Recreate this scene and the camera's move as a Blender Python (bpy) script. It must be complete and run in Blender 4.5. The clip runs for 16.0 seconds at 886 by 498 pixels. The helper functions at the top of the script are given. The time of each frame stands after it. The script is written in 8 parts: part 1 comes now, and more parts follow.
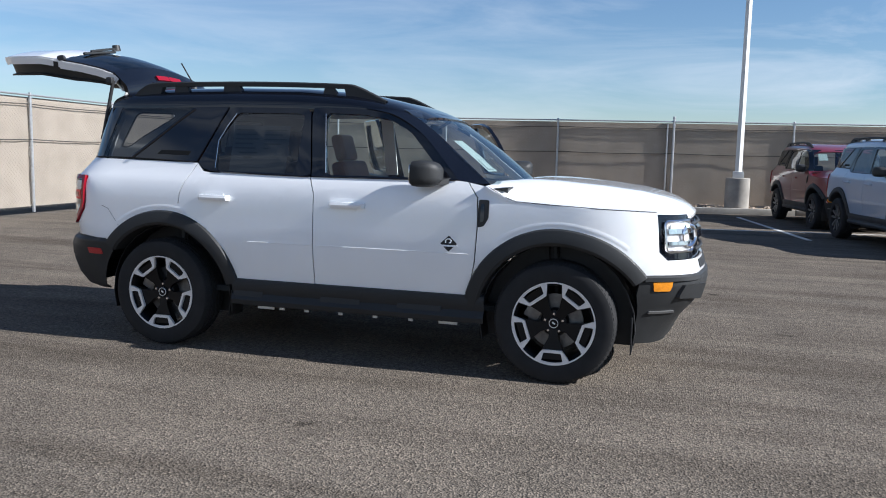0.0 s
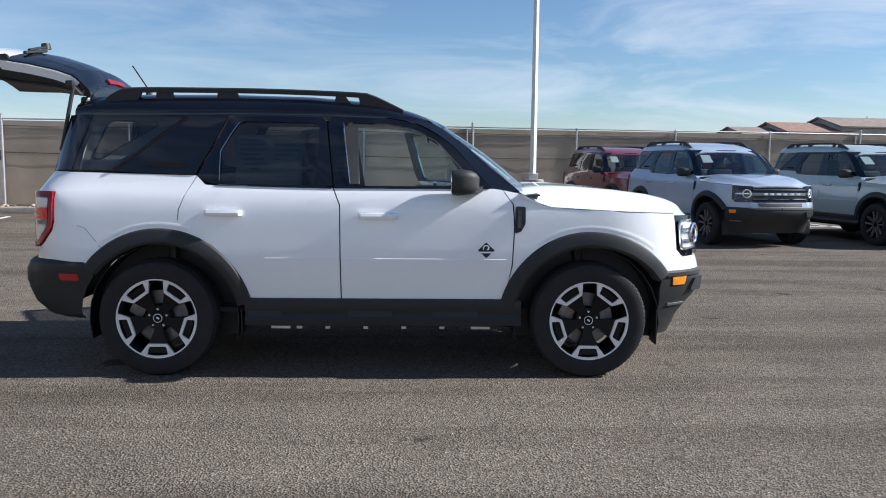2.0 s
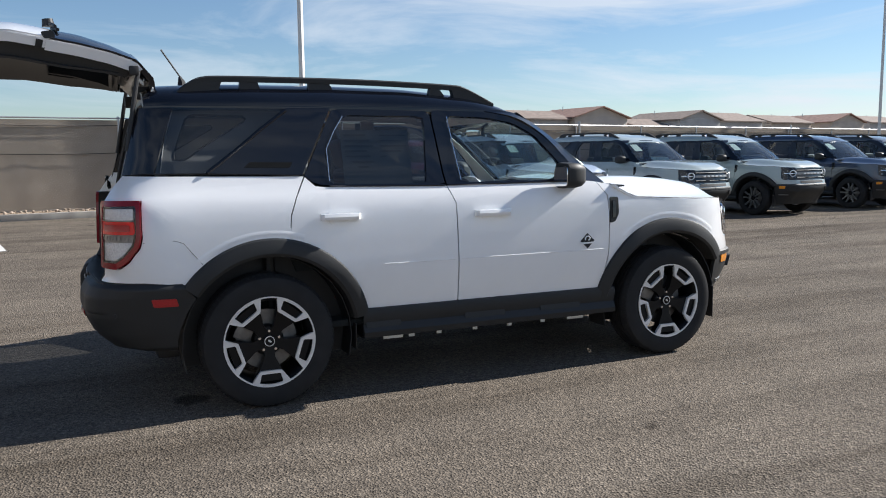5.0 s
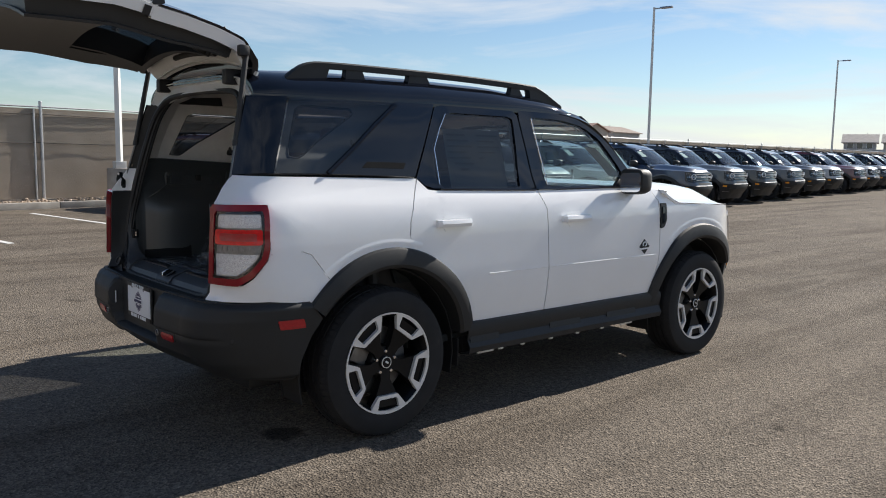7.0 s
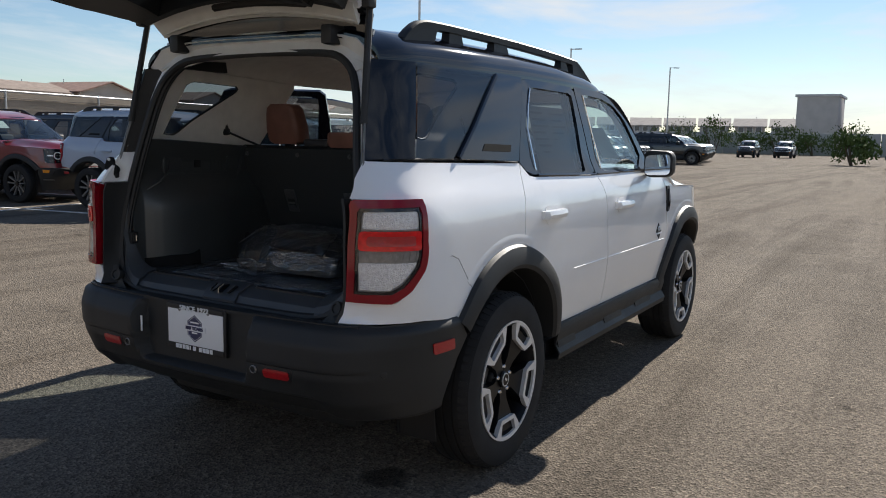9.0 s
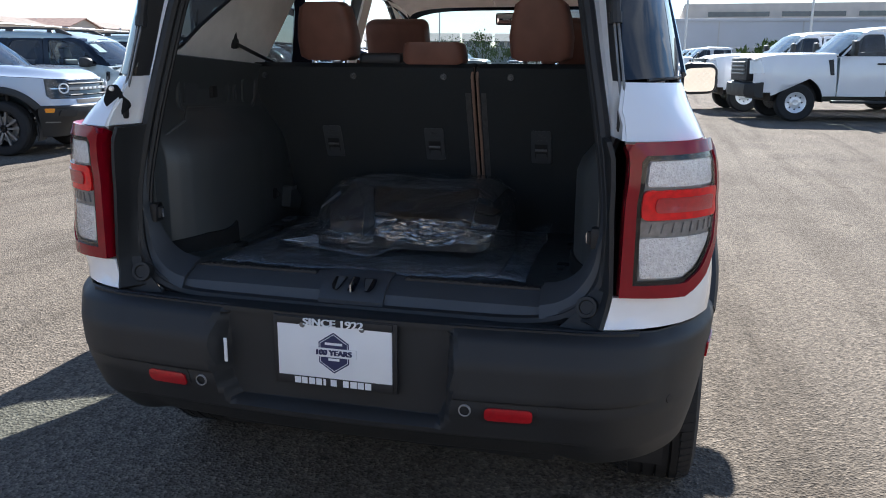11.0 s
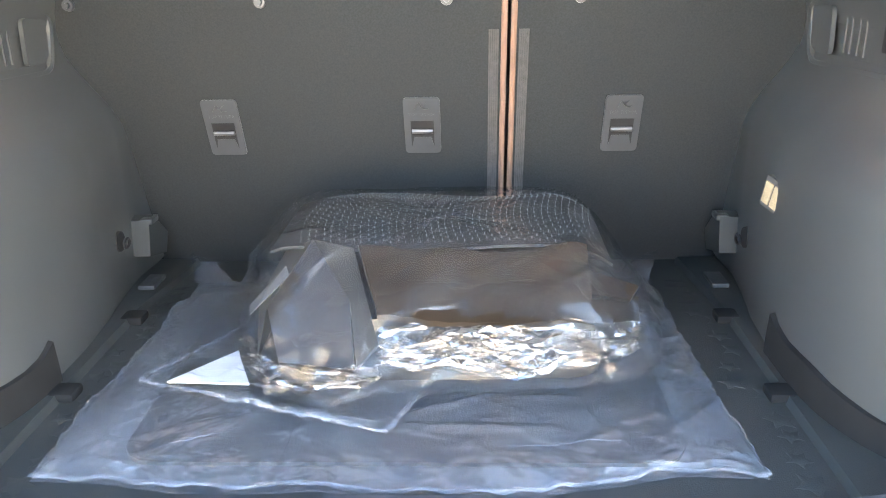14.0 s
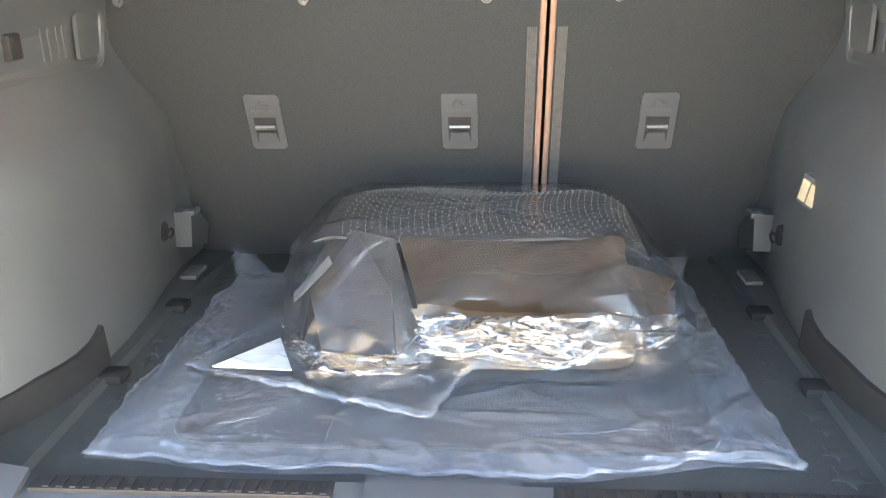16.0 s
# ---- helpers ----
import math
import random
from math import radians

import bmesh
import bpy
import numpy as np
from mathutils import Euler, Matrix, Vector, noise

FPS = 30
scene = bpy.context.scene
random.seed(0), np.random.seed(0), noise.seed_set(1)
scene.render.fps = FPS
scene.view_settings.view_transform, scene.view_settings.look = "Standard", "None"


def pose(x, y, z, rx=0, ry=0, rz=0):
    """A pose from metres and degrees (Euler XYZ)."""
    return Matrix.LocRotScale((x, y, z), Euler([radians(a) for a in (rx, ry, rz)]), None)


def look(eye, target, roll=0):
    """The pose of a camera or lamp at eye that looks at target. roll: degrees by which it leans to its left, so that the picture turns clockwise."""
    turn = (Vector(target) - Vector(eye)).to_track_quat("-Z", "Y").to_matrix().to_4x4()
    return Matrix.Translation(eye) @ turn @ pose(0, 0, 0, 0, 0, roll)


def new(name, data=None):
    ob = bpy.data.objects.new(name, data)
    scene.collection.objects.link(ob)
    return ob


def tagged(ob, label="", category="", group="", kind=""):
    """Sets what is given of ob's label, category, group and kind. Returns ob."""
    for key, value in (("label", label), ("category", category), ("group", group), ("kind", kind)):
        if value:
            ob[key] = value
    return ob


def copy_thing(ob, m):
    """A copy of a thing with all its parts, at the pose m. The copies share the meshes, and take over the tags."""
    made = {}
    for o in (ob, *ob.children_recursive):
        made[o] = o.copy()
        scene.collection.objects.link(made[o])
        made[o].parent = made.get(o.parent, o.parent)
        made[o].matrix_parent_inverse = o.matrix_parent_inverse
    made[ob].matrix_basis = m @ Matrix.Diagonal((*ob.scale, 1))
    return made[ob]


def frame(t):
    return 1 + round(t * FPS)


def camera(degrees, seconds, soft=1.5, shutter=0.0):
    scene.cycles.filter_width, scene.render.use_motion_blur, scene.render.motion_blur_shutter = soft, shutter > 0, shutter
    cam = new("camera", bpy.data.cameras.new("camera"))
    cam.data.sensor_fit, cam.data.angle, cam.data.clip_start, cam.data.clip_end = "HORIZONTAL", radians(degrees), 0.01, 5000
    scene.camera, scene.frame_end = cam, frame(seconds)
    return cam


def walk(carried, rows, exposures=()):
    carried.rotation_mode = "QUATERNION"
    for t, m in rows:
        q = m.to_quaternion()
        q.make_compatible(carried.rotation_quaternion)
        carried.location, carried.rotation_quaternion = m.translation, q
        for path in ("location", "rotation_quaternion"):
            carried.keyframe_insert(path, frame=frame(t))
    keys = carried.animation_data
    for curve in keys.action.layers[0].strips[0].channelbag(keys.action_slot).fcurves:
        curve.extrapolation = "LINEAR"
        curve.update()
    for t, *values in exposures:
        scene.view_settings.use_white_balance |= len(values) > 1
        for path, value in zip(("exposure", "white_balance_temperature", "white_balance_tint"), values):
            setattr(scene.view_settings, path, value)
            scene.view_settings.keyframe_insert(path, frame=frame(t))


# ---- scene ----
cam = camera(57.6, 16.0, soft=1.0)
EXPOSE = [(0.0, 0.95, 5900, 10), (3.5, 1.0, 6100, 10), (6.3, 0.95, 6500, 10), (8.7, 0.9, 6700, 10), (10.8, 1.7, 6200, 10), (11.0, 1.8, 6100, 10), (11.5, 2.5, 5900, 10), (12.0, 3.4, 5200, 10), (12.5, 4.7, 5750, 10),
          (13.0, 5.5, 6850, 10), (13.5, 5.8, 7200, 10), (14.0, 5.95, 7700, 10), (15.0, 6.0, 8000, 10), (16.0, 6.0, 8400, 10)]
PATH = [
    (0, (3.356, -5.494, 1.332), (2.793, -3.589, 1.099), 1.3),
    (0.5, (2.929, -5.604, 1.332), (2.453, -3.675, 1.108), 0.8),
    (1, (2.508, -5.726, 1.327), (2.233, -3.756, 1.116), 1.0),
    (1.5, (2.075, -5.775, 1.326), (1.995, -3.788, 1.112), 0.8),
    (2, (1.624, -5.788, 1.334), (1.677, -3.8, 1.121), 0.6),
    (2.5, (1.184, -5.814, 1.344), (1.334, -3.832, 1.126), -0.1),
    (3, (0.77, -5.731, 1.351), (1.049, -3.763, 1.132), -0.8),
    (3.5, (0.334, -5.694, 1.353), (0.778, -3.757, 1.129), -0.9),
    (4, (-0.069, -5.517, 1.346), (0.46, -3.602, 1.12), -1.0),
    (4.2, (-0.228, -5.456, 1.351), (0.353, -3.555, 1.121), -0.8),
    (6.3, (-1.818, -4.343, 1.341), (-0.704, -2.697, 1.118), -0.3),
    (6.5, (-1.942, -4.22, 1.345), (-0.791, -2.6, 1.121), 0.1),
    (7, (-2.269, -3.897, 1.361), (-0.975, -2.389, 1.128), 0.9),
    (7.5, (-2.49, -3.507, 1.345), (-1.071, -2.12, 1.1), 1.0),
    (8, (-2.744, -3.112, 1.353), (-1.198, -1.871, 1.09), 1.3),
    (8.5, (-2.852, -2.673, 1.337), (-1.25, -1.508, 1.062), 1.1),
    (8.7, (-2.887, -2.518, 1.341), (-1.247, -1.407, 1.066), 1.1),
    (10.8, (-2.632, -0.837, 1.295), (-0.753, -0.286, 0.888), 0.2),
    (11, (-2.548, -0.709, 1.307), (-0.665, -0.214, 0.847), 0.3),
    (11.5, (-2.33, -0.419, 1.332), (-0.42, -0.115, 0.823), -0.3),
    (12, (-2.025, -0.259, 1.342), (-0.116, -0.012, 0.796), -0.8),
    (12.5, (-1.781, -0.157, 1.342), (0.121, 0.05, 0.758), -1.3),
    (13, (-1.558, -0.078, 1.323), (0.331, -0.043, 0.666), -0.4),
    (13.5, (-1.405, -0.088, 1.319), (0.48, -0.037, 0.653), -0.9),
    (14, (-1.37, -0.076, 1.317), (0.508, -0.004, 0.632), -1.1),
    (14.5, (-1.373, -0.069, 1.322), (0.501, 0.054, 0.635), -1.4),
    (15, (-1.393, -0.07, 1.327), (0.482, 0.058, 0.643), -1.5),
    (15.5, (-1.419, -0.072, 1.328), (0.459, 0.059, 0.653), -1.1),
    (16, (-1.397, -0.055, 1.312), (0.48, 0.075, 0.632), -0.9),
]
walk(cam, [(t, look(eye, target, roll)) for t, eye, target, roll in PATH], EXPOSE)

# ---- world, sun ----
SUN_EL, SUN_AZ = 33.0, 1.0
world = bpy.data.worlds.new("world")
scene.world = world
world.use_nodes = True
wt = world.node_tree
wt.nodes.clear()
w_out = wt.nodes.new("ShaderNodeOutputWorld")
w_bg = wt.nodes.new("ShaderNodeBackground")
w_sky = wt.nodes.new("ShaderNodeTexSky")
w_sky.sky_type = 'NISHITA'
w_sky.sun_disc = False
w_sky.sun_elevation = radians(SUN_EL)
w_sky.sun_rotation = radians(90 - SUN_AZ)
w_sky.air_density, w_sky.dust_density, w_sky.ozone_density = 1.0, 0.1, 4.0
w_co = wt.nodes.new("ShaderNodeTexCoord")
w_map = wt.nodes.new("ShaderNodeMapping")
w_map.inputs["Scale"].default_value = (1.6, 1.6, 9.0)
w_no = wt.nodes.new("ShaderNodeTexNoise")
w_no.inputs["Scale"].default_value = 1.7
w_no.inputs["Detail"].default_value = 7.0
w_no.inputs["Roughness"].default_value = 0.6
w_no.inputs["Distortion"].default_value = 0.5
w_ramp = wt.nodes.new("ShaderNodeValToRGB")
w_ramp.color_ramp.elements[0].position, w_ramp.color_ramp.elements[0].color = 0.42, (0, 0, 0, 1)
w_ramp.color_ramp.elements[1].position, w_ramp.color_ramp.elements[1].color = 0.64, (1, 1, 1, 1)
w_sep = wt.nodes.new("ShaderNodeSeparateXYZ")
w_up = wt.nodes.new("ShaderNodeMapRange")       # clouds lie low, and thicker towards the sun
w_up.inputs["From Min"].default_value, w_up.inputs["From Max"].default_value = 0.05, 0.75
w_up.inputs["To Min"].default_value, w_up.inputs["To Max"].default_value = 1.0, 0.0
w_side = wt.nodes.new("ShaderNodeMapRange")
w_side.inputs["From Min"].default_value, w_side.inputs["From Max"].default_value = -0.2, 0.8
w_side.inputs["To Min"].default_value, w_side.inputs["To Max"].default_value = 0.33, 1.0
w_back = wt.nodes.new("ShaderNodeVectorMath")   # a brighter bank of cloud stands over the lot's other side
w_back.operation = 'DOT_PRODUCT'
w_back.inputs[1].default_value = (-0.45, -0.89, 0.0)
w_bank = wt.nodes.new("ShaderNodeMapRange")
w_bank.inputs["From Min"].default_value, w_bank.inputs["From Max"].default_value = 0.05, 0.7
w_bank.inputs["To Min"].default_value, w_bank.inputs["To Max"].default_value = 0.0, 1.6
w_m1, w_m2, w_max = wt.nodes.new("ShaderNodeMath"), wt.nodes.new("ShaderNodeMath"), wt.nodes.new("ShaderNodeMath")
w_m1.operation = w_m2.operation = 'MULTIPLY'
w_max.operation, w_m2.use_clamp = 'MAXIMUM', True
w_mix = wt.nodes.new("ShaderNodeMixRGB")
w_mix.inputs[2].default_value = (7.4, 7.8, 8.3, 1)
wl = wt.links.new
wl(w_co.outputs["Generated"], w_map.inputs["Vector"]), wl(w_map.outputs[0], w_no.inputs["Vector"])
wl(w_no.outputs["Fac"], w_ramp.inputs[0]), wl(w_co.outputs["Generated"], w_sep.inputs[0])
wl(w_sep.outputs["Z"], w_up.inputs["Value"]), wl(w_sep.outputs["X"], w_side.inputs["Value"])
wl(w_ramp.outputs[0], w_m1.inputs[0]), wl(w_up.outputs[0], w_m1.inputs[1])
wl(w_co.outputs["Generated"], w_back.inputs[0]), wl(w_back.outputs["Value"], w_bank.inputs["Value"])
wl(w_side.outputs[0], w_max.inputs[0]), wl(w_bank.outputs[0], w_max.inputs[1])
wl(w_m1.outputs[0], w_m2.inputs[0]), wl(w_max.outputs[0], w_m2.inputs[1])
wl(w_m2.outputs[0], w_mix.inputs[0]), wl(w_sky.outputs[0], w_mix.inputs[1])
wl(w_mix.outputs[0], w_bg.inputs["Color"]), wl(w_bg.outputs[0], w_out.inputs[0])
w_bg.inputs["Strength"].default_value = 0.056

sun = new("sun", bpy.data.lights.new("sun", 'SUN'))
sun.data.energy, sun.data.angle, sun.data.color = 4.3, radians(0.53), (1.0, 0.95, 0.88)
sd = Vector((math.cos(radians(SUN_EL)) * math.cos(radians(SUN_AZ)), math.cos(radians(SUN_EL)) * math.sin(radians(SUN_AZ)), math.sin(radians(SUN_EL))))
sun.matrix_world = look(sd * 60, (0, 0, 0))


# ---- materials ----
def mat(name, color=(0.5, 0.5, 0.5), rough=0.5, metal=0.0, coat=0.0, spec=0.5, var=0.0, scale=8.0, bump=0.0, bscale=200.0, bdist=0.002, objcol=False, rvar=0.0):
    """Principled surface with stains at one scale and grain at another."""
    m = bpy.data.materials.new(name)
    m.use_nodes = True
    nt = m.node_tree
    b = nt.nodes["Principled BSDF"]
    b.inputs["Base Color"].default_value = (*color, 1)
    b.inputs["Roughness"].default_value = rough
    b.inputs["Metallic"].default_value = metal
    b.inputs["Coat Weight"].default_value = coat
    b.inputs["Coat Roughness"].default_value = 0.03
    b.inputs["Specular IOR Level"].default_value = spec
    tc = nt.nodes.new("ShaderNodeTexCoord")
    src = None
    if objcol:
        oi = nt.nodes.new("ShaderNodeObjectInfo")
        src = oi.outputs["Color"]
        nt.links.new(src, b.inputs["Base Color"])
    if var or rvar:
        n1 = nt.nodes.new("ShaderNodeTexNoise")
        n1.inputs["Scale"].default_value, n1.inputs["Detail"].default_value = scale, 6
        nt.links.new(tc.outputs["Object"], n1.inputs["Vector"])
        if var:
            mr = nt.nodes.new("ShaderNodeMapRange")
            mr.inputs["From Min"].default_value, mr.inputs["From Max"].default_value = 0.3, 0.7
            mr.inputs["To Min"].default_value, mr.inputs["To Max"].default_value = 1 - var, 1 + var
            mx = nt.nodes.new("ShaderNodeMixRGB")
            mx.blend_type = 'MULTIPLY'
            mx.inputs[0].default_value = 1
            mx.inputs[1].default_value = (*color, 1)
            if src:
                nt.links.new(src, mx.inputs[1])
            nt.links.new(n1.outputs["Fac"], mr.inputs["Value"])
            nt.links.new(mr.outputs[0], mx.inputs[2])
            nt.links.new(mx.outputs[0], b.inputs["Base Color"])
        if rvar:
            m2 = nt.nodes.new("ShaderNodeMapRange")
            m2.inputs["From Min"].default_value, m2.inputs["From Max"].default_value = 0.3, 0.7
            m2.inputs["To Min"].default_value, m2.inputs["To Max"].default_value = max(rough - rvar, 0.0), rough + rvar
            nt.links.new(n1.outputs["Fac"], m2.inputs["Value"])
            nt.links.new(m2.outputs[0], b.inputs["Roughness"])
    if bump:
        n2 = nt.nodes.new("ShaderNodeTexNoise")
        n2.inputs["Scale"].default_value, n2.inputs["Detail"].default_value = bscale, 3
        bp = nt.nodes.new("ShaderNodeBump")
        bp.inputs["Strength"].default_value, bp.inputs["Distance"].default_value = bump, bdist
        nt.links.new(tc.outputs["Object"], n2.inputs["Vector"])
        nt.links.new(n2.outputs["Fac"], bp.inputs["Height"])
        nt.links.new(bp.outputs[0], b.inputs["Normal"])
    return m


def glass_mat(name, tint, gloss=0.02, ior=1.5, add=0.0):
    """A thin pane: tinted clear, with a mirror film that follows Fresnel."""
    m = bpy.data.materials.new(name)
    m.use_nodes = True
    nt = m.node_tree
    nt.nodes.clear()
    out, tr, gl, mx, fr = (nt.nodes.new(k) for k in ("ShaderNodeOutputMaterial", "ShaderNodeBsdfTransparent", "ShaderNodeBsdfGlossy", "ShaderNodeMixShader", "ShaderNodeLayerWeight"))
    tr.inputs["Color"].default_value = (*tint, 1)
    gl.inputs["Roughness"].default_value = gloss
    fr.inputs["Blend"].default_value = 0.5
    f0 = ((ior - 1) / (ior + 1)) ** 2
    pw, ma = nt.nodes.new("ShaderNodeMath"), nt.nodes.new("ShaderNodeMath")
    pw.operation, ma.operation = 'POWER', 'MULTIPLY_ADD'
    pw.inputs[1].default_value, ma.inputs[1].default_value, ma.inputs[2].default_value = 5.0, 1 - f0, f0
    nt.links.new(fr.outputs["Facing"], pw.inputs[0]), nt.links.new(pw.outputs[0], ma.inputs[0])
    nt.links.new(ma.outputs[0], mx.inputs[0])
    nt.links.new(tr.outputs[0], mx.inputs[1]), nt.links.new(gl.outputs[0], mx.inputs[2])
    nt.links.new(mx.outputs[0], out.inputs[0])
    return m


M = {}
M["paint"] = mat("car_paint", (0.8, 0.8, 0.8), 0.28, 0, 1.0, objcol=True, var=0.02, scale=3, bump=0.02, bscale=900, bdist=0.0005)
M["black_gloss"] = mat("black_gloss_paint", (0.005, 0.006, 0.010), 0.05, 0, 0.0, spec=0.6, var=0.15, scale=4)
M["plastic"] = mat("dark_grained_plastic", (0.024, 0.025, 0.026), 0.55, spec=0.36, var=0.12, scale=5, bump=0.25, bscale=700, bdist=0.0008, rvar=0.06)
M["trim"] = mat("interior_trim_plastic", (0.052, 0.058, 0.060), 0.40, spec=0.75, var=0.06, scale=6, bump=0.12, bscale=900, bdist=0.0006)
M["gate_trim"] = mat("tailgate_trim_plastic", (0.020, 0.022, 0.024), 0.42, var=0.06, scale=6, bump=0.15, bscale=900, bdist=0.0006)
# the sill's blue cast is sky reflection put into the base colour
M["sill"] = mat("sill_plastic", (0.044, 0.050, 0.058), 0.46, var=0.08, scale=7, bump=0.2, bscale=900, bdist=0.0005)
M["carpet"] = mat("carpet", (0.036, 0.0395, 0.041), 0.95, spec=0.1, var=0.13, scale=330, bump=0.8, bscale=1200, bdist=0.002)
M["liner"] = mat("rubber_cargo_mat", (0.036, 0.041, 0.042), 0.5, var=0.12, scale=9, bump=0.4, bscale=500, bdist=0.001)
M["rubber"] = mat("rubber_seal", (0.015, 0.015, 0.016), 0.55, var=0.1, scale=20, bump=0.2, bscale=400)
M["tyre"] = mat("tyre_rubber", (0.020, 0.020, 0.021), 0.75, spec=0.3, var=0.2, scale=9, bump=0.3, bscale=300, bdist=0.001)
M["wheel_black"] = mat("gloss_black_wheel", (0.006, 0.006, 0.007), 0.35, 0.0, 0.0, spec=0.22, var=0.1, scale=10)
M["alu"] = mat("machined_aluminium", (0.78, 0.78, 0.78), 0.34, 0.35, var=0.05, scale=30, bump=0.05, bscale=600)
M["chrome"] = mat("chrome", (0.85, 0.86, 0.88), 0.08, 1.0, var=0.02)
M["steel"] = mat("brake_steel", (0.20, 0.195, 0.19), 0.45, 0.8, var=0.2, scale=30)
M["galv"] = mat("galvanised_steel", (0.42, 0.43, 0.44), 0.45, 0.7, var=0.15, scale=20)
M["red"] = mat("red_lens", (0.24, 0.003, 0.012), 0.08, 0, 0.0, spec=0.45, var=0.08, scale=30)
M["red_bright"] = mat("brake_lamp_red", (0.72, 0.005, 0.010), 0.12, 0, 0.0, var=0.2, scale=60)
M["reflector"] = mat("red_reflector", (0.40, 0.008, 0.014), 0.3, 0, 0.5, var=0.15, scale=90, bump=0.3, bscale=500)
M["amber"] = mat("amber_lens", (0.80, 0.28, 0.015), 0.2, 0, 0.6, var=0.1, scale=60)
M["lamp_back"] = mat("lamp_reflector_bowl", (0.80, 0.80, 0.79), 0.20, 0.50, var=0.16, scale=90, bump=1.0, bscale=200, bdist=0.004)
M["lamp_grey"] = mat("lamp_housing", (0.26, 0.25, 0.24), 0.3, 0.2, var=0.2, scale=60, bump=0.3, bscale=200)
M["lens"] = glass_mat("clear_lens", (0.94, 0.93, 0.93), ior=1.28)
M["tint"] = glass_mat("privacy_glass", (0.19, 0.205, 0.22), ior=1.72)
M["glass"] = glass_mat("clear_glass", (0.70, 0.81, 0.80), ior=1.7)
M["screen_glass"] = glass_mat("windscreen_glass", (0.72, 0.80, 0.79), ior=2.0)
M["mirror"] = mat("mirror_glass", (0.85, 0.87, 0.88), 0.02, 1.0)
M["headliner"] = mat("headliner_fabric", (0.84, 0.825, 0.79), 0.9, spec=0.2, var=0.06, scale=15, bump=0.4, bscale=900, bdist=0.0008)
M["matte_black"] = mat("matte_black_plastic", (0.016, 0.017, 0.018), 0.9, spec=0.10, var=0.1, scale=20)
M["lamp_cream"] = mat("cream_lamp_cell", (0.36, 0.30, 0.20), 0.3, var=0.15, scale=120, bump=0.5, bscale=300)
M["piping"] = mat("tan_piping", (0.25, 0.155, 0.115), 0.5, var=0.1, scale=40)
M["leather"] = mat("tan_leather", (0.185, 0.082, 0.058), 0.5, spec=0.4, var=0.14, scale=12, bump=0.35, bscale=260, bdist=0.001)
M["seat_black"] = mat("black_leather", (0.018, 0.018, 0.020), 0.5, var=0.1, scale=12, bump=0.3, bscale=260)
M["stitch"] = mat("grey_webbing", (0.075, 0.075, 0.075), 0.8, var=0.15, scale=80)
M["grey_cap"] = mat("grey_bezel_plastic", (0.058, 0.062, 0.066), 0.34, var=0.06, scale=30, bump=0.2, bscale=700)
M["white_metal"] = mat("bare_white_metal", (0.68, 0.68, 0.66), 0.35, 0, 0.4, var=0.06, scale=14)
M["white_plain"] = mat("white_plate", (0.80, 0.82, 0.84), 0.4, var=0.02, scale=8)
M["navy"] = mat("navy_print", (0.03, 0.035, 0.10), 0.4)
M["paper"] = mat("window_label_paper", (0.55, 0.60, 0.58), 0.7, var=0.05, scale=20)
M["sheet_grey"] = mat("thin_print_sheet", (0.46, 0.50, 0.50), 0.7, var=0.08, scale=12)
M["ink"] = mat("print_grey", (0.22, 0.25, 0.26), 0.7)
M["concrete"] = mat("concrete", (0.33, 0.31, 0.28), 0.9, spec=0.2, var=0.22, scale=3, bump=0.5, bscale=90, bdist=0.004)
M["pole"] = mat("white_painted_pole", (0.66, 0.66, 0.64), 0.5, var=0.06, scale=4)
M["line"] = mat("white_line_paint", (0.62, 0.61, 0.58), 0.8, var=0.22, scale=14, bump=0.5, bscale=150, bdist=0.002)
M["screen"] = mat("tan_privacy_screen", (0.33, 0.285, 0.235), 0.9, spec=0.15, var=0.10, scale=2.2, bump=0.4, bscale=160, bdist=0.004)
M["wire"] = mat("chain_link_wire", (0.36, 0.33, 0.29), 0.6, 0.2, var=0.1, scale=20)
M["rail_dark"] = mat("dark_webbing_rail", (0.05, 0.045, 0.04), 0.8, var=0.2, scale=10)
M["gravel"] = mat("gravel_strip", (0.36, 0.28, 0.21), 0.95, spec=0.15, var=0.4, scale=26, bump=1.0, bscale=60, bdist=0.03)
M["stone"] = mat("gravel_stone", (0.40, 0.32, 0.25), 0.9, spec=0.2, var=0.3, scale=6, bump=0.5, bscale=60, bdist=0.004)
M["stucco"] = mat("tan_stucco", (0.50, 0.44, 0.38), 0.95, spec=0.15, var=0.08, scale=0.6, bump=0.4, bscale=20, bdist=0.01)
M["stucco_grey"] = mat("grey_stucco", (0.44, 0.43, 0.42), 0.95, spec=0.15, var=0.08, scale=0.6, bump=0.4, bscale=20, bdist=0.01)
M["roof_tile"] = mat("concrete_roof_tile", (0.24, 0.19, 0.16), 0.9, var=0.2, scale=1.5, bump=0.6, bscale=5, bdist=0.05)
M["roof_pale"] = mat("pale_roof_tile", (0.40, 0.36, 0.33), 0.9, var=0.12, scale=1.5, bump=0.6, bscale=5, bdist=0.05)
M["roof_red"] = mat("clay_roof_tile", (0.27, 0.165, 0.13), 0.9, var=0.2, scale=1.5, bump=0.6, bscale=5, bdist=0.05)
M["window_dark"] = mat("house_window", (0.05, 0.06, 0.07), 0.08, 0, 0.3, var=0.2, scale=1)
M["hall"] = mat("pale_tilt_wall", (0.46, 0.47, 0.50), 0.8, var=0.05, scale=0.2)
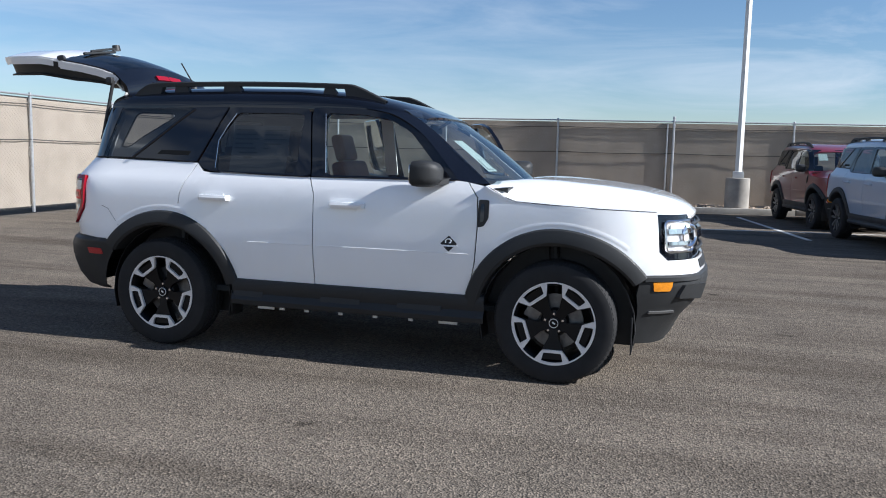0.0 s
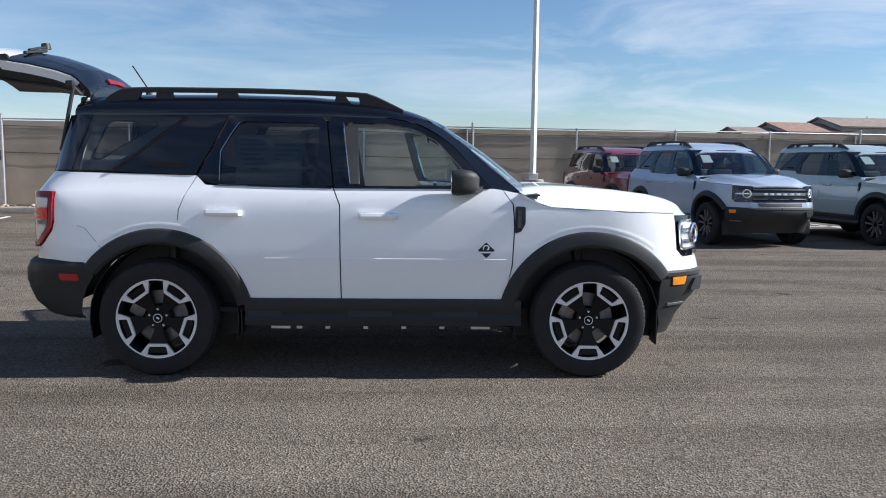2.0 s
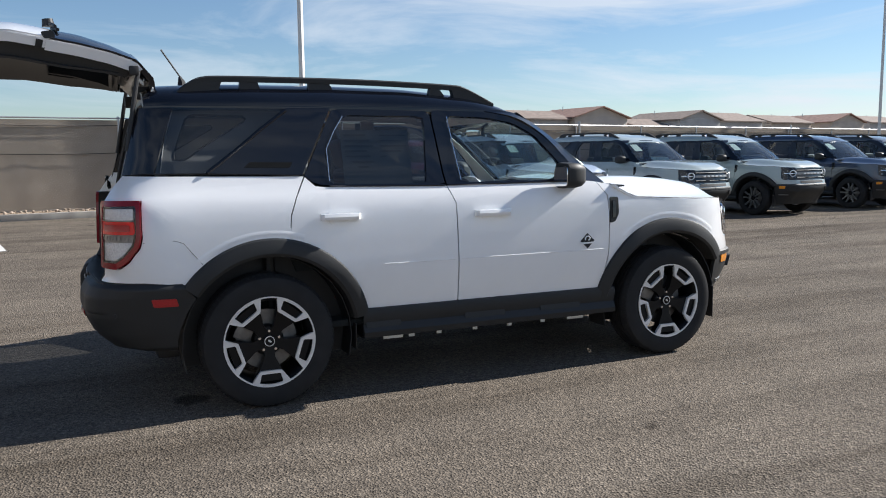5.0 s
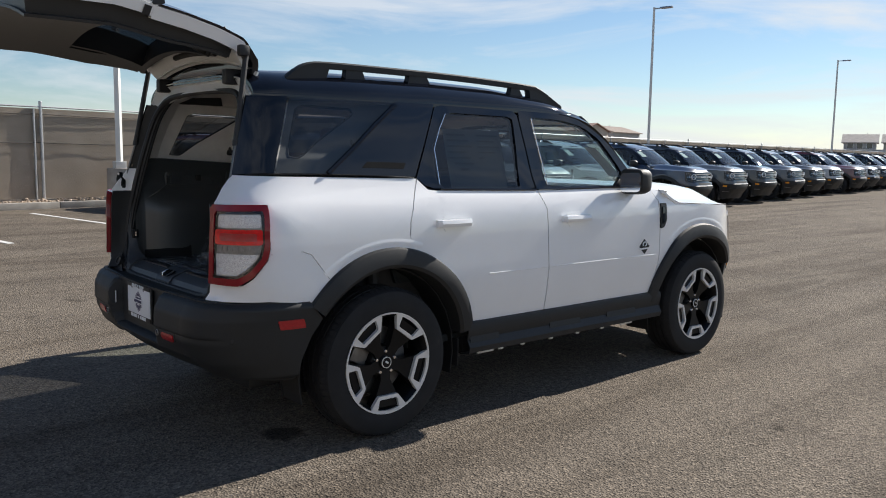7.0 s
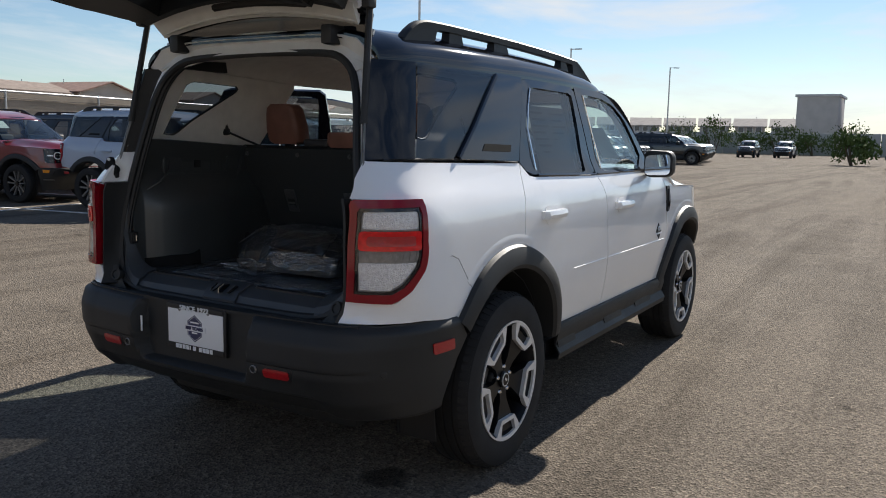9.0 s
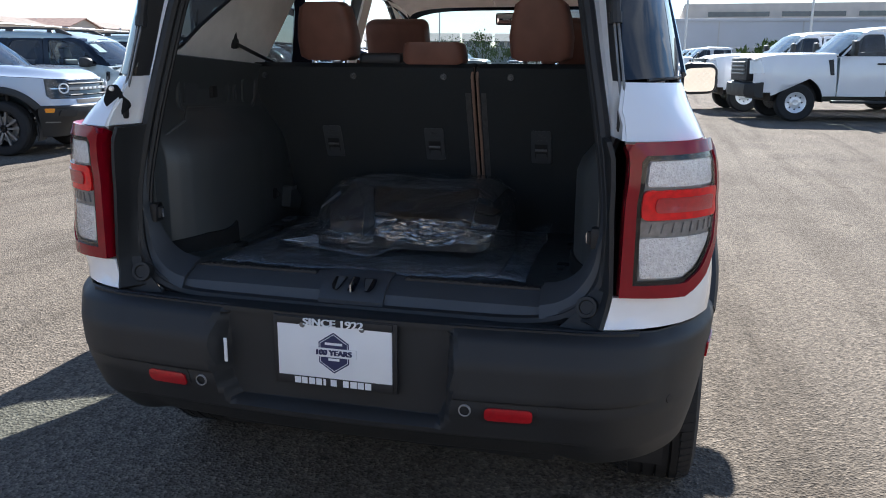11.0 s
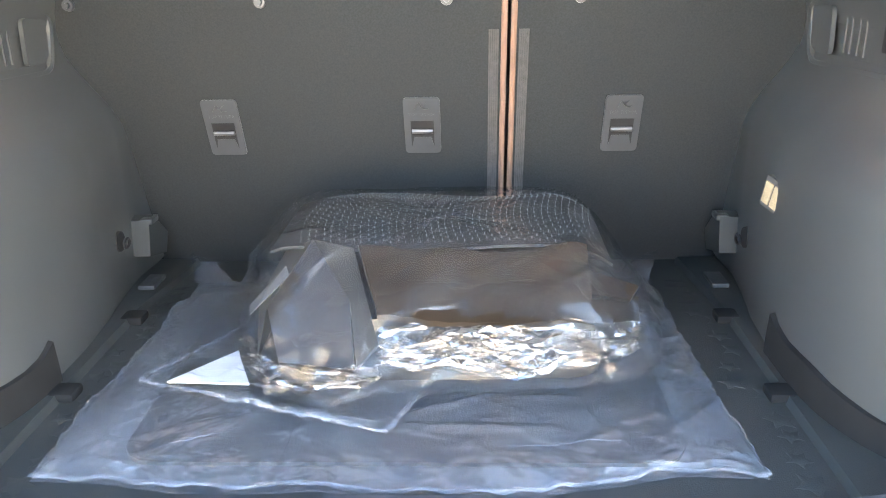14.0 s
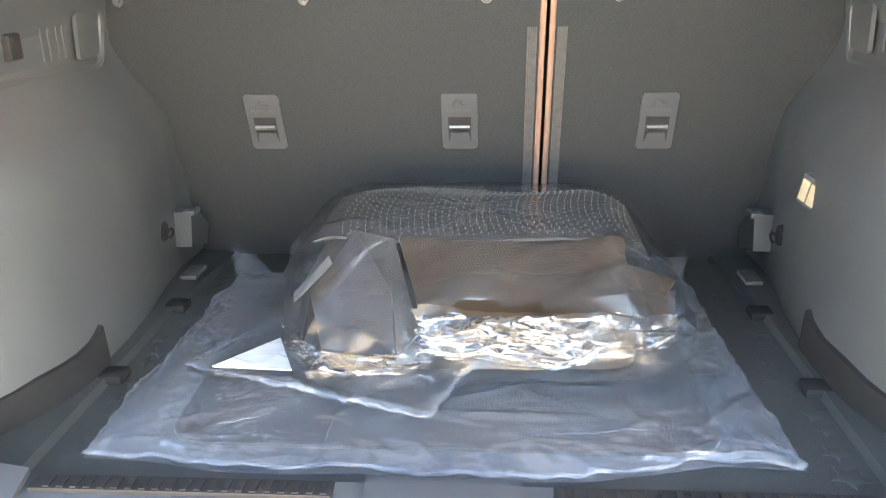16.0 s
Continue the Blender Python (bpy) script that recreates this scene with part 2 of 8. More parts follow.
M["leaf"] = mat("leaf_green", (0.075, 0.11, 0.035), 0.8, spec=0.1, var=0.4, scale=3)
M["bark"] = mat("bark", (0.10, 0.075, 0.05), 0.9, var=0.3, scale=12, bump=0.7, bscale=40, bdist=0.01)


def asphalt_mat():
    m = bpy.data.materials.new("asphalt")
    m.use_nodes = True
    nt = m.node_tree
    b = nt.nodes["Principled BSDF"]
    b.inputs["Roughness"].default_value = 0.95
    b.inputs["Specular IOR Level"].default_value = 0.08
    N, L = nt.nodes.new, nt.links.new
    tc = N("ShaderNodeTexCoord")

    def noise_node(scale, detail, rough=0.55, stretch=None, turn=0.0, dist=0.0):
        n = N("ShaderNodeTexNoise")
        n.inputs["Scale"].default_value, n.inputs["Detail"].default_value = scale, detail
        n.inputs["Roughness"].default_value, n.inputs["Distortion"].default_value = rough, dist
        if stretch:
            mp = N("ShaderNodeMapping")
            mp.inputs["Scale"].default_value = stretch
            mp.inputs["Rotation"].default_value = (0, 0, radians(turn))
            L(tc.outputs["Object"], mp.inputs["Vector"]), L(mp.outputs[0], n.inputs["Vector"])
        else:
            L(tc.outputs["Object"], n.inputs["Vector"])
        return n.outputs["Fac"]

    def ramp(fac, a, c0, bpos, c1):
        r = N("ShaderNodeValToRGB")
        r.color_ramp.elements[0].position, r.color_ramp.elements[0].color = a, (*c0, 1)
        r.color_ramp.elements[1].position, r.color_ramp.elements[1].color = bpos, (*c1, 1)
        L(fac, r.inputs[0])
        return r.outputs[0]

    def mul(a, c):
        x = N("ShaderNodeMixRGB")
        x.blend_type = 'MULTIPLY'
        x.inputs[0].default_value = 1
        L(a, x.inputs[1]), L(c, x.inputs[2])
        return x.outputs[0]

    base = ramp(noise_node(1.1, 5), 0.3, (0.130, 0.114, 0.097), 0.7, (0.172, 0.150, 0.126))
    vor = N("ShaderNodeTexVoronoi")
    vor.inputs["Scale"].default_value = 95
    L(tc.outputs["Object"], vor.inputs["Vector"])
    grain = N("ShaderNodeValToRGB")
    grain.color_ramp.elements[0].position, grain.color_ramp.elements[0].color = 0.0, (0.46, 0.46, 0.46, 1)
    grain.color_ramp.elements[1].position, grain.color_ramp.elements[1].color = 1.0, (1.62, 1.56, 1.48, 1)
    L(vor.outputs["Color"], grain.inputs[0])
    col = mul(base, grain.outputs[0])
    col = mul(col, ramp(noise_node(30, 4, 0.7), 0.35, (0.8, 0.8, 0.8), 0.65, (1.2, 1.2, 1.2)))
    vor2 = N("ShaderNodeTexVoronoi")
    vor2.inputs["Scale"].default_value = 38
    L(tc.outputs["Object"], vor2.inputs["Vector"])
    col = mul(col, ramp(vor2.outputs["Distance"], 0.10, (1.45, 1.42, 1.38), 0.30, (0.95, 0.95, 0.95)))
    # turning tyre marks: long dark streaks
    col = mul(col, ramp(noise_node(1.0, 4, 0.6, (0.10, 1.5, 1), -6, 0.9), 0.34, (0.74, 0.73, 0.72), 0.52, (1.02, 1.02, 1.02)))
    col = mul(col, ramp(noise_node(1.0, 3, 0.5, (0.11, 1.1, 1), 14, 1.2), 0.33, (0.78, 0.77, 0.76), 0.48, (1.0, 1.0, 1.0)))
    # oil spots
    col = mul(col, ramp(noise_node(2.3, 2, 0.4), 0.24, (0.45, 0.45, 0.45), 0.30, (1, 1, 1)))
    # a dark patch dripped behind the car
    warp, spot = N("ShaderNodeVectorMath"), N("ShaderNodeVectorMath")
    wn = N("ShaderNodeTexNoise")
    wn.inputs["Scale"].default_value, wn.inputs["Detail"].default_value = 9.0, 3
    warp.operation, spot.operation = 'MULTIPLY_ADD', 'DISTANCE'
    warp.inputs[1].default_value = (0.16, 0.16, 0.0)
    spot.inputs[1].default_value = (-0.30, -0.44, 0.0)
    L(tc.outputs["Object"], wn.inputs["Vector"]), L(wn.outputs["Color"], warp.inputs[0]), L(tc.outputs["Object"], warp.inputs[2])
    L(warp.outputs[0], spot.inputs[0])
    col = mul(col, ramp(spot.outputs["Value"], 0.075, (0.35, 0.35, 0.35), 0.12, (1, 1, 1)))
    L(col, b.inputs["Base Color"])
    bp = N("ShaderNodeBump")
    bp.inputs["Strength"].default_value, bp.inputs["Distance"].default_value = 0.9, 0.007
    L(vor.outputs["Distance"], bp.inputs["Height"])
    L(bp.outputs[0], b.inputs["Normal"])
    return m


M["asphalt"] = asphalt_mat()


def bag_mat(name, tint, amount, rough=0.10, scale=22.0, strength=0.8, gloss=0.05, milk=(0.62, 0.68, 0.75), ior=1.6):
    """Thin crumpled polythene: mostly clear, milky here and there, glossy on many small facets."""
    m = bpy.data.materials.new(name)
    m.use_nodes = True
    nt = m.node_tree
    nt.nodes.clear()
    N, L = nt.nodes.new, nt.links.new
    out, tr, gl, df, mx, mx2 = (N(k) for k in ("ShaderNodeOutputMaterial", "ShaderNodeBsdfTransparent", "ShaderNodeBsdfGlossy", "ShaderNodeBsdfDiffuse", "ShaderNodeMixShader", "ShaderNodeMixShader"))
    tr.inputs["Color"].default_value = (*tint, 1)
    gl.inputs["Roughness"].default_value = rough
    df.inputs["Color"].default_value = (*milk, 1)
    tc, warp, wadd, vo, vo2, hs, bp, no2, mr, fr, ad = (N(k) for k in ("ShaderNodeTexCoord", "ShaderNodeTexNoise", "ShaderNodeMixRGB", "ShaderNodeTexVoronoi", "ShaderNodeTexVoronoi", "ShaderNodeMath", "ShaderNodeBump", "ShaderNodeTexNoise", "ShaderNodeMapRange", "ShaderNodeLayerWeight", "ShaderNodeMath"))
    warp.inputs["Scale"].default_value, warp.inputs["Detail"].default_value = 6, 4
    wadd.blend_type = 'ADD'
    wadd.inputs[0].default_value = 0.16
    vo.inputs["Scale"].default_value, vo2.inputs["Scale"].default_value = scale, scale * 2.3
    vo.distance = vo2.distance = 'CHEBYCHEV'          # flat facets with sharp folds between them
    hs.operation = 'MULTIPLY_ADD'
    hs.inputs[1].default_value = 0.35
    no2.inputs["Scale"].default_value, no2.inputs["Detail"].default_value, no2.inputs["Distortion"].default_value = 9, 6, 1.2
    bp.inputs["Strength"].default_value, bp.inputs["Distance"].default_value = strength, 0.012
    mr.inputs["From Min"].default_value, mr.inputs["From Max"].default_value = 0.38, 0.72
    mr.inputs["To Min"].default_value, mr.inputs["To Max"].default_value = amount * 0.6, amount * 1.5
    fr.inputs["Blend"].default_value = 0.5
    f0 = ((ior - 1) / (ior + 1)) ** 2
    pw = N("ShaderNodeMath")
    pw.operation, ad.operation = 'POWER', 'MULTIPLY_ADD'
    pw.inputs[1].default_value, ad.inputs[1].default_value, ad.inputs[2].default_value = 4.0, 0.85, f0 + gloss
    L(tc.outputs["Object"], warp.inputs["Vector"]), L(tc.outputs["Object"], wadd.inputs[1]), L(warp.outputs["Color"], wadd.inputs[2])
    L(wadd.outputs[0], vo.inputs["Vector"]), L(wadd.outputs[0], vo2.inputs["Vector"])
    L(vo2.outputs["Distance"], hs.inputs[0]), L(vo.outputs["Distance"], hs.inputs[2])
    L(hs.outputs[0], bp.inputs["Height"])
    L(bp.outputs[0], gl.inputs["Normal"]), L(bp.outputs[0], fr.inputs["Normal"]), L(bp.outputs[0], df.inputs["Normal"])
    L(tc.outputs["Object"], no2.inputs["Vector"])
    L(no2.outputs["Fac"], mr.inputs["Value"]), L(mr.outputs[0], mx.inputs[0])
    L(tr.outputs[0], mx.inputs[1]), L(df.outputs[0], mx.inputs[2])
    L(fr.outputs["Facing"], pw.inputs[0]), L(pw.outputs[0], ad.inputs[0]), L(ad.outputs[0], mx2.inputs[0])
    L(mx.outputs[0], mx2.inputs[1]), L(gl.outputs[0], mx2.inputs[2])
    L(mx2.outputs[0], out.inputs[0])
    return m


M["bag_flat"] = bag_mat("milky_polythene", (0.86, 0.89, 0.93), 0.115, 0.08, 17.0, 0.42, 0.045, ior=1.3)
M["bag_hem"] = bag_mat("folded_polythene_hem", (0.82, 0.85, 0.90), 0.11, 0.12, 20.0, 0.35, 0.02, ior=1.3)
M["bag_clear"] = bag_mat("clear_polythene", (0.93, 0.94, 0.95), 0.022, 0.04, 12.0, 0.42, 0.013, ior=1.32)
M["bag_foil"] = bag_mat("bunched_polythene", (0.84, 0.83, 0.82), 0.03, 0.03, 20.0, 0.60, 0.27, (0.72, 0.70, 0.68))
M["mat_fold"] = mat("folded_floor_mat", (0.019, 0.014, 0.010), 0.28, spec=0.30, var=0.25, scale=10, bump=0.10, bscale=9, bdist=0.012)
M["mat_dark"] = mat("ribbed_floor_mat", (0.030, 0.031, 0.031), 0.55, spec=0.25, var=0.15, scale=12, bump=0.4, bscale=300)


# ---- mesh helpers ----
def finish(name, bm, material, smooth=32):
    me = bpy.data.meshes.new(name)
    bmesh.ops.recalc_face_normals(bm, faces=bm.faces)
    bm.to_mesh(me)
    bm.free()
    mats = material if isinstance(material, (list, tuple)) else [material]
    for m in mats:
        me.materials.append(M[m] if isinstance(m, str) else m)
    if smooth:
        for p in me.polygons:
            p.use_smooth = True
        me.set_sharp_from_angle(angle=radians(smooth))
    return me


def part(name, bm, material, parent=None, label="", smooth=32, color=None):
    ob = new(name, finish(name, bm, material, smooth))
    if parent:
        ob.parent = parent
    if label:
        ob["label"] = label
    if color:
        ob.color = (*color, 1)
    return ob


def thing(name, label, category, group="", kind="", at=None):
    ob = new(name)
    if at is not None:
        ob.matrix_world = at
    return tagged(ob, label, category, group, kind)


def join(*bms):
    out = bmesh.new()
    for b in bms:
        me = bpy.data.meshes.new("tmp")
        b.to_mesh(me)
        b.free()
        out.from_mesh(me)
        bpy.data.meshes.remove(me)
    return out


def moved(bm, m):
    bmesh.ops.transform(bm, matrix=m, verts=bm.verts)
    return bm


def box(x0, x1, y0, y1, z0, z1, bevel=0.0, seg=2):
    bm = bmesh.new()
    bmesh.ops.create_cube(bm, size=1)
    for v in bm.verts:
        v.co = Vector(((x0 + x1) / 2 + v.co.x * (x1 - x0), (y0 + y1) / 2 + v.co.y * (y1 - y0), (z0 + z1) / 2 + v.co.z * (z1 - z0)))
    if bevel:
        bmesh.ops.bevel(bm, geom=bm.edges[:], offset=bevel, segments=seg, profile=0.6, affect='EDGES')
    return bm


def rounded(poly, r, n=4):
    """A polygon with its corners rounded by up to r."""
    out, k = [], len(poly)
    for i in range(k):
        a, b, c = (Vector(poly[(i + d) % k]) for d in (-1, 0, 1))
        u, w = a - b, c - b
        rr = min(r, u.length * 0.45, w.length * 0.45)
        p, q = b + u.normalized() * rr, b + w.normalized() * rr
        for j in range(n + 1):
            t = j / n
            out.append(tuple((1 - t) ** 2 * p + 2 * t * (1 - t) * b + t * t * q))
    return out


def arc(cx, cz, r, a0, a1, n=14, rz=None):
    return [(cx + r * math.cos(radians(a0 + (a1 - a0) * i / n)), cz + (rz or r) * math.sin(radians(a0 + (a1 - a0) * i / n))) for i in range(n + 1)]


def panel(poly, f, thick=0.015, cut=0.08, off=0.0, cutz=None):
    """A shell: the polygon in (s, z), laid on the surface f(s, z) and thickened inwards."""
    bm = bmesh.new()
    vs = [bm.verts.new((p[0], p[1], 0)) for p in poly]
    bm.faces.new(vs)
    bmesh.ops.triangulate(bm, faces=bm.faces[:])
    for ax, step in ((0, cut), (1, cutz or cut)):
        lo, hi = min(p[ax] for p in poly), max(p[ax] for p in poly)
        no = Vector((1, 0, 0)) if ax == 0 else Vector((0, 1, 0))
        k = math.floor(lo / step) + 1
        while k * step < hi - 1e-5:
            co = no * (k * step)
            bmesh.ops.bisect_plane(bm, geom=bm.verts[:] + bm.edges[:] + bm.faces[:], plane_co=co, plane_no=no, dist=1e-6)
            k += 1
    bmesh.ops.dissolve_limit(bm, angle_limit=0.0005, verts=[], edges=[])
    e = 1e-3
    inner = {}
    sign = None
    faces = bm.faces[:]
    boundary = [ed for ed in bm.edges if len(ed.link_faces) == 1]
    for v in bm.verts[:]:
        s, z = v.co.x, v.co.y
        p = f(s, z)
        n = (f(s + e, z) - f(s - e, z)).cross(f(s, z + e) - f(s, z - e))
        n.normalize()
        v.co = p + n * off
        inner[v] = v.co - n * thick
    if thick:
        made = {v: bm.verts.new(c) for v, c in inner.items()}
        for fc in faces:
            bm.faces.new([made[v] for v in reversed(fc.verts)])
        for ed in boundary:
            a, b = ed.verts
            bm.faces.new((a, b, made[b], made[a]))
    return bm


def flip_y(bm):
    for v in bm.verts:
        v.co.y = -v.co.y
    bmesh.ops.reverse_faces(bm, faces=bm.faces)
    return bm


def frame_ring(outer, inner, f, thick, off=0.0):
    """A frame between two loops of equal count in (s, z), on the surface f."""
    bm = bmesh.new()
    e, rows = 1e-3, []
    for loop in (outer, inner):
        fr, bk = [], []
        for s, z in loop:
            n = (f(s + e, z) - f(s - e, z)).cross(f(s, z + e) - f(s, z - e)).normalized()
            fr.append(bm.verts.new(f(s, z) + n * off))
            bk.append(bm.verts.new(f(s, z) + n * (off - thick)))
        rows += [fr, bk]
    n = len(outer)
    of, ob_, jf, jb = rows
    for i in range(n):
        j = (i + 1) % n
        bm.faces.new((of[i], of[j], jf[j], jf[i]))
        bm.faces.new((ob_[j], ob_[i], jb[i], jb[j]))
        bm.faces.new((of[j], of[i], ob_[i], ob_[j]))
        bm.faces.new((jf[i], jf[j], jb[j], jb[i]))
    return bm


def tube(pts, r, n=8, closed=False, rs=None, flat=1.0):
    """A tube along points; rs gives a radius for each point."""
    bm = bmesh.new()
    pts = [Vector(p) for p in pts]
    k, rings, up = len(pts), [], None
    for i, p in enumerate(pts):
        a = pts[(i - 1) % k] if closed or i > 0 else p
        b = pts[(i + 1) % k] if closed or i < k - 1 else p
        d = (b - a).normalized()
        if up is None:
            up = Vector((0, 0, 1)) if abs(d.z) < 0.9 else Vector((1, 0, 0))
        x = d.cross(up).normalized()
        up = x.cross(d).normalized()
        rad = rs[i] if rs else r
        rings.append([bm.verts.new(p + rad * (x * math.cos(2 * math.pi * j / n) + up * flat * math.sin(2 * math.pi * j / n))) for j in range(n)])
    for i in range(k if closed else k - 1):
        a, b = rings[i], rings[(i + 1) % k]
        for j in range(n):
            bm.faces.new((a[j], a[(j + 1) % n], b[(j + 1) % n], b[j]))
    if not closed:
        bm.faces.new(list(reversed(rings[0])))
        bm.faces.new(rings[-1])
    return bm


def smooth_path(pts, n=6, closed=False):
    """Catmull-Rom through points."""
    pts = [Vector(p) for p in pts]
    k, out = len(pts), []
    for i in range(k if closed else k - 1):
        p0 = pts[(i - 1) % k] if closed or i > 0 else pts[i]
        p1, p2 = pts[i], pts[(i + 1) % k]
        p3 = pts[(i + 2) % k] if closed or i + 2 < k else p2
        for j in range(n):
            t = j / n
            out.append(0.5 * ((2 * p1) + (p2 - p0) * t + (2 * p0 - 5 * p1 + 4 * p2 - p3) * t * t + (3 * p1 - p0 - 3 * p2 + p3) * t ** 3))
    if not closed:
        out.append(pts[-1])
    return out


def loft(rings, caps=True, closed=True):
    bm = bmesh.new()
    vs = [[bm.verts.new(p) for p in r] for r in rings]
    n = len(vs[0])
    for a, b in zip(vs, vs[1:]):
        for j in range(n if closed else n - 1):
            bm.faces.new((a[j], a[(j + 1) % n], b[(j + 1) % n], b[j]))
    if caps and closed:
        bm.faces.new(list(reversed(vs[0]))), bm.faces.new(vs[-1])
    return bm


def sheet(grid, thick=0.01, direction=None):
    """A thick sheet from a grid of points; thickened against its normals or along a direction."""
    bm = bmesh.new()
    vs = [[bm.verts.new(p) for p in r] for r in grid]
    for a, b in zip(vs, vs[1:]):
        for j in range(len(a) - 1):
            bm.faces.new((a[j], a[j + 1], b[j + 1], b[j]))
    bm.normal_update()
    d = {v: (Vector(direction) if direction else -v.normal) * thick for v in bm.verts}
    faces = bm.faces[:]
    boundary = [e for e in bm.edges if len(e.link_faces) == 1]
    made = {v: bm.verts.new(v.co + d[v]) for v in list(d)}
    for f in faces:
        bm.faces.new([made[v] for v in reversed(f.verts)])
    for e in boundary:
        a, b = e.verts
        bm.faces.new((a, b, made[b], made[a]))
    return bm


def lathe(profile, n=48, axis='Y'):
    """Turn (radius, height) points round the y axis."""
    bm = bmesh.new()
    rings = []
    for r, h in profile:
        rings.append([bm.verts.new((r * math.cos(2 * math.pi * j / n), h, r * math.sin(2 * math.pi * j / n))) for j in range(n)])
    for a, b in zip(rings, rings[1:]):
        for j in range(n):
            bm.faces.new((a[j], a[(j + 1) % n], b[(j + 1) % n], b[j]))
    bmesh.ops.remove_doubles(bm, verts=bm.verts, dist=1e-5)
    return bm


def prism(poly, y0, y1, bevel=0.0):
    """A polygon in (x, z), extruded from y0 to y1."""
    bm = bmesh.new()
    a = [bm.verts.new((p[0], y0, p[1])) for p in poly]
    b = [bm.verts.new((p[0], y1, p[1])) for p in poly]
    n = len(poly)
    bm.faces.new(a), bm.faces.new(list(reversed(b)))
    for i in range(n):
        bm.faces.new((a[i], b[i], b[(i + 1) % n], a[(i + 1) % n]))
    if bevel:
        bmesh.ops.bevel(bm, geom=bm.edges[:], offset=bevel, segments=2, profile=0.6, affect='EDGES')
    return bm


def text_bm(body, size, depth=0.0):
    """Built-in lettering as a mesh, centred, in the x-y plane."""
    cu = bpy.data.curves.new("txt", 'FONT')
    cu.body, cu.size, cu.align_x, cu.align_y, cu.extrude = body, size, 'CENTER', 'CENTER', depth
    ob = bpy.data.objects.new("txt", cu)
    scene.collection.objects.link(ob)
    me = bpy.data.meshes.new_from_object(ob.evaluated_get(bpy.context.evaluated_depsgraph_get()))
    bpy.data.objects.remove(ob)
    bpy.data.curves.remove(cu)
    bm = bmesh.new()
    bm.from_mesh(me)
    bpy.data.meshes.remove(me)
    return bm


# ---- the sport utility vehicle: its surfaces ----
# x ahead from the rear axle, y to its left, z up. P() is its right flank, bent round both ends.
ZW = ([0.24, 0.30, 0.40, 0.48, 0.62, 0.74, 0.80, 0.97, 1.05, 1.12, 1.17, 1.24, 1.40, 1.61, 1.66, 1.72],
      [0.775, 0.79, 0.812, 0.830, 0.853, 0.866, 0.862, 0.853, 0.846, 0.828, 0.797, 0.765, 0.728, 0.672, 0.645, 0.58])
ZR = ([0.24, 0.36, 0.45, 0.54, 0.64, 0.70, 0.74, 1.13, 1.257, 1.617, 1.72], [0.16, 0.05, -0.05, -0.085, -0.08, -0.05, -0.01, 0.0, 0.07, 0.14, 0.17])
ZF = ([0.24, 0.37, 0.52, 0.60, 0.70, 0.76, 0.94, 1.02, 1.06, 1.15], [-0.16, -0.10, 0.03, 0.045, 0.02, 0.0, -0.03, -0.05, -0.08, -0.15])


def P(s, z):
    w = sum(float(np.interp(z + d, *ZW)) for d in (-0.03, -0.015, 0.0, 0.015, 0.03)) / 5
    if s < -0.45:
        a = (-0.45 - s) / 0.32
        th = min(a, math.pi / 2)
        x, t = -0.45 - 0.34 * math.sin(th), 1 - 0.36 * (1 - math.cos(th)) ** float(np.interp(z, [0.70, 0.80, 1.0, 1.10, 1.17, 1.27], [1.05, 1.5, 1.5, 1.75, 1.75, 1.2]))
        if a > math.pi / 2:
            e = (a - math.pi / 2) * 0.32
            t = 0.64 - e / 0.84
            x -= 0.03 * (1 - max(t, 0) ** 2 / 0.41)
        x += float(np.interp(z, *ZR)) * (math.sin(th) if z < 1.0 else 1.0)
    elif s > 2.75:
        a = (s - 2.75) / 0.60
        th = min(a, math.pi / 2)
        x, t = 2.75 + 0.70 * math.sin(th), 1 - 0.52 * (1 - math.cos(th))
        if a > math.pi / 2:
            e = (a - math.pi / 2) * 0.60
            t = 0.48 - e / 0.84
            x += 0.04 * (1 - max(t, 0) ** 2 / 0.23)
        x += float(np.interp(z, *ZF)) * math.sin(th) ** 2
    else:
        x, t = s, 1.0
        if z > 1.0:
            x += float(np.interp(z, *ZR)) * max(0.0, min(1.0, (0.1 - s) / 0.55))
    return Vector((x, -w * t, z))


S_REAR, S_FRONT = -0.9527 - 0.5376, 3.6925 + 0.403      # the middle of the tail and of the nose
ARCH_R, ARCH_F = (0.02, 0.36), (2.67, 0.36)


def flare_out(c, a0, a1, n=22):
    return arc(c[0], c[1] - 0.02, 0.565, a0, a1, n, 0.575)


# flank panels in (s, z)
FLARE_R0, FLARE_R1 = 141.0, 14.0
QUARTER = ([(0.234, 1.240), (0.173, 1.124), (0.139, 1.036), (0.129, 0.930)]
           + flare_out(ARCH_R, 79, FLARE_R0, 12) + [(-0.60, 0.722), (-0.889, 0.722), (-0.889, 0.792), (-0.735, 0.792), (-0.682, 0.825), (-0.618, 0.90), (-0.606, 0.95), (-0.606, 1.136), (-0.866, 1.136), (-0.845, 1.20), (-0.800, 1.258)])
REAR_DOOR = [(0.240, 1.236), (0.292, 1.186), (0.345, 1.180), (1.074, 1.170), (1.116, 1.068), (1.124, 0.482), (0.560, 0.492)] + flare_out(ARCH_R, 17, 77, 12) + [(0.135, 0.930), (0.145, 1.036), (0.179, 1.124)]
FRONT_DOOR = [(1.082, 1.170), (1.6, 1.172), (2.06, 1.176), (2.118, 1.170), (2.183, 1.083), (2.192, 0.946), (2.180, 0.703), (2.136, 0.460), (1.132, 0.482), (1.123, 1.068)]
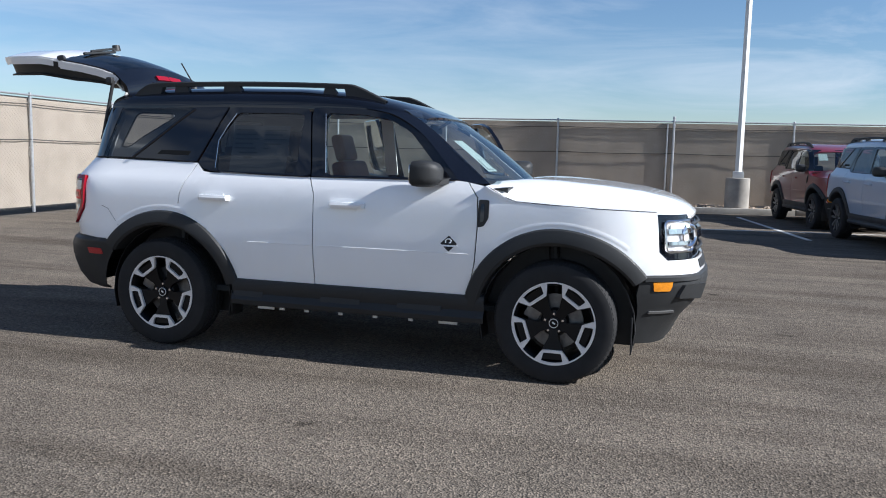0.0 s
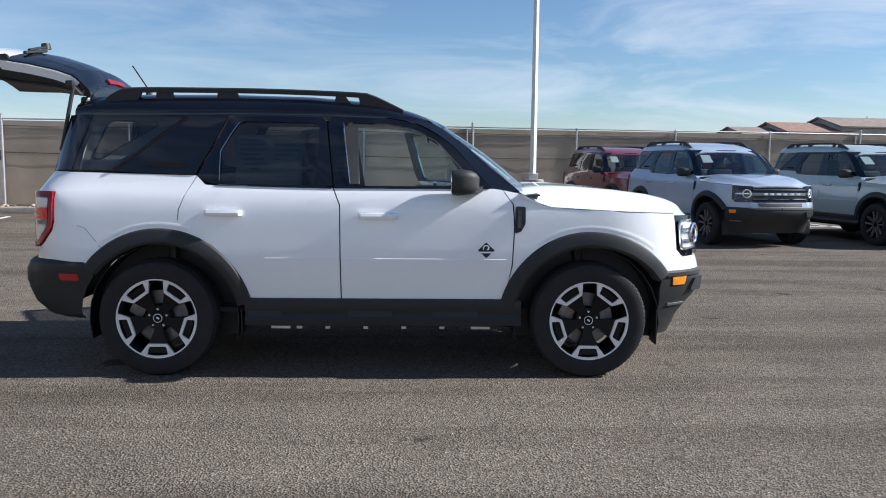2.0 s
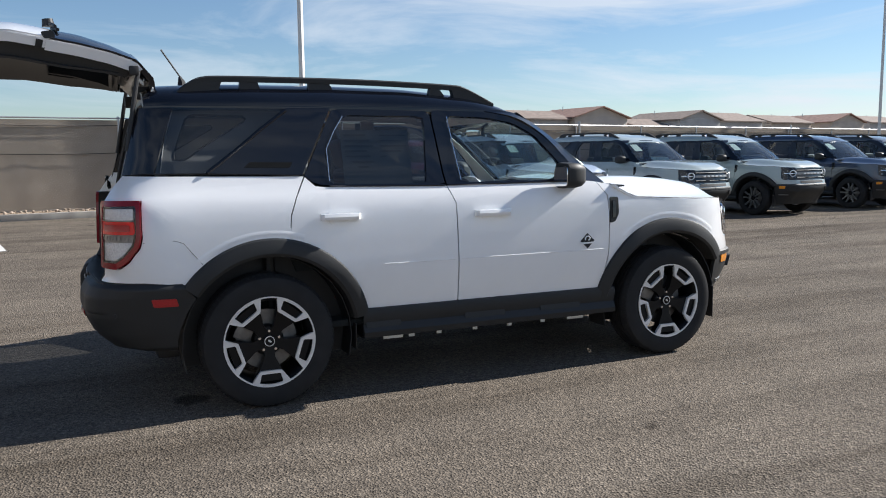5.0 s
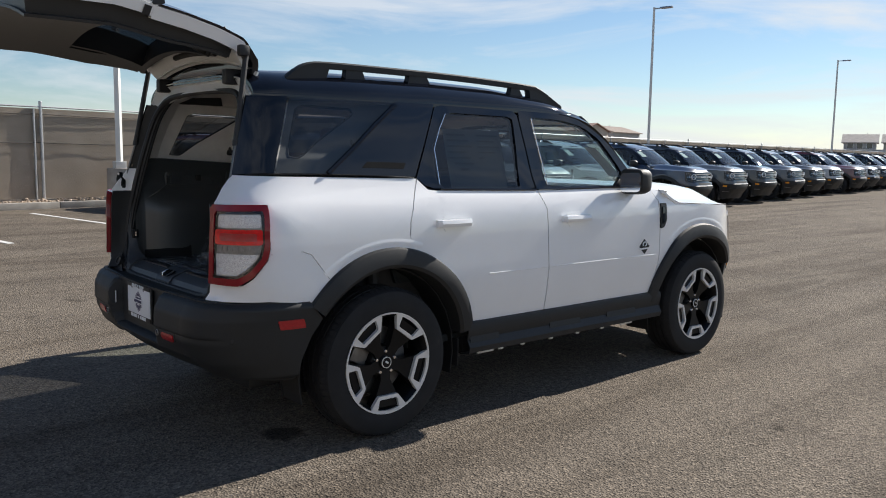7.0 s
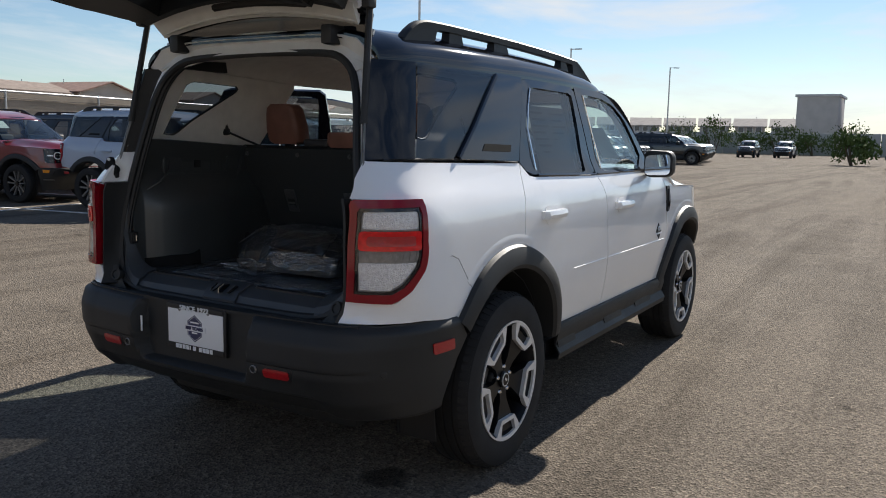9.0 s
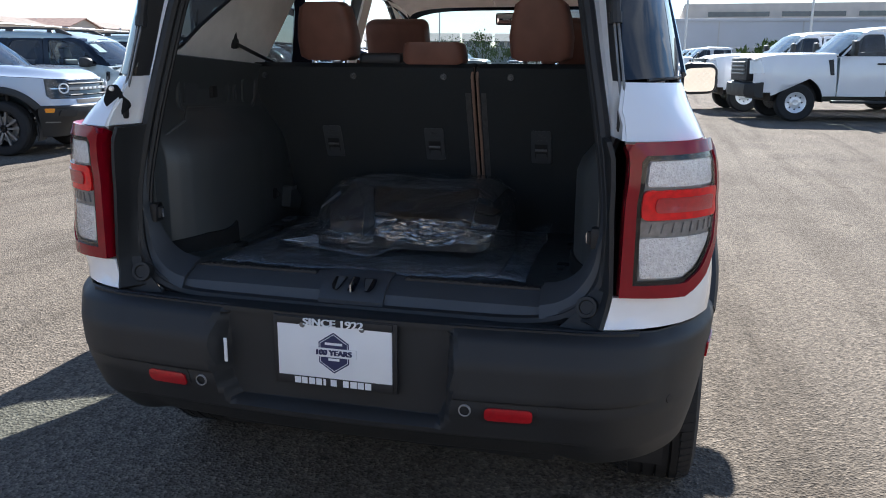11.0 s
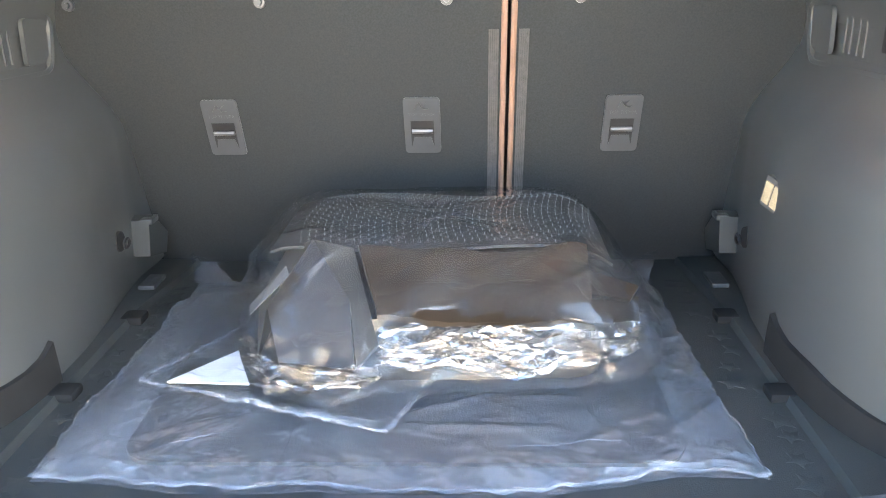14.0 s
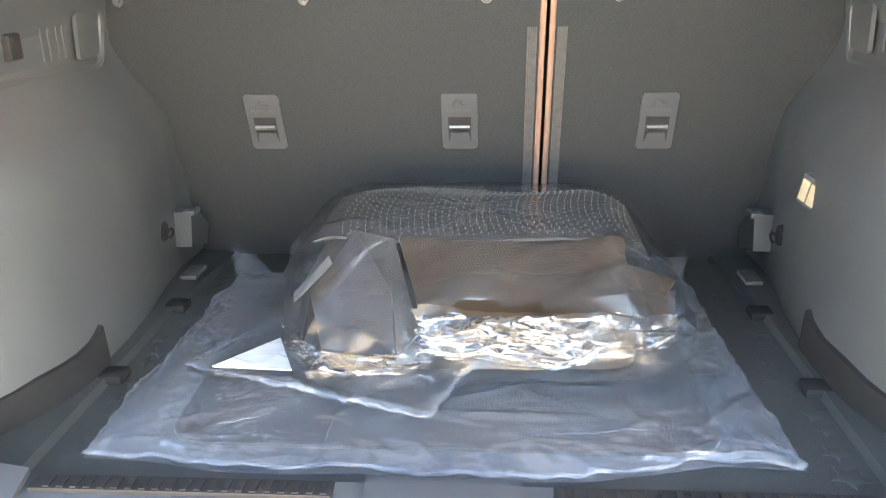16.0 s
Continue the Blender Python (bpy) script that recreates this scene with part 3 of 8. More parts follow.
FENDER = [(2.126, 1.168), (2.191, 1.083), (2.200, 0.946), (2.188, 0.703), (2.144, 0.460)] + flare_out(ARCH_F, 172, 34, 22) + [(3.20, 0.668), (3.55, 0.664), (3.62, 0.70), (3.62, 0.752), (3.28, 0.752), (3.225, 0.80), (3.225, 1.024), (2.90, 1.036), (2.40, 1.062), (2.27, 1.13), (2.22, 1.150)]
REAR_GLASS = rounded([(0.372, 1.192), (0.96, 1.186), (0.985, 1.575), (0.49, 1.578), (0.366, 1.40)], 0.03)
FRONT_GLASS = rounded([(1.175, 1.186), (1.80, 1.188), (1.905, 1.262), (1.72, 1.466), (1.58, 1.540), (1.40, 1.572), (1.125, 1.580)], 0.03)
REAR_FRAME = [(0.240, 1.244), (0.300, 1.192), (1.072, 1.178), (1.020, 1.612), (0.43, 1.614)]
FRONT_FRAME = [(1.082, 1.178), (2.05, 1.184), (1.93, 1.318), (1.78, 1.468), (1.60, 1.572), (1.40, 1.608), (1.030, 1.614)]
QUARTER_GLASS = [(-0.600, 1.268), (-0.350, 1.266), (0.168, 1.610), (-0.552, 1.606)]
C_PANEL = [(-0.344, 1.265), (0.226, 1.248), (0.418, 1.614), (0.174, 1.612)]
D_PILLAR = [(-0.802, 1.262), (-0.606, 1.268), (-0.558, 1.608), (-0.755, 1.606)]
LAMP_OUT = [(-0.882, 0.797), (-0.740, 0.797), (-0.684, 0.830), (-0.622, 0.905), (-0.610, 0.96), (-0.610, 1.130), (-0.868, 1.130)]
LAMP_IN = [(-0.860, 0.824), (-0.750, 0.824), (-0.702, 0.850), (-0.648, 0.910), (-0.634, 0.965), (-0.632, 1.106), (-0.850, 1.106)]
LAMP_CELL = [(-0.851, 0.833), (-0.753, 0.833), (-0.708, 0.857), (-0.657, 0.913), (-0.644, 0.967), (-0.642, 1.097), (-0.841, 1.097)]


def wheel(root, cx, cy, side, style):
    """One wheel with its tyre, alloy, nuts and brake, facing outwards on side -1 (right) or 1."""
    rim_r = 0.238
    tyre = lathe([(0.236, -0.105), (0.262, -0.112), (0.318, -0.118), (0.345, -0.108), (0.358, -0.085), (0.3605, -0.05), (0.352, -0.049), (0.352, -0.042), (0.3615, -0.041), (0.362, -0.012), (0.353, -0.011), (0.353, -0.004), (0.362, -0.003),
                  (0.362, 0.026), (0.353, 0.027), (0.353, 0.034), (0.3615, 0.035), (0.3605, 0.06), (0.358, 0.085), (0.345, 0.108), (0.318, 0.118), (0.262, 0.112), (0.236, 0.105)], 64)
    place = Matrix.Translation((cx, cy, 0.362)) @ (Matrix.Rotation(math.pi, 4, 'Z') if side > 0 else Matrix.Identity(4))
    # built with its face towards -y
    w = new("wheel")
    w.parent = root
    w.matrix_local = place
    if style == "hero":
        blocks = []
        for k in range(72):
            a = 2 * math.pi * k / 72
            for sd_ in (-1, 1):
                blocks.append(moved(box(-0.0095, 0.0095, -0.017, 0.017, -0.003, 0.003), Matrix.Rotation(-a - 0.02 * sd_, 4, 'Y') @ Matrix.Translation((0, 0.087 * sd_, 0.3545)) @ Matrix.Rotation(-0.42 * sd_, 4, 'X')))
        tagged(part("tyre_tread", join(*blocks), "tyre", w), kind="stuff")
    part("tyre", tyre, "tyre", w, "black radial tyre with tread blocks")
    barrel = lathe([(0.240, -0.100), (0.247, -0.108), (0.243, -0.112), (0.234, -0.104), (0.222, -0.085), (0.212, 0.0), (0.215, 0.09), (0.238, 0.104)], 56)
    part("rim", barrel, "wheel_black", w)
    part("rim_edge", lathe([(0.247, -0.1085), (0.2475, -0.114), (0.2395, -0.1135), (0.2385, -0.107)], 64), "alu" if style == "hero" else "wheel_black", w, "machined bright rim edge")
    disc = join(lathe([(0.0, -0.015), (0.165, -0.015), (0.165, 0.0), (0.0, 0.0)], 40))
    part("brake_disc", disc, "steel", w)
    part("brake_caliper", moved(box(-0.06, 0.06, -0.055, 0.01, 0.09, 0.185, 0.012), Matrix.Rotation(radians(-62), 4, 'Y')), "steel", w)
    hub = lathe([(0.0, -0.088), (0.03, -0.088), (0.034, -0.084), (0.034, -0.07), (0.075, -0.066), (0.085, -0.05), (0.085, -0.02), (0.0, -0.02)], 30)
    part("hub", hub, "wheel_black", w)
    part("centre_cap", lathe([(0.0, -0.092), (0.022, -0.092), (0.026, -0.089), (0.026, -0.08)], 24), "wheel_black", w)
    part("cap_ring", lathe([(0.024, -0.0925), (0.028, -0.0925), (0.028, -0.086), (0.024, -0.086)], 24), "alu", w)
    if style == "hero":
        part("cap_emblem", moved(box(-0.010, 0.010, -0.0945, -0.0915, -0.004, 0.006, 0.002), Matrix.Rotation(0.6, 4, 'Y')), "alu", w)
    for k in range(5):
        a = radians(90 + 72 * k)
        part("lug_nut", moved(lathe([(0.0, -0.087), (0.007, -0.0865), (0.0105, -0.080), (0.0105, -0.06), (0.0, -0.06)], 10), Matrix.Translation((0.055 * math.cos(a), 0, 0.055 * math.sin(a)))), "chrome", w)
    if style == "hero":
        def arm():
            # wide spoke from the hub to a bright bracket at the rim
            pts = [(-0.030, 0.03), (0.030, 0.03), (0.031, 0.088), (0.066, 0.160), (0.098, 0.207), (0.094, 0.216), (-0.094, 0.216), (-0.098, 0.207), (-0.066, 0.160), (-0.031, 0.088)]
            rings = []
            for y, k2 in ((-0.028, 0.90), (-0.070, 0.97), (-0.078, 0.92)):
                rings.append([Vector((x * k2, y - (0.018 * max(0, (z - 0.04)) / 0.17), z)) for x, z in pts])
            return loft(rings)

        def bracket():
            def pol(r, deg):
                return (r * math.sin(radians(deg)), r * math.cos(radians(deg)))
            outer = [pol(0.2395, d) for d in (-25.5, -17, -8, 0, 8, 17, 25.5)] + [(0.0655, 0.168), (0.056, 0.158), (0.0, 0.158), (-0.056, 0.158), (-0.0655, 0.168)]
            inner = [pol(0.2315, d) for d in (-16.0, -11, -5, 0, 5, 11, 16.0)] + [(0.0535, 0.181), (0.048, 0.1755), (0.0, 0.1755), (-0.048, 0.1755), (-0.0535, 0.181)]
            return frame_ring(outer, inner, lambda s, z: Vector((s, -0.108 + 0.10 * max(0.0, 0.235 - math.hypot(s, z)) * 0.5, z)), 0.02, 0.004)

        def pocket():
            return loft([[Vector((x, y, z)) for x, z in ((-0.053, 0.172), (0.053, 0.172), (0.068, 0.226), (-0.068, 0.226))] for y in (-0.060, -0.074)])
        base_a, base_b, base_c = (finish(n, b, m) for n, b, m in (("spoke", arm(), "wheel_black"), ("bracket", bracket(), "alu"), ("pocket", pocket(), "wheel_black")))
        for k in range(5):
            r = Matrix.Rotation(radians(180 + 72 * k), 4, 'Y')
            for nm, me in (("spoke", base_a), ("bright_bracket", base_b), ("spoke_pocket", base_c)):
                o = new(nm, me)
                o.parent = w
                o.matrix_local = r
    else:
        def arm2(sx):
            return loft([[Vector((sx * 0.020 + x + sx * (z - 0.05) * 0.22, y - 0.012 * (z - 0.05) / 0.17, z)) for x, z in ((-0.013, 0.05), (0.013, 0.05), (0.016, 0.228), (-0.016, 0.228))] for y in (-0.050, -0.085, -0.090)])
        sp = finish("spoke", join(arm2(1), arm2(-1)), "wheel_black" if style == "dark" else "alu2")
        for k in range(5):
            o = new("spoke", sp)
            o.parent = w
            o.matrix_local = Matrix.Rotation(radians(72 * k), 4, 'Y')
    return w


M["alu2"] = mat("grey_painted_alloy", (0.20, 0.20, 0.20), 0.35, 0.5, var=0.08, scale=20)
WHITE = (0.90, 0.905, 0.91)


def strip(a, b, n=10, thick=0.02, bulge=0.0, direction=None):
    """A ruled sheet between two smooth lines of points."""
    pa, pb = smooth_path(a, 5), smooth_path(b, 5)
    grid = []
    for p, q in zip(pa, pb):
        grid.append([p.lerp(q, j / n) for j in range(n + 1)])
    return sheet(grid, thick, direction)


def roof_z(x):
    return float(np.interp(x, [-0.56, -0.50, -0.2, 0.4, 0.9, 1.3, 1.55, 1.70, 1.80], [1.716, 1.742, 1.760, 1.766, 1.757, 1.724, 1.671, 1.619, 1.575]))


def roof_edge(x):
    """The roof's side edge: half width and height."""
    return (float(np.interp(x, [-0.56, -0.45, 0.0, 1.0, 1.4, 1.62, 1.80], [0.600, 0.632, 0.664, 0.670, 0.660, 0.640, 0.61])),
            float(np.interp(x, [-0.56, 0.3, 0.4, 1.05, 1.42, 1.62, 1.80], [1.614, 1.616, 1.622, 1.622, 1.612, 1.575, 1.49])))


def roof_bm(off, x0, x1, thick):
    grid = []
    for i in range(33):
        x = x0 + (x1 - x0) * i / 32
        ye, ze = roof_edge(x)
        zc = roof_z(x)
        row = []
        for j in range(-16, 17):
            u = math.sin(j / 16 * math.pi / 2)
            row.append(Vector((x - 0.05 * (abs(u) ** 2) * max(0, (x - 1.3)) * 2, (ye - off) * u, ze - off * 0.3 + (zc - ze - off * 0.7) * max(0.0, 1 - abs(u) ** 5.6) ** 0.52)))
        grid.append(row)
    return sheet(grid, thick, (0, 0, -1))


def hood_bm():
    grid = []
    for i in range(27):
        t = i / 26
        x = 2.235 + (3.445 - 2.235) * t
        zc = float(np.interp(x, [2.23, 2.35, 2.44, 2.60, 2.9, 3.12, 3.28, 3.36, 3.42, 3.445], [1.168, 1.182, 1.190, 1.188, 1.166, 1.140, 1.105, 1.075, 1.040, 1.012]))
        if x < 2.75:
            ye = 0.844
        else:
            th = math.asin(min(1.0, (x - 2.75 + 0.045) / 0.70))
            ye = 0.846 * (1 - 0.52 * (1 - math.cos(th)))
        ze = float(np.interp(x, [2.23, 2.28, 2.40, 2.90, 3.2, 3.40, 3.445], [1.156, 1.125, 1.066, 1.040, 1.030, 1.012, 1.000]))
        row = []
        for j in range(-14, 15):
            u = j / 14
            k = max(0.0, min(1.0, (abs(u) - 0.56) / 0.44))
            k = k * k * (3 - 2 * k)
            dome = 0.012 * math.exp(-((abs(u) - 0.62) / 0.07) ** 2) * (1 - t)
            row.append(Vector((x - 0.09 * u * u * max(0, t - 0.8) * 2, ye * u, zc + (ze - zc) * k + dome - 0.008 * u * u * (1 - k))))
        grid.append(row)
    return sheet(grid, 0.018, (0, 0, -1))


def build_suv(label, group, style, color, hero=False):
    root = thing("sport_utility_vehicle", label, "car", group)
    sides = ((-1, lambda b: b), (1, flip_y))
    for sd_, fl in sides:
        # ---- white flank panels ----
        part("quarter_panel", fl(panel(QUARTER, P, 0.014, 0.05 if hero else 0.08)), "paint", root, color=color)
        part("fender", fl(panel(FENDER, P, 0.014, 0.05 if hero else 0.08)), "paint", root, color=color)
        # both doors on the driver's side of the main car stand open
        opened = hero and sd_ > 0
        rd = part("rear_door", fl(panel(REAR_DOOR, P, 0.02, 0.05 if hero else 0.08)), "paint", root, "white rear door, standing open" if opened else "", color=color)
        fd = part("front_door", fl(panel(FRONT_DOOR, P, 0.02, 0.05 if hero else 0.08)), "paint", root, "white driver's door, standing open" if opened else "", color=color)
        if opened:
            hinge = Vector((1.12, 0.862, 0))
            rd.matrix_local = Matrix.Translation(hinge) @ Matrix.Rotation(radians(-58), 4, 'Z') @ Matrix.Translation(-hinge)
            hinge = Vector((2.16, 0.845, 0))
            fd.matrix_local = Matrix.Translation(hinge) @ Matrix.Rotation(radians(-62), 4, 'Z') @ Matrix.Translation(-hinge)
        part("door_frame", fl(frame_ring(resample(REAR_FRAME, 40), resample(REAR_GLASS, 40, REAR_FRAME[0]), P, 0.03, 0.0)), "black_gloss", rd)
        part("door_frame", fl(frame_ring(resample(FRONT_FRAME, 40), resample(FRONT_GLASS, 40, FRONT_FRAME[0]), P, 0.03, 0.0)), "black_gloss", fd)
        part("window_glass", fl(panel(REAR_GLASS, P, 0.0, 0.10, -0.008)), "tint", rd, "dark tinted window glass")
        part("window_glass", fl(panel(FRONT_GLASS, P, 0.0, 0.10, -0.008)), "glass", fd, "clear window glass")
        for door, s0, s1 in ((rd, 0.66, 1.108), (fd, 1.142, 2.14)):
            part("door_crease", fl(tube([P(s0 + (s1 - s0) * k / 24, 0.742) + Vector((0, 0.0016, 0)) for k in range(25)], 0.004, 8)), "paint", door, color=color)
        part("inner_trim", fl(panel([(0.26, 1.18), (1.08, 1.165), (1.11, 0.50), (0.60, 0.50), (0.40, 0.80), (0.20, 0.93), (0.17, 1.10)], P, 0.02, 0.15, -0.07)), "trim", rd)
        part("inner_trim", fl(panel([(1.12, 1.165), (2.05, 1.165), (2.15, 1.05), (2.13, 0.50), (1.14, 0.50)], P, 0.02, 0.15, -0.07)), "trim", fd)
        # bright and dark edges round the glass
        part("window_trim", fl(join(tube([P(x, z) + Vector((0, -0.004, 0)) for x, z in ((0.374, 1.188), (0.6, 1.182), (0.8, 1.178), (1.07, 1.174))], 0.006, 6))), "black_gloss", rd)
        part("window_trim", fl(join(tube([P(x, z) + Vector((0, -0.004, 0)) for x, z in ((1.09, 1.175), (1.4, 1.176), (1.7, 1.178), (2.04, 1.181))], 0.006, 6))), "black_gloss", fd)
        if hero:
            part("edge_strip", fl(tube([P(x, z) + Vector((0, -0.003, 0)) for x, z in ((0.376, 1.21), (0.376, 1.39), (0.43, 1.49), (0.487, 1.572))], 0.0028, 5)), "chrome", rd)
            part("edge_strip", fl(tube([P(x, z) + Vector((0, -0.003, 0)) for x, z in ((1.178, 1.20), (1.155, 1.38), (1.132, 1.575))], 0.0028, 5)), "chrome", fd)
        # raised swage on the doors and over the arches
        part("swage_line", fl(loft([[P(s, z) + Vector((0, -o, 0)) for z, o in ((0.785, -0.0022), (0.752, 0.0004), (0.735, 0.0004), (0.670, -0.003))] for s in (0.70, 0.74, 0.8, 0.9, 1.0, 1.118)])), "paint", rd, color=color)
        part("swage_line", fl(loft([[P(s, z) + Vector((0, -o, 0)) for z, o in ((0.775, -0.0022), (0.742, 0.0004), (0.725, 0.0004), (0.660, -0.003))] for s in (1.130, 1.3, 1.5, 1.7, 1.9, 1.97, 2.0)])), "paint", fd, color=color)
        for c, own, a0, a1 in ((ARCH_R, root, 72, 128), (ARCH_F, root, 52, 130)):
            lip = [[P(x, z) + Vector((0, -o, 0)) for x, z, o in ((c[0] + r1 * math.cos(radians(a)), c[1] - 0.02 + r1 * math.sin(radians(a)), o) for r1, o in ((0.575, -0.003), (0.598, 0.0020), (0.612, 0.0018), (0.640, -0.004)))] for a in range(a0, a1 + 1, 4)]
            part("arch_lip", fl(loft(lip)), "paint", own, color=color)
        # door handles
        for x0, x1, z, own in ((0.30, 0.525, 1.018, rd), (1.235, 1.475, 1.005, fd)):
            bar = loft([[P(x, z) + Vector((0, -0.012 - o, dz)) for o, dz in ((-0.012, -0.018), (k, -0.017), (k + 0.006, 0.0), (k, 0.017), (-0.012, 0.018))] for x, k in ((x0, 0.004), (x0 + 0.015, 0.020), ((x0 + x1) / 2, 0.026), (x1 - 0.015, 0.020), (x1, 0.004))])
            part("door_handle", fl(bar), "paint", own, "body-coloured bar handle", color=color)
            part("handle_cup", fl(panel(rounded([(x0 + 0.05, z - 0.045), (x1 - 0.06, z - 0.045), (x1 - 0.04, z + 0.035), (x0 + 0.04, z + 0.035)], 0.03), P, 0.004, 0.1, 0.002)), "paint", own, color=color)
        # fender vent and badge
        part("fender_vent", fl(panel(rounded([(2.196, 0.905), (2.235, 0.915), (2.262, 0.965), (2.262, 1.068), (2.200, 1.070)], 0.012), P, 0.012, 0.1, 0.008)), "plastic", root, "black plastic vent")
        part("vent_blade", fl(panel(rounded([(2.212, 0.935), (2.236, 0.945), (2.236, 1.045), (2.214, 1.048)], 0.006), P, 0.008, 0.1, 0.013)), "black_gloss", root)
        if hero:
            bd = panel([(2.022 - 0.052, 0.800), (2.022, 0.752), (2.022 + 0.052, 0.800), (2.022, 0.848)], P, 0.003, 0.1, 0.003)
            bq = part("badge", fl(bd), "plastic", fd, "black diamond badge")
            part("badge_swirl", fl(tube([P(2.022 + 0.020 * math.cos(a) * k, 0.812 + 0.018 * math.sin(a) * k) + Vector((0, -0.006, 0)) for a, k in ((3.6, 1.0), (2.8, 1.0), (2.0, 1.0), (1.2, 1.0), (0.4, 0.9), (-0.4, 0.7), (-1.2, 0.45))], 0.0042, 6)), "white_plain", bq)
            part("badge_bar", fl(panel([(2.022 - 0.056, 0.782), (2.022 + 0.056, 0.782), (2.022 + 0.056, 0.792), (2.022 - 0.056, 0.792)], P, 0.003, 0.1, 0.0055)), "white_plain", bq)
            fuel = [(-0.605, 0.925), (-0.46, 0.930), (-0.42, 0.915), (-0.33, 0.800)]
            part("panel_seam", fl(tube([P(s, z) + Vector((0, 0.0005, 0)) for s, z in fuel], 0.0016, 5)), "plastic", root)
        # wheel arch cladding
        for c, a0, a1, nm in ((ARCH_R, 143, 12, "r"), (ARCH_F, 171, 33, "f")):
            k = 30
            ring = []
            for i in range(k + 1):
                a = radians(a0 + (a1 - a0) * i / k)
                row = []
                for r, o in ((0.568, 0.002), (0.560, 0.020), (0.530, 0.030), (0.490, 0.030), (0.474, 0.018), (0.470, -0.10)):
                    x, z = c[0] + r * math.cos(a), c[1] - 0.02 + r * 1.02 * math.sin(a)
                    p = P(x, z)
                    row.append(p + Vector((0, -o, 0)))
                ring.append(row)
            part("wheel_arch_cladding", fl(sheet(ring, 0.006)), "plastic", root, "black plastic wheel arch cladding")
            # dark inner arch
            inner = [[Vector((c[0] + 0.465 * math.cos(radians(a)), y, c[1] - 0.02 + 0.475 * math.sin(radians(a)))) for y in (-0.78, -0.70, -0.615)] for a in range(-15, 196, 14)]
            part("arch_liner", fl(sheet(inner, 0.005)), "rubber", root)
            part("arch_back", fl(prism(arc(c[0], c[1] - 0.02, 0.47, -15, 195, 16), -0.62, -0.61)), "rubber", root)
        part("strut", fl(tube([(0.06, -0.66, 0.36), (0.05, -0.66, 0.84)], 0.03, 10)), "rubber", root)
        part("strut", fl(tube([(2.66, -0.66, 0.36), (2.62, -0.62, 0.84)], 0.034, 10)), "rubber", root)
        # rocker cladding
        xs = [0.535, 0.60, 0.80, 1.0, 1.124, 1.4, 1.8, 2.1, 2.16, 2.245]
        rk = [[P(x, 0.49) + Vector((0, -o, dz)) for o, dz in ((-0.01, 0.004), (0.014, -0.004), (0.022, -0.028), (0.012, -0.075), (0.006, -0.095), (0.030, -0.135), (0.022, -0.165), (-0.05, -0.180))] for x in xs]
        part("rocker_cladding", fl(sheet(rk, 0.006)), "plastic", root, "black plastic sill cladding")
        for x0, x1 in ((0.55, 0.76), (1.17, 1.44), (1.69, 1.98)):
            st = [[P(x, 0.40) + Vector((0, -o, dz)) for o, dz in ((0.01, 0.020), (0.030, 0.012), (0.036, -0.022), (0.018, -0.040))] for x in (x0, x0 + 0.04, x1 - 0.04, x1)]
            part("step_pad", fl(loft([st[0]] + st[1:-1] + [st[-1]])), "plastic", root)
        # rear lamp
        lamp = part("tail_lamp", fl(frame_ring(resample(LAMP_OUT, 42), resample(LAMP_IN, 42, LAMP_OUT[0]), P, 0.04, 0.018)), "red", root, "red-framed tail lamp with clear centre")
        part("lamp_skirt", fl(panel(LAMP_OUT, P, 0.03, 0.05, 0.002)), "red", lamp)
        part("lamp_base", fl(panel(LAMP_IN, P, 0.01, 0.05, 0.005)), "lamp_grey", lamp)
        part("lamp_bezel", fl(frame_ring(resample(LAMP_IN, 42), resample(LAMP_CELL, 42, LAMP_IN[0]), P, 0.006, 0.0125)), "black_gloss", lamp, "dark bezel inside the lens")
        part("lamp_bowl", fl(panel(rounded([(-0.838, 1.040), (-0.648, 1.040), (-0.646, 1.095), (-0.834, 1.095)], 0.010), P, 0.004, 0.02, 0.010)), "lamp_back", lamp)
        part("brake_light", fl(panel(rounded([(-0.846, 0.968), (-0.640, 0.968), (-0.640, 1.034), (-0.844, 1.034)], 0.014), P, 0.012, 0.02, 0.0185)), "red_bright", lamp, "bright red brake light block")
        part("brake_inset", fl(panel(rounded([(-0.820, 0.984), (-0.664, 0.984), (-0.664, 1.018), (-0.820, 1.018)], 0.010), P, 0.004, 0.02, 0.0215)), "reflector", lamp)
        part("lamp_shelf", fl(panel([(-0.850, 0.934), (-0.642, 0.934), (-0.640, 0.964), (-0.850, 0.964)], P, 0.01, 0.02, 0.008)), "lamp_grey", lamp)
        part("reverse_bowl", fl(panel(rounded([(-0.846, 0.838), (-0.755, 0.838), (-0.714, 0.862), (-0.668, 0.908), (-0.656, 0.928), (-0.848, 0.928)], 0.006), P, 0.004, 0.02, 0.010)), "lamp_back", lamp)
        part("lamp_lens", fl(panel(LAMP_IN, P, 0.0, 0.03, 0.016)), "lens", lamp)
        for i in range(8):
            s0 = -0.830 + 0.024 * i
            part("lamp_rib", fl(panel([(s0, 0.938), (s0 + 0.009, 0.938), (s0 + 0.015, 0.960), (s0 + 0.006, 0.960)], P, 0.004, 0.1, 0.012)), "lamp_grey", lamp)
        # quarter glass, gloss pillars
        part("quarter_glass", fl(panel(QUARTER_GLASS, P, 0.0, 0.10, 0.002)), "tint", root, "dark tinted quarter glass")
        part("pillar_panel", fl(panel(C_PANEL, P, 0.02, 0.10, 0.006)), "black_gloss", root, "gloss black pillar panel")
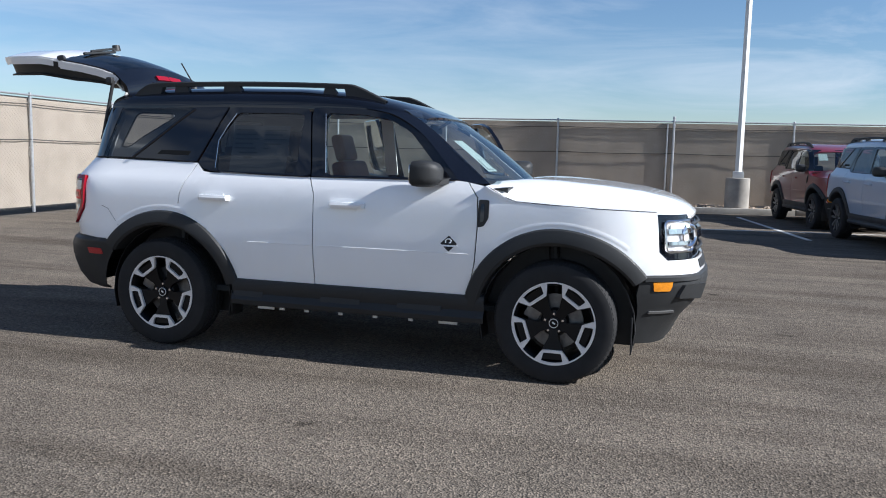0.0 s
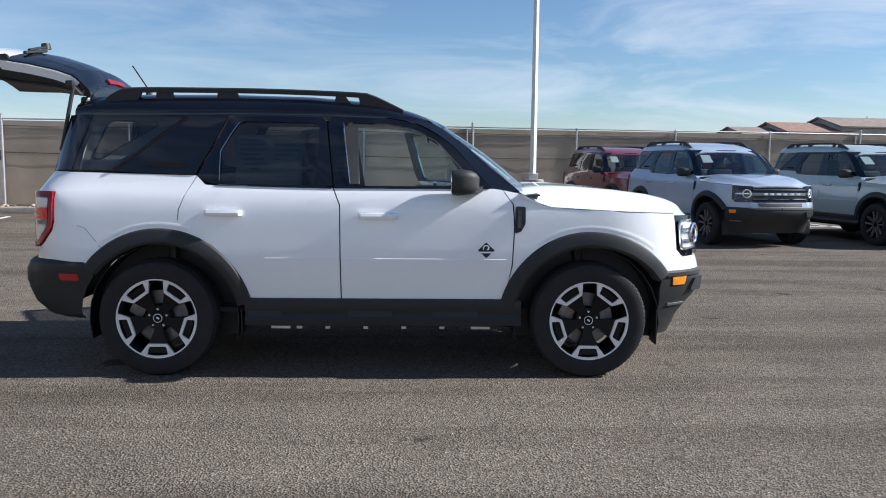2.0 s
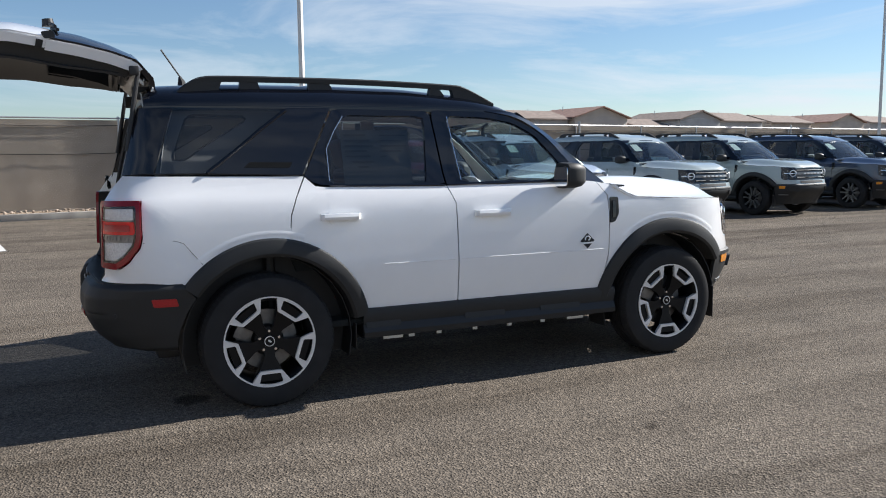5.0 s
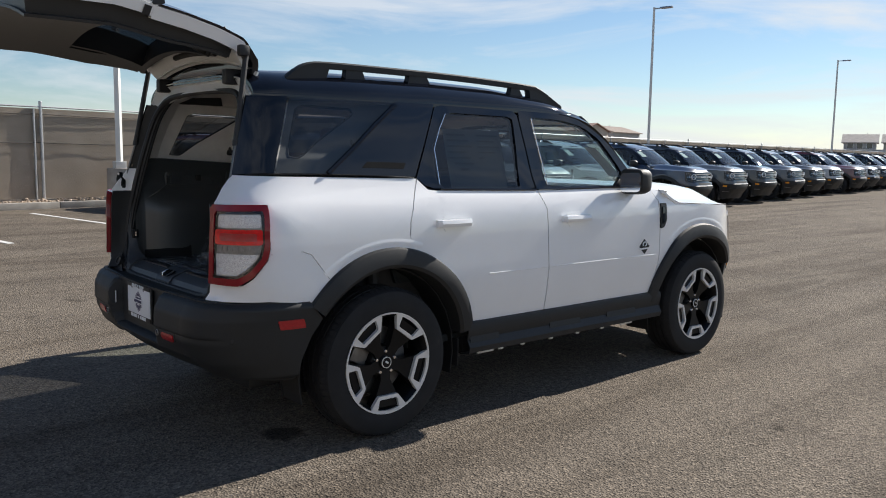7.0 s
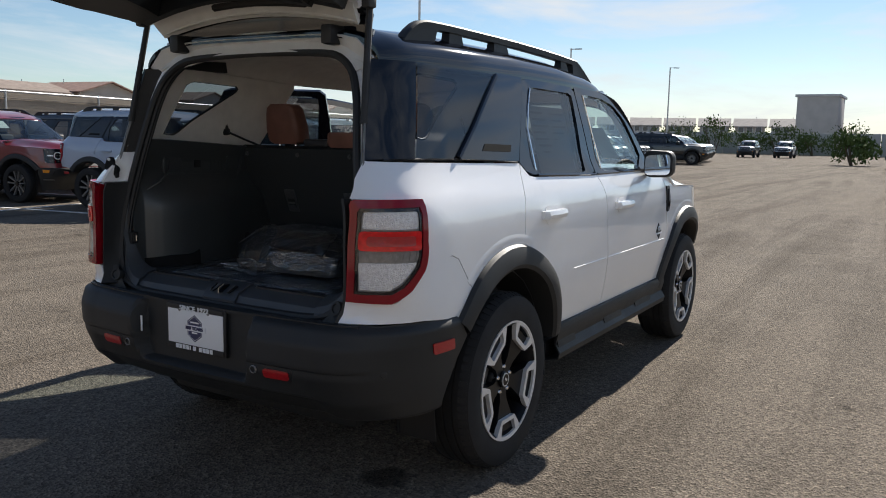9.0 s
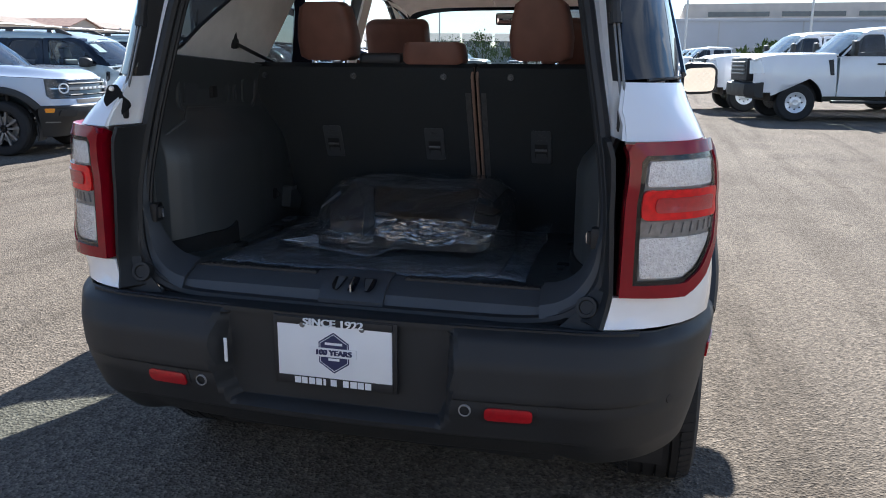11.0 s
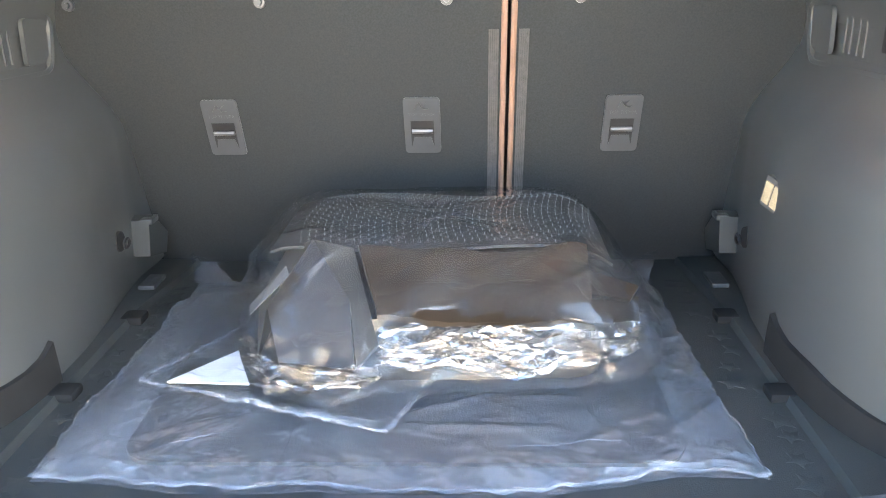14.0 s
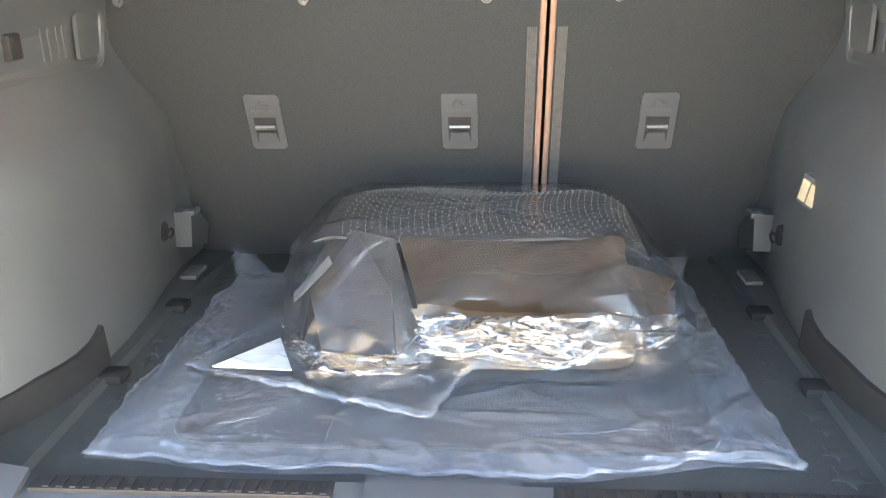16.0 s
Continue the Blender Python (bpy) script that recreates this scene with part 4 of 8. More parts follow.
        part("pillar_vent", fl(panel(rounded([(-0.115, 1.292), (0.160, 1.287), (0.178, 1.316), (-0.080, 1.320)], 0.006), P, 0.004, 0.1, 0.008)), "matte_black", root)
        part("pillar_edge", fl(tube([P(s, z) + Vector((0, -0.006, 0)) for s, z in ((-0.334, 1.268), (-0.166, 1.384), (0.006, 1.500), (0.166, 1.602))], 0.011, 6)), "black_gloss", root)
        part("rear_pillar", fl(panel(D_PILLAR, P, 0.02, 0.05, 0.002)), "black_gloss", root, "gloss black rear pillar")
        part("belt_seal", fl(tube([P(s, z) + Vector((0, -0.002, 0)) for s, z in ((-0.735, 1.262), (-0.6, 1.266), (-0.3, 1.263), (0.0, 1.256), (0.21, 1.246))], 0.004, 5)), "rubber", root)
        # windscreen pillar
        a_line = [Vector((1.40, -0.662, 1.612)), Vector((1.60, -0.694, 1.572)), Vector((1.78, -0.718, 1.468)), Vector((1.93, -0.748, 1.318)), Vector((2.05, -0.792, 1.184)), Vector((2.10, -0.80, 1.165))]
        b_line = [Vector((1.50, -0.655, 1.622)), Vector((1.67, -0.625, 1.590)), Vector((1.86, -0.650, 1.470)), Vector((2.03, -0.680, 1.330)), Vector((2.20, -0.720, 1.190)), Vector((2.235, -0.73, 1.162))]
        part("windscreen_pillar", fl(strip(a_line, b_line, 4, 0.03, 0, (0, 0.5, -0.6))), "black_gloss", root)
        # mirrors
        mc = Vector((1.880, -0.900, 1.214))
        rings = []
        for x, k, dy in ((-0.075, 0.86, 0.0), (-0.070, 0.95, 0.0), (-0.04, 1.0, 0), (0.0, 0.98, 0.003), (0.04, 0.90, 0.010), (0.07, 0.74, 0.020), (0.09, 0.45, 0.03)):
            rings.append([mc + Vector((x, dy + 0.088 * k * u, 0.082 * k * w)) for u, w in rounded([(-1, -0.9), (1.0, -1), (1.0, 0.75), (0.7, 1), (-0.75, 0.95), (-1, 0.6)], 0.6)])
        mr = part("door_mirror", fl(loft(rings)), "plastic", fd, "black door mirror")
        part("mirror_glass", fl(moved(panel(rounded([(-0.074, -0.060), (0.074, -0.066), (0.074, 0.050), (-0.074, 0.058)], 0.03), lambda s, z: Vector((0, s, z)), 0.004, 0.2), Matrix.Translation(mc + Vector((-0.0785, 0, 0))))), "mirror", mr)
        part("mirror_arm", fl(loft([[Vector((x, y, z)) for x, z in ((1.88 + dx, zz), (1.96 + dx, zz), (1.96 + dx, zz + 0.03), (1.88 + dx, zz + 0.03))] for y, zz, dx in ((-0.77, 1.165, 0.05), (-0.83, 1.155, 0.03), (-0.88, 1.148, -0.03))])), "plastic", mr)
        # head lamp
        hl = part("head_lamp", fl(panel([(3.232, 0.758), (3.60, 0.758), (3.64, 0.80), (3.64, 1.0), (3.60, 1.014), (3.232, 1.018)], P, 0.05, 0.06, -0.012)), "black_gloss", root, "black head lamp housing")
        if hero:
            part("lamp_reflector", fl(panel(rounded([(3.285, 0.805), (3.53, 0.805), (3.565, 0.84), (3.565, 0.968), (3.285, 0.968)], 0.02), P, 0.01, 0.04, -0.004)), "lamp_back", hl, "bright head lamp reflector")
            part("light_guide", fl(panel(rounded([(3.315, 0.925), (3.60, 0.925), (3.60, 0.958), (3.315, 0.958)], 0.01), P, 0.006, 0.05, 0.006)), "white_plain", hl)
        for z0, z1 in ((0.84, 0.862), (0.905, 0.935)) if hero else ((0.882, 0.896),):
            part("light_bar", fl(loft([[P(s, z) + Vector((o * 0.7, -o, 0)) for z, o in ((z0, -0.004), (z0, 0.010), (z1, 0.010), (z1, -0.004))] for s in (3.29, 3.36, 3.44, 3.52, 3.60)])), "chrome", hl)
        if hero:
            part("lamp_rim", fl(tube([P(s, z) for s, z in rounded([(3.275, 0.80), (3.55, 0.80), (3.58, 0.84), (3.58, 0.975), (3.275, 0.975)], 0.03)], 0.009, 6, True)), "chrome", hl)
        ey = P(3.50, 0.89)
        nrm = Vector((0.80, -0.60, 0))
        ringp = [ey + nrm * 0.012 + Vector((0.6, 0.8, 0)) * 0.062 * math.cos(a) + Vector((0, 0, 1)) * 0.062 * math.sin(a) for a in [2 * math.pi * i / 20 for i in range(20)]]
        part("running_light", fl(tube(ringp, 0.011, 6, True)), "white_plain" if not hero else "chrome", hl)
        part("lamp_lens", fl(panel([(3.238, 0.762), (3.60, 0.762), (3.636, 0.80), (3.636, 0.998), (3.60, 1.010), (3.238, 1.014)], P, 0.0, 0.06, 0.012)), "lens", hl)
        part("side_marker", fl(panel(rounded([(3.175, 0.575), (3.275, 0.575), (3.295, 0.632), (3.170, 0.628)], 0.008), P, 0.01, 0.1, 0.010)), "amber", root, "amber side marker")
        part("side_reflector", fl(panel(rounded([(-0.545, 0.600), (-0.455, 0.600), (-0.465, 0.640), (-0.555, 0.640)], 0.006), P, 0.008, 0.1, 0.023)), "reflector", root, "red side reflector")
        part("mud_flap", fl(box(3.11, 3.118, -0.80, -0.66, 0.20, 0.42, 0.003)), "rubber", root)
        part("mud_flap", fl(box(0.50, 0.508, -0.80, -0.66, 0.25, 0.40, 0.003)), "rubber", root)
        # roof rail
        rl = [(-0.385, 1.705), (-0.34, 1.742), (-0.26, 1.780), (-0.12, 1.789), (0.2, 1.791), (0.6, 1.790), (1.0, 1.781), (1.24, 1.771), (1.29, 1.762), (1.36, 1.735), (1.50, 1.668)]
        bar = loft([[Vector((x, -0.565 + o, z + dz)) for o, dz in ((-0.022, -0.032), (-0.024, -0.008), (-0.014, 0.0), (0.012, 0.0), (0.020, -0.008), (0.018, -0.032))] for x, z in [(p.x, p.y) for p in smooth_path([(a, b, 0) for a, b in rl], 4)]])
        part("roof_rail", fl(bar), "plastic", root, "raised black roof rail")
        for x0, x1, lean in ((-0.055, 0.035, 0.02), (0.33, 0.44, 0.03), (1.075, 1.125, 0.05)):
            zt = float(np.interp((x0 + x1) / 2, [p[0] for p in rl], [p[1] for p in rl])) - 0.02
            foot = loft([[Vector((x, y, roof_z((x0 + x1) / 2) - 0.050)) for x, y in ((x0 - lean * .3, -0.585), (x1 + lean, -0.585), (x1 + lean, -0.545), (x0 - lean * .3, -0.545))], [Vector((x, y, max(zt, roof_z((x0 + x1) / 2) - 0.04))) for x, y in ((x0, -0.582), (x1, -0.582), (x1, -0.548), (x0, -0.548))]])
            part("rail_foot", fl(foot), "plastic", root)
        tail_foot = [(-0.41, 1.62), (-0.39, 1.695), (-0.34, 1.732), (-0.26, 1.765), (-0.15, 1.770), (-0.175, 1.70), (-0.16, 1.62)]
        part("rail_tail", fl(loft([[Vector((x, y, z)) for x, z in tail_foot] for y in (-0.587, -0.547)])), "plastic", root)
        nose_foot = [(1.235, 1.66), (1.215, 1.745), (1.29, 1.755), (1.36, 1.730), (1.50, 1.664), (1.50, 1.62)]
        part("rail_nose", fl(loft([[Vector((x, y, z)) for x, z in nose_foot] for y in (-0.587, -0.547)])), "plastic", root)
        # pillars behind the door gaps, pale lining behind the windscreen pillar, the hood gap
        for poly in ([(1.05, 0.44), (1.19, 0.44), (1.17, 1.10), (1.10, 1.60), (0.99, 1.60), (1.03, 1.10)], [(0.10, 0.86), (0.24, 0.90), (0.25, 1.10), (0.31, 1.22), (0.22, 1.26), (0.11, 1.06)], [(2.10, 0.44), (2.23, 0.44), (2.25, 0.95), (2.23, 1.14), (2.10, 1.15), (2.13, 0.95)]):
            part("door_pillar", fl(panel(poly, P, 0.01, 0.12, -0.032)), "rubber", root)
        part("pillar_lining", fl(strip([p + Vector((0.005, 0.035, -0.02)) for p in a_line], [p + Vector((-0.03, 0.02, -0.035)) for p in b_line], 4, 0.006, 0, (0, 0.5, -0.6))), "headliner", root)
        part("hood_gap", fl(tube([P(s, z) + Vector((0, 0.001, 0.002)) for s, z in ((3.22, 1.027), (3.05, 1.034), (2.90, 1.039), (2.65, 1.052), (2.42, 1.064), (2.34, 1.092), (2.27, 1.132), (2.225, 1.152))], 0.0032, 6)), "rubber", root)
        part("cowl_corner", fl(sheet([[Vector((x, y, 1.105 - 0.02 * k)) for k, y in enumerate((-0.60, -0.72, -0.80))] for x in (2.12, 2.25, 2.42)], 0.01, (0, 0, -1))), "rubber", root)
    # ---- middle parts ----
    part("hood", hood_bm(), "paint", root, color=color)
    part("roof", roof_bm(0.0, -0.56, 1.80, 0.02), "black_gloss" if hero else "paint", root, "gloss black roof" if hero else "", color=color)
    part("cowl", sheet([[Vector((x, y, z - 0.02 * abs(y))) for y in [-0.78 + 1.56 * j / 12 for j in range(13)]] for x, z in ((2.14, 1.150), (2.24, 1.150), (2.36, 1.158))], 0.01, (0, 0, -1)), "plastic", root)
    ws = []
    for i in range(13):
        t = i / 12
        zb, zt = 1.158, 1.592
        row = []
        for j in range(-12, 13):
            u = j / 12
            yb, yt = 0.735 * u, 0.628 * u
            xb, xt = 2.365 - 0.135 * u * u, 1.755 - 0.085 * u * u
            row.append(Vector((xb + (xt - xb) * t, yb + (yt - yb) * t, zb + (zt - zb) * t + 0.025 * math.sin(math.pi * t) * (1 - u * u * 0.5))))
        ws.append(row)
    bmw = bmesh.new()
    vv = [[bmw.verts.new(p) for p in r] for r in ws]
    for a, b in zip(vv, vv[1:]):
        for j in range(24):
            bmw.faces.new((a[j], a[j + 1], b[j + 1], b[j]))
    part("windscreen", bmw, "screen_glass", root, "clear windscreen")
    part("roof_header", sheet([[r[j] + Vector((dx, 0, dz)) for j in range(25)] for r, dx, dz in ((ws[12], -0.03, 0.018), (ws[12], 0.0, 0.004), (ws[11], 0.0, 0.002))], 0.004, (0, 0, -1)), "black_gloss", root)
    # label on the windscreen
    lab = [[ws[i][j] + Vector((-0.012, 0, -0.008)) for j in ((3, 4, 5) if hero else (2, 3, 4, 5))] for i in ((2, 3, 4, 5, 6, 7) if hero else (6, 7, 8, 9, 10))]
    part("window_label", sheet(lab, 0.001, (-1, 0, 0)), "paper", root, "pale paper label inside the windscreen")
    if hero:
        q = [ws[i][j] + Vector((-0.010, 0, -0.005)) for i, j in ((2, 3), (2, 5), (4, 5), (4, 3))]
        mid = sum(q, Vector()) / 4
        ring_ = [mid.lerp(p, 0.72) for p in q]
        part("label_print", tube(ring_, 0.002, 4, True), "ink", root)
    # ---- front ----
    nose = [(3.10, 0.665), (3.55, 0.660), (3.60, 0.664), (S_FRONT, 0.664), (S_FRONT, 0.245), (3.60, 0.245), (3.30, 0.245), (3.14, 0.25), (3.12, 0.42), (3.085, 0.55)]
    for fl in (lambda b: b, flip_y):
        part("front_bumper", fl(panel(nose, P, 0.02, 0.06, 0.004)), "plastic", root, "black plastic bumper")
        part("bumper_strip", fl(loft([[P(s, z) + Vector((o * 0.7, -o * 0.7, 0)) for z, o in ((0.625, 0.0), (0.632, 0.016), (0.655, 0.016), (0.668, 0.0))] for s in [3.12 + i * (S_FRONT - 3.12) / 14 for i in range(15)]])), "plastic", root)
        part("fog_surround", fl(loft([[P(s, z) + Vector((o, -o * 0.4, 0)) for s, z in rounded([(3.32, 0.53), (3.60, 0.51), (3.66, 0.60), (3.36, 0.61)], 0.02)] for o in (0.0, 0.022, 0.024)])), "plastic", root)
        part("bumper_blade", fl(panel([(3.18, 0.44), (3.40, 0.44), (3.38, 0.452), (3.18, 0.455)], P, 0.01, 0.1, 0.012)), "alu2", root)
        g = [(3.60, 0.75), (S_FRONT, 0.75), (S_FRONT, 1.0), (3.60, 1.0)]
        part("grille", fl(panel(g, P, 0.03, 0.08, -0.02)), "black_gloss", root)
        for z in (0.80, 0.95):
            part("grille_bar", fl(tube([P(s, z) + Vector((0.0, 0, 0)) for s in [3.62 + i * (S_FRONT - 3.62) / 6 for i in range(7)]], 0.012, 6)), "plastic", root)
        part("grille_beam", fl(loft([[P(s, z) + Vector((o, 0, 0)) for z, o in ((0.865, -0.01), (0.862, 0.014), (0.905, 0.014), (0.902, -0.01))] for s in [3.55 + i * (S_FRONT - 3.55) / 6 for i in range(7)]])), "black_gloss" if hero else "alu2", root)
        part("nose_panel", fl(panel([(3.56, 0.668), (S_FRONT, 0.668), (S_FRONT, 0.748), (3.56, 0.748)], P, 0.014, 0.08, 0.0)), "paint", root, color=color)
        part("lower_intake", fl(panel([(3.72, 0.685), (S_FRONT, 0.685), (S_FRONT, 0.735), (3.72, 0.735)], P, 0.004, 0.08, 0.005)), "rubber", root)
    if not hero:
        for i in range(6):
            y = -0.29 + 0.116 * i
            part("grille_mark", box(3.497, 3.507, y - 0.033, y + 0.033, 0.870, 0.898, 0.002), "white_plain", root)
    # ---- underside ----
    part("underbody", join(box(-0.55, 3.1, -0.50, 0.50, 0.24, 0.36, 0.03), box(0.55, 2.15, -0.78, 0.78, 0.30, 0.40, 0.02)), "rubber", root, "dark underbody")
    if hero:
        for i, (x0, x1) in enumerate(((0.68, 0.80), (0.84, 0.875), (1.02, 1.05), (1.26, 1.29), (1.50, 1.53), (1.74, 1.77), (1.94, 2.06))):
            part("pinch_weld", box(x0, x1, -0.765, -0.757, 0.285, 0.302), "white_metal", root)
    for cx in (0.0, 2.67):
        for sd_ in (-1, 1):
            wheel(root, cx, 0.758 * sd_, sd_, style)
    # ---- cabin, as seen through the glass ----
    part("cabin_floor", box(0.2, 2.3, -0.75, 0.75, 0.38, 0.42, 0.01), "carpet", root)
    part("headliner", roof_bm(0.045, -0.52, 1.70, 0.008), "headliner", root, "pale headliner")
    dash = loft([[Vector((x, y, z)) for x, z in ((2.30, 0.75), (1.98, 0.80), (1.90, 0.96), (1.93, 1.06), (2.02, 1.10), (2.35, 1.13))] for y in (-0.74, -0.40, -0.38, 0.0, 0.40, 0.74)])
    part("dashboard", dash, "trim", root, "dark dashboard")
    for y in (-0.37, 0.37):
        front_seat(root, y)
    if hero:
        for y in (-0.33, 0.33):
            part("sun_visor", sheet([[Vector((x, y + dy, roof_z(x) - 0.066 - 0.02 * (i == 0))) for dy in (-0.21, -0.20, 0.0, 0.20, 0.21)] for i, x in enumerate((1.44, 1.46, 1.54, 1.62))], 0.016, (0, 0, -1)), "headliner", root, "pale folded sun visor")
        part("overhead_console", box(1.42, 1.60, -0.085, 0.085, roof_z(1.55) - 0.085, roof_z(1.5) - 0.05, 0.012), "headliner", root)
    sw = [Vector((1.80, 0.37, 1.00)) + Vector((-0.42, 0, 0.9)).normalized() * 0.185 * math.sin(a) + Vector((0, 1, 0)) * 0.185 * math.cos(a) for a in [2 * math.pi * i / 24 for i in range(24)]]
    part("steering_wheel", join(tube(sw, 0.016, 8, True), box(1.79, 1.83, 0.20, 0.54, 0.98, 1.02, 0.01), box(1.78, 1.84, 0.30, 0.44, 0.95, 1.05, 0.02)), "seat_black", root)
    part("rear_view_mirror", join(box(1.655, 1.675, -0.125, 0.125, 1.475, 1.535, 0.012), tube([(1.68, 0, 1.51), (1.76, 0, 1.56)], 0.012, 6)), "seat_black", root)
    part("mirror_pane", box(1.650, 1.654, -0.115, 0.115, 1.483, 1.528, 0.001), "mirror", root)
    return root


def resample(poly, n, start=None):
    """n points at even steps along a closed polygon, beginning nearest to start."""
    pts = [Vector(p) for p in poly]
    if start is not None:
        k = min(range(len(pts)), key=lambda i: (pts[i] - Vector(start)).length)
        pts = pts[k:] + pts[:k]
    area = sum(a.x * b.y - b.x * a.y for a, b in zip(pts, pts[1:] + pts[:1]))
    if area < 0:
        pts = pts[:1] + pts[:0:-1]
    ring = pts + pts[:1]
    seg = [(b - a).length for a, b in zip(ring, ring[1:])]
    total, out, i, run = sum(seg), [], 0, 0.0
    for k in range(n):
        d = total * k / n
        while run + seg[i] < d:
            run += seg[i]
            i += 1
        out.append(tuple(ring[i].lerp(ring[i + 1], (d - run) / max(seg[i], 1e-9))))
    return out


def cushion(x0, x1, y0, y1, z0, z1, r=0.05, m=None):
    bm = box(x0, x1, y0, y1, z0, z1, r, 4)
    return moved(bm, m) if m else bm


def front_seat(root, y):
    s = part("front_seat", cushion(0.98, 1.50, y - 0.25, y + 0.25, 0.55, 0.72, 0.06), "leather", root, "tan leather front seat")
    lean = Matrix.Translation((1.02, 0, 0.66)) @ Matrix.Rotation(radians(-16), 4, 'Y') @ Matrix.Translation((-1.02, 0, -0.66))
    part("backrest", cushion(0.95, 1.07, y - 0.245, y + 0.245, 0.64, 1.29, 0.055, lean), "leather", s)
    part("headrest", cushion(0.96, 1.05, y - 0.135, y + 0.135, 1.295, 1.50, 0.04, lean), "leather", s, "tan headrest")
    for d in (-0.05, 0.05):
        part("headrest_post", moved(tube([(1.0, y + d, 1.20), (1.0, y + d, 1.32)], 0.007, 8), lean), "chrome", s)
    part("seat_shell", cushion(0.945, 0.965, y - 0.22, y + 0.22, 0.66, 1.20, 0.009, lean), "seat_black", s)


# ---- the lot ----
LOT = 9.0
U, V = Vector((math.cos(radians(LOT)), math.sin(radians(LOT)), 0)), Vector((-math.sin(radians(LOT)), math.cos(radians(LOT)), 0))


def lot(u, v, z=0.0):
    return U * u + V * v + Vector((0, 0, z))


def lot_pose(u, v, z=0.0, turn=0.0):
    return Matrix.Translation(lot(u, v, z)) @ Matrix.Rotation(radians(LOT + turn), 4, 'Z')


bm = bmesh.new()
bmesh.ops.create_grid(bm, x_segments=8, y_segments=8, size=1500)
ground = tagged(part("ground", bm, "asphalt"), "grey-brown worn asphalt lot with tyre marks", "ground", kind="structure")

# kerb and gravel along the fence
KERB, FENCE, LEFT = 15.1, 16.3, -6.9
kerb = thing("kerb", "pale concrete kerb below the fence", "kerb", kind="structure")
for i in range(34):
    u0 = LEFT + 0.2 + i * 3.05
    if i in (20,):
        continue
    b = box(u0, u0 + 3.035, KERB, KERB + 0.15, -0.02, 0.15, 0.02)
    part("kerb_stone", moved(b, Matrix.Rotation(radians(LOT), 4, 'Z')), "concrete", kerb)
g = bmesh.new()
nx, ny = 160, 6
vs = [[g.verts.new(lot(LEFT + 0.1 + 102 * i / nx, KERB + 0.148 + (1.6) * j / ny, 0.125 + 0.035 * noise.noise(Vector((i * 0.9, j * 1.7, 0))))) for j in range(ny + 1)] for i in range(nx + 1)]
for a, b in zip(vs, vs[1:]):
    for j in range(ny):
        g.faces.new((a[j], b[j], b[j + 1], a[j + 1]))
strip_ob = tagged(part("gravel_bed", g, "gravel"), "tan gravel strip behind the kerb", "gravel", kind="structure")
st = bmesh.new()
rng = random.Random(5)
for i in range(700):
    u, v = rng.uniform(LEFT + 0.3, 22), rng.uniform(KERB + 0.2, KERB + 1.5)
    r = rng.uniform(0.02, 0.055)
    b = bmesh.ops.create_icosphere(st, subdivisions=1, radius=r, matrix=Matrix.Translation(lot(u, v, 0.14 + r * 0.25)) @ Matrix.Rotation(rng.uniform(0, 6), 4, 'Z') @ Matrix.Diagonal((1, rng.uniform(.6, 1), rng.uniform(.5, .9), 1)))
tagged(part("gravel_stones", st, "stone", smooth=0), "loose tan stones in the gravel strip", "stones", kind="stuff")

# stall lines
stalls = thing("stall_lines", "white painted stall lines on the asphalt", "road marking", kind="structure")
for k in range(-5, 22):
    u = 6.92 + (2.80 if k > 0 else 2.53) * k
    if u < -6.3:
        continue
    part("stall_line", moved(box(u - 0.05, u + 0.05, 8.6, 14.0, 0.0, 0.005), Matrix.Rotation(radians(LOT), 4, 'Z')), "line", stalls)
part("stall_line", moved(box(4.6, 40, 10.15, 10.25, 0.0, 0.005), Matrix.Rotation(radians(LOT), 4, 'Z')), "line", stalls)


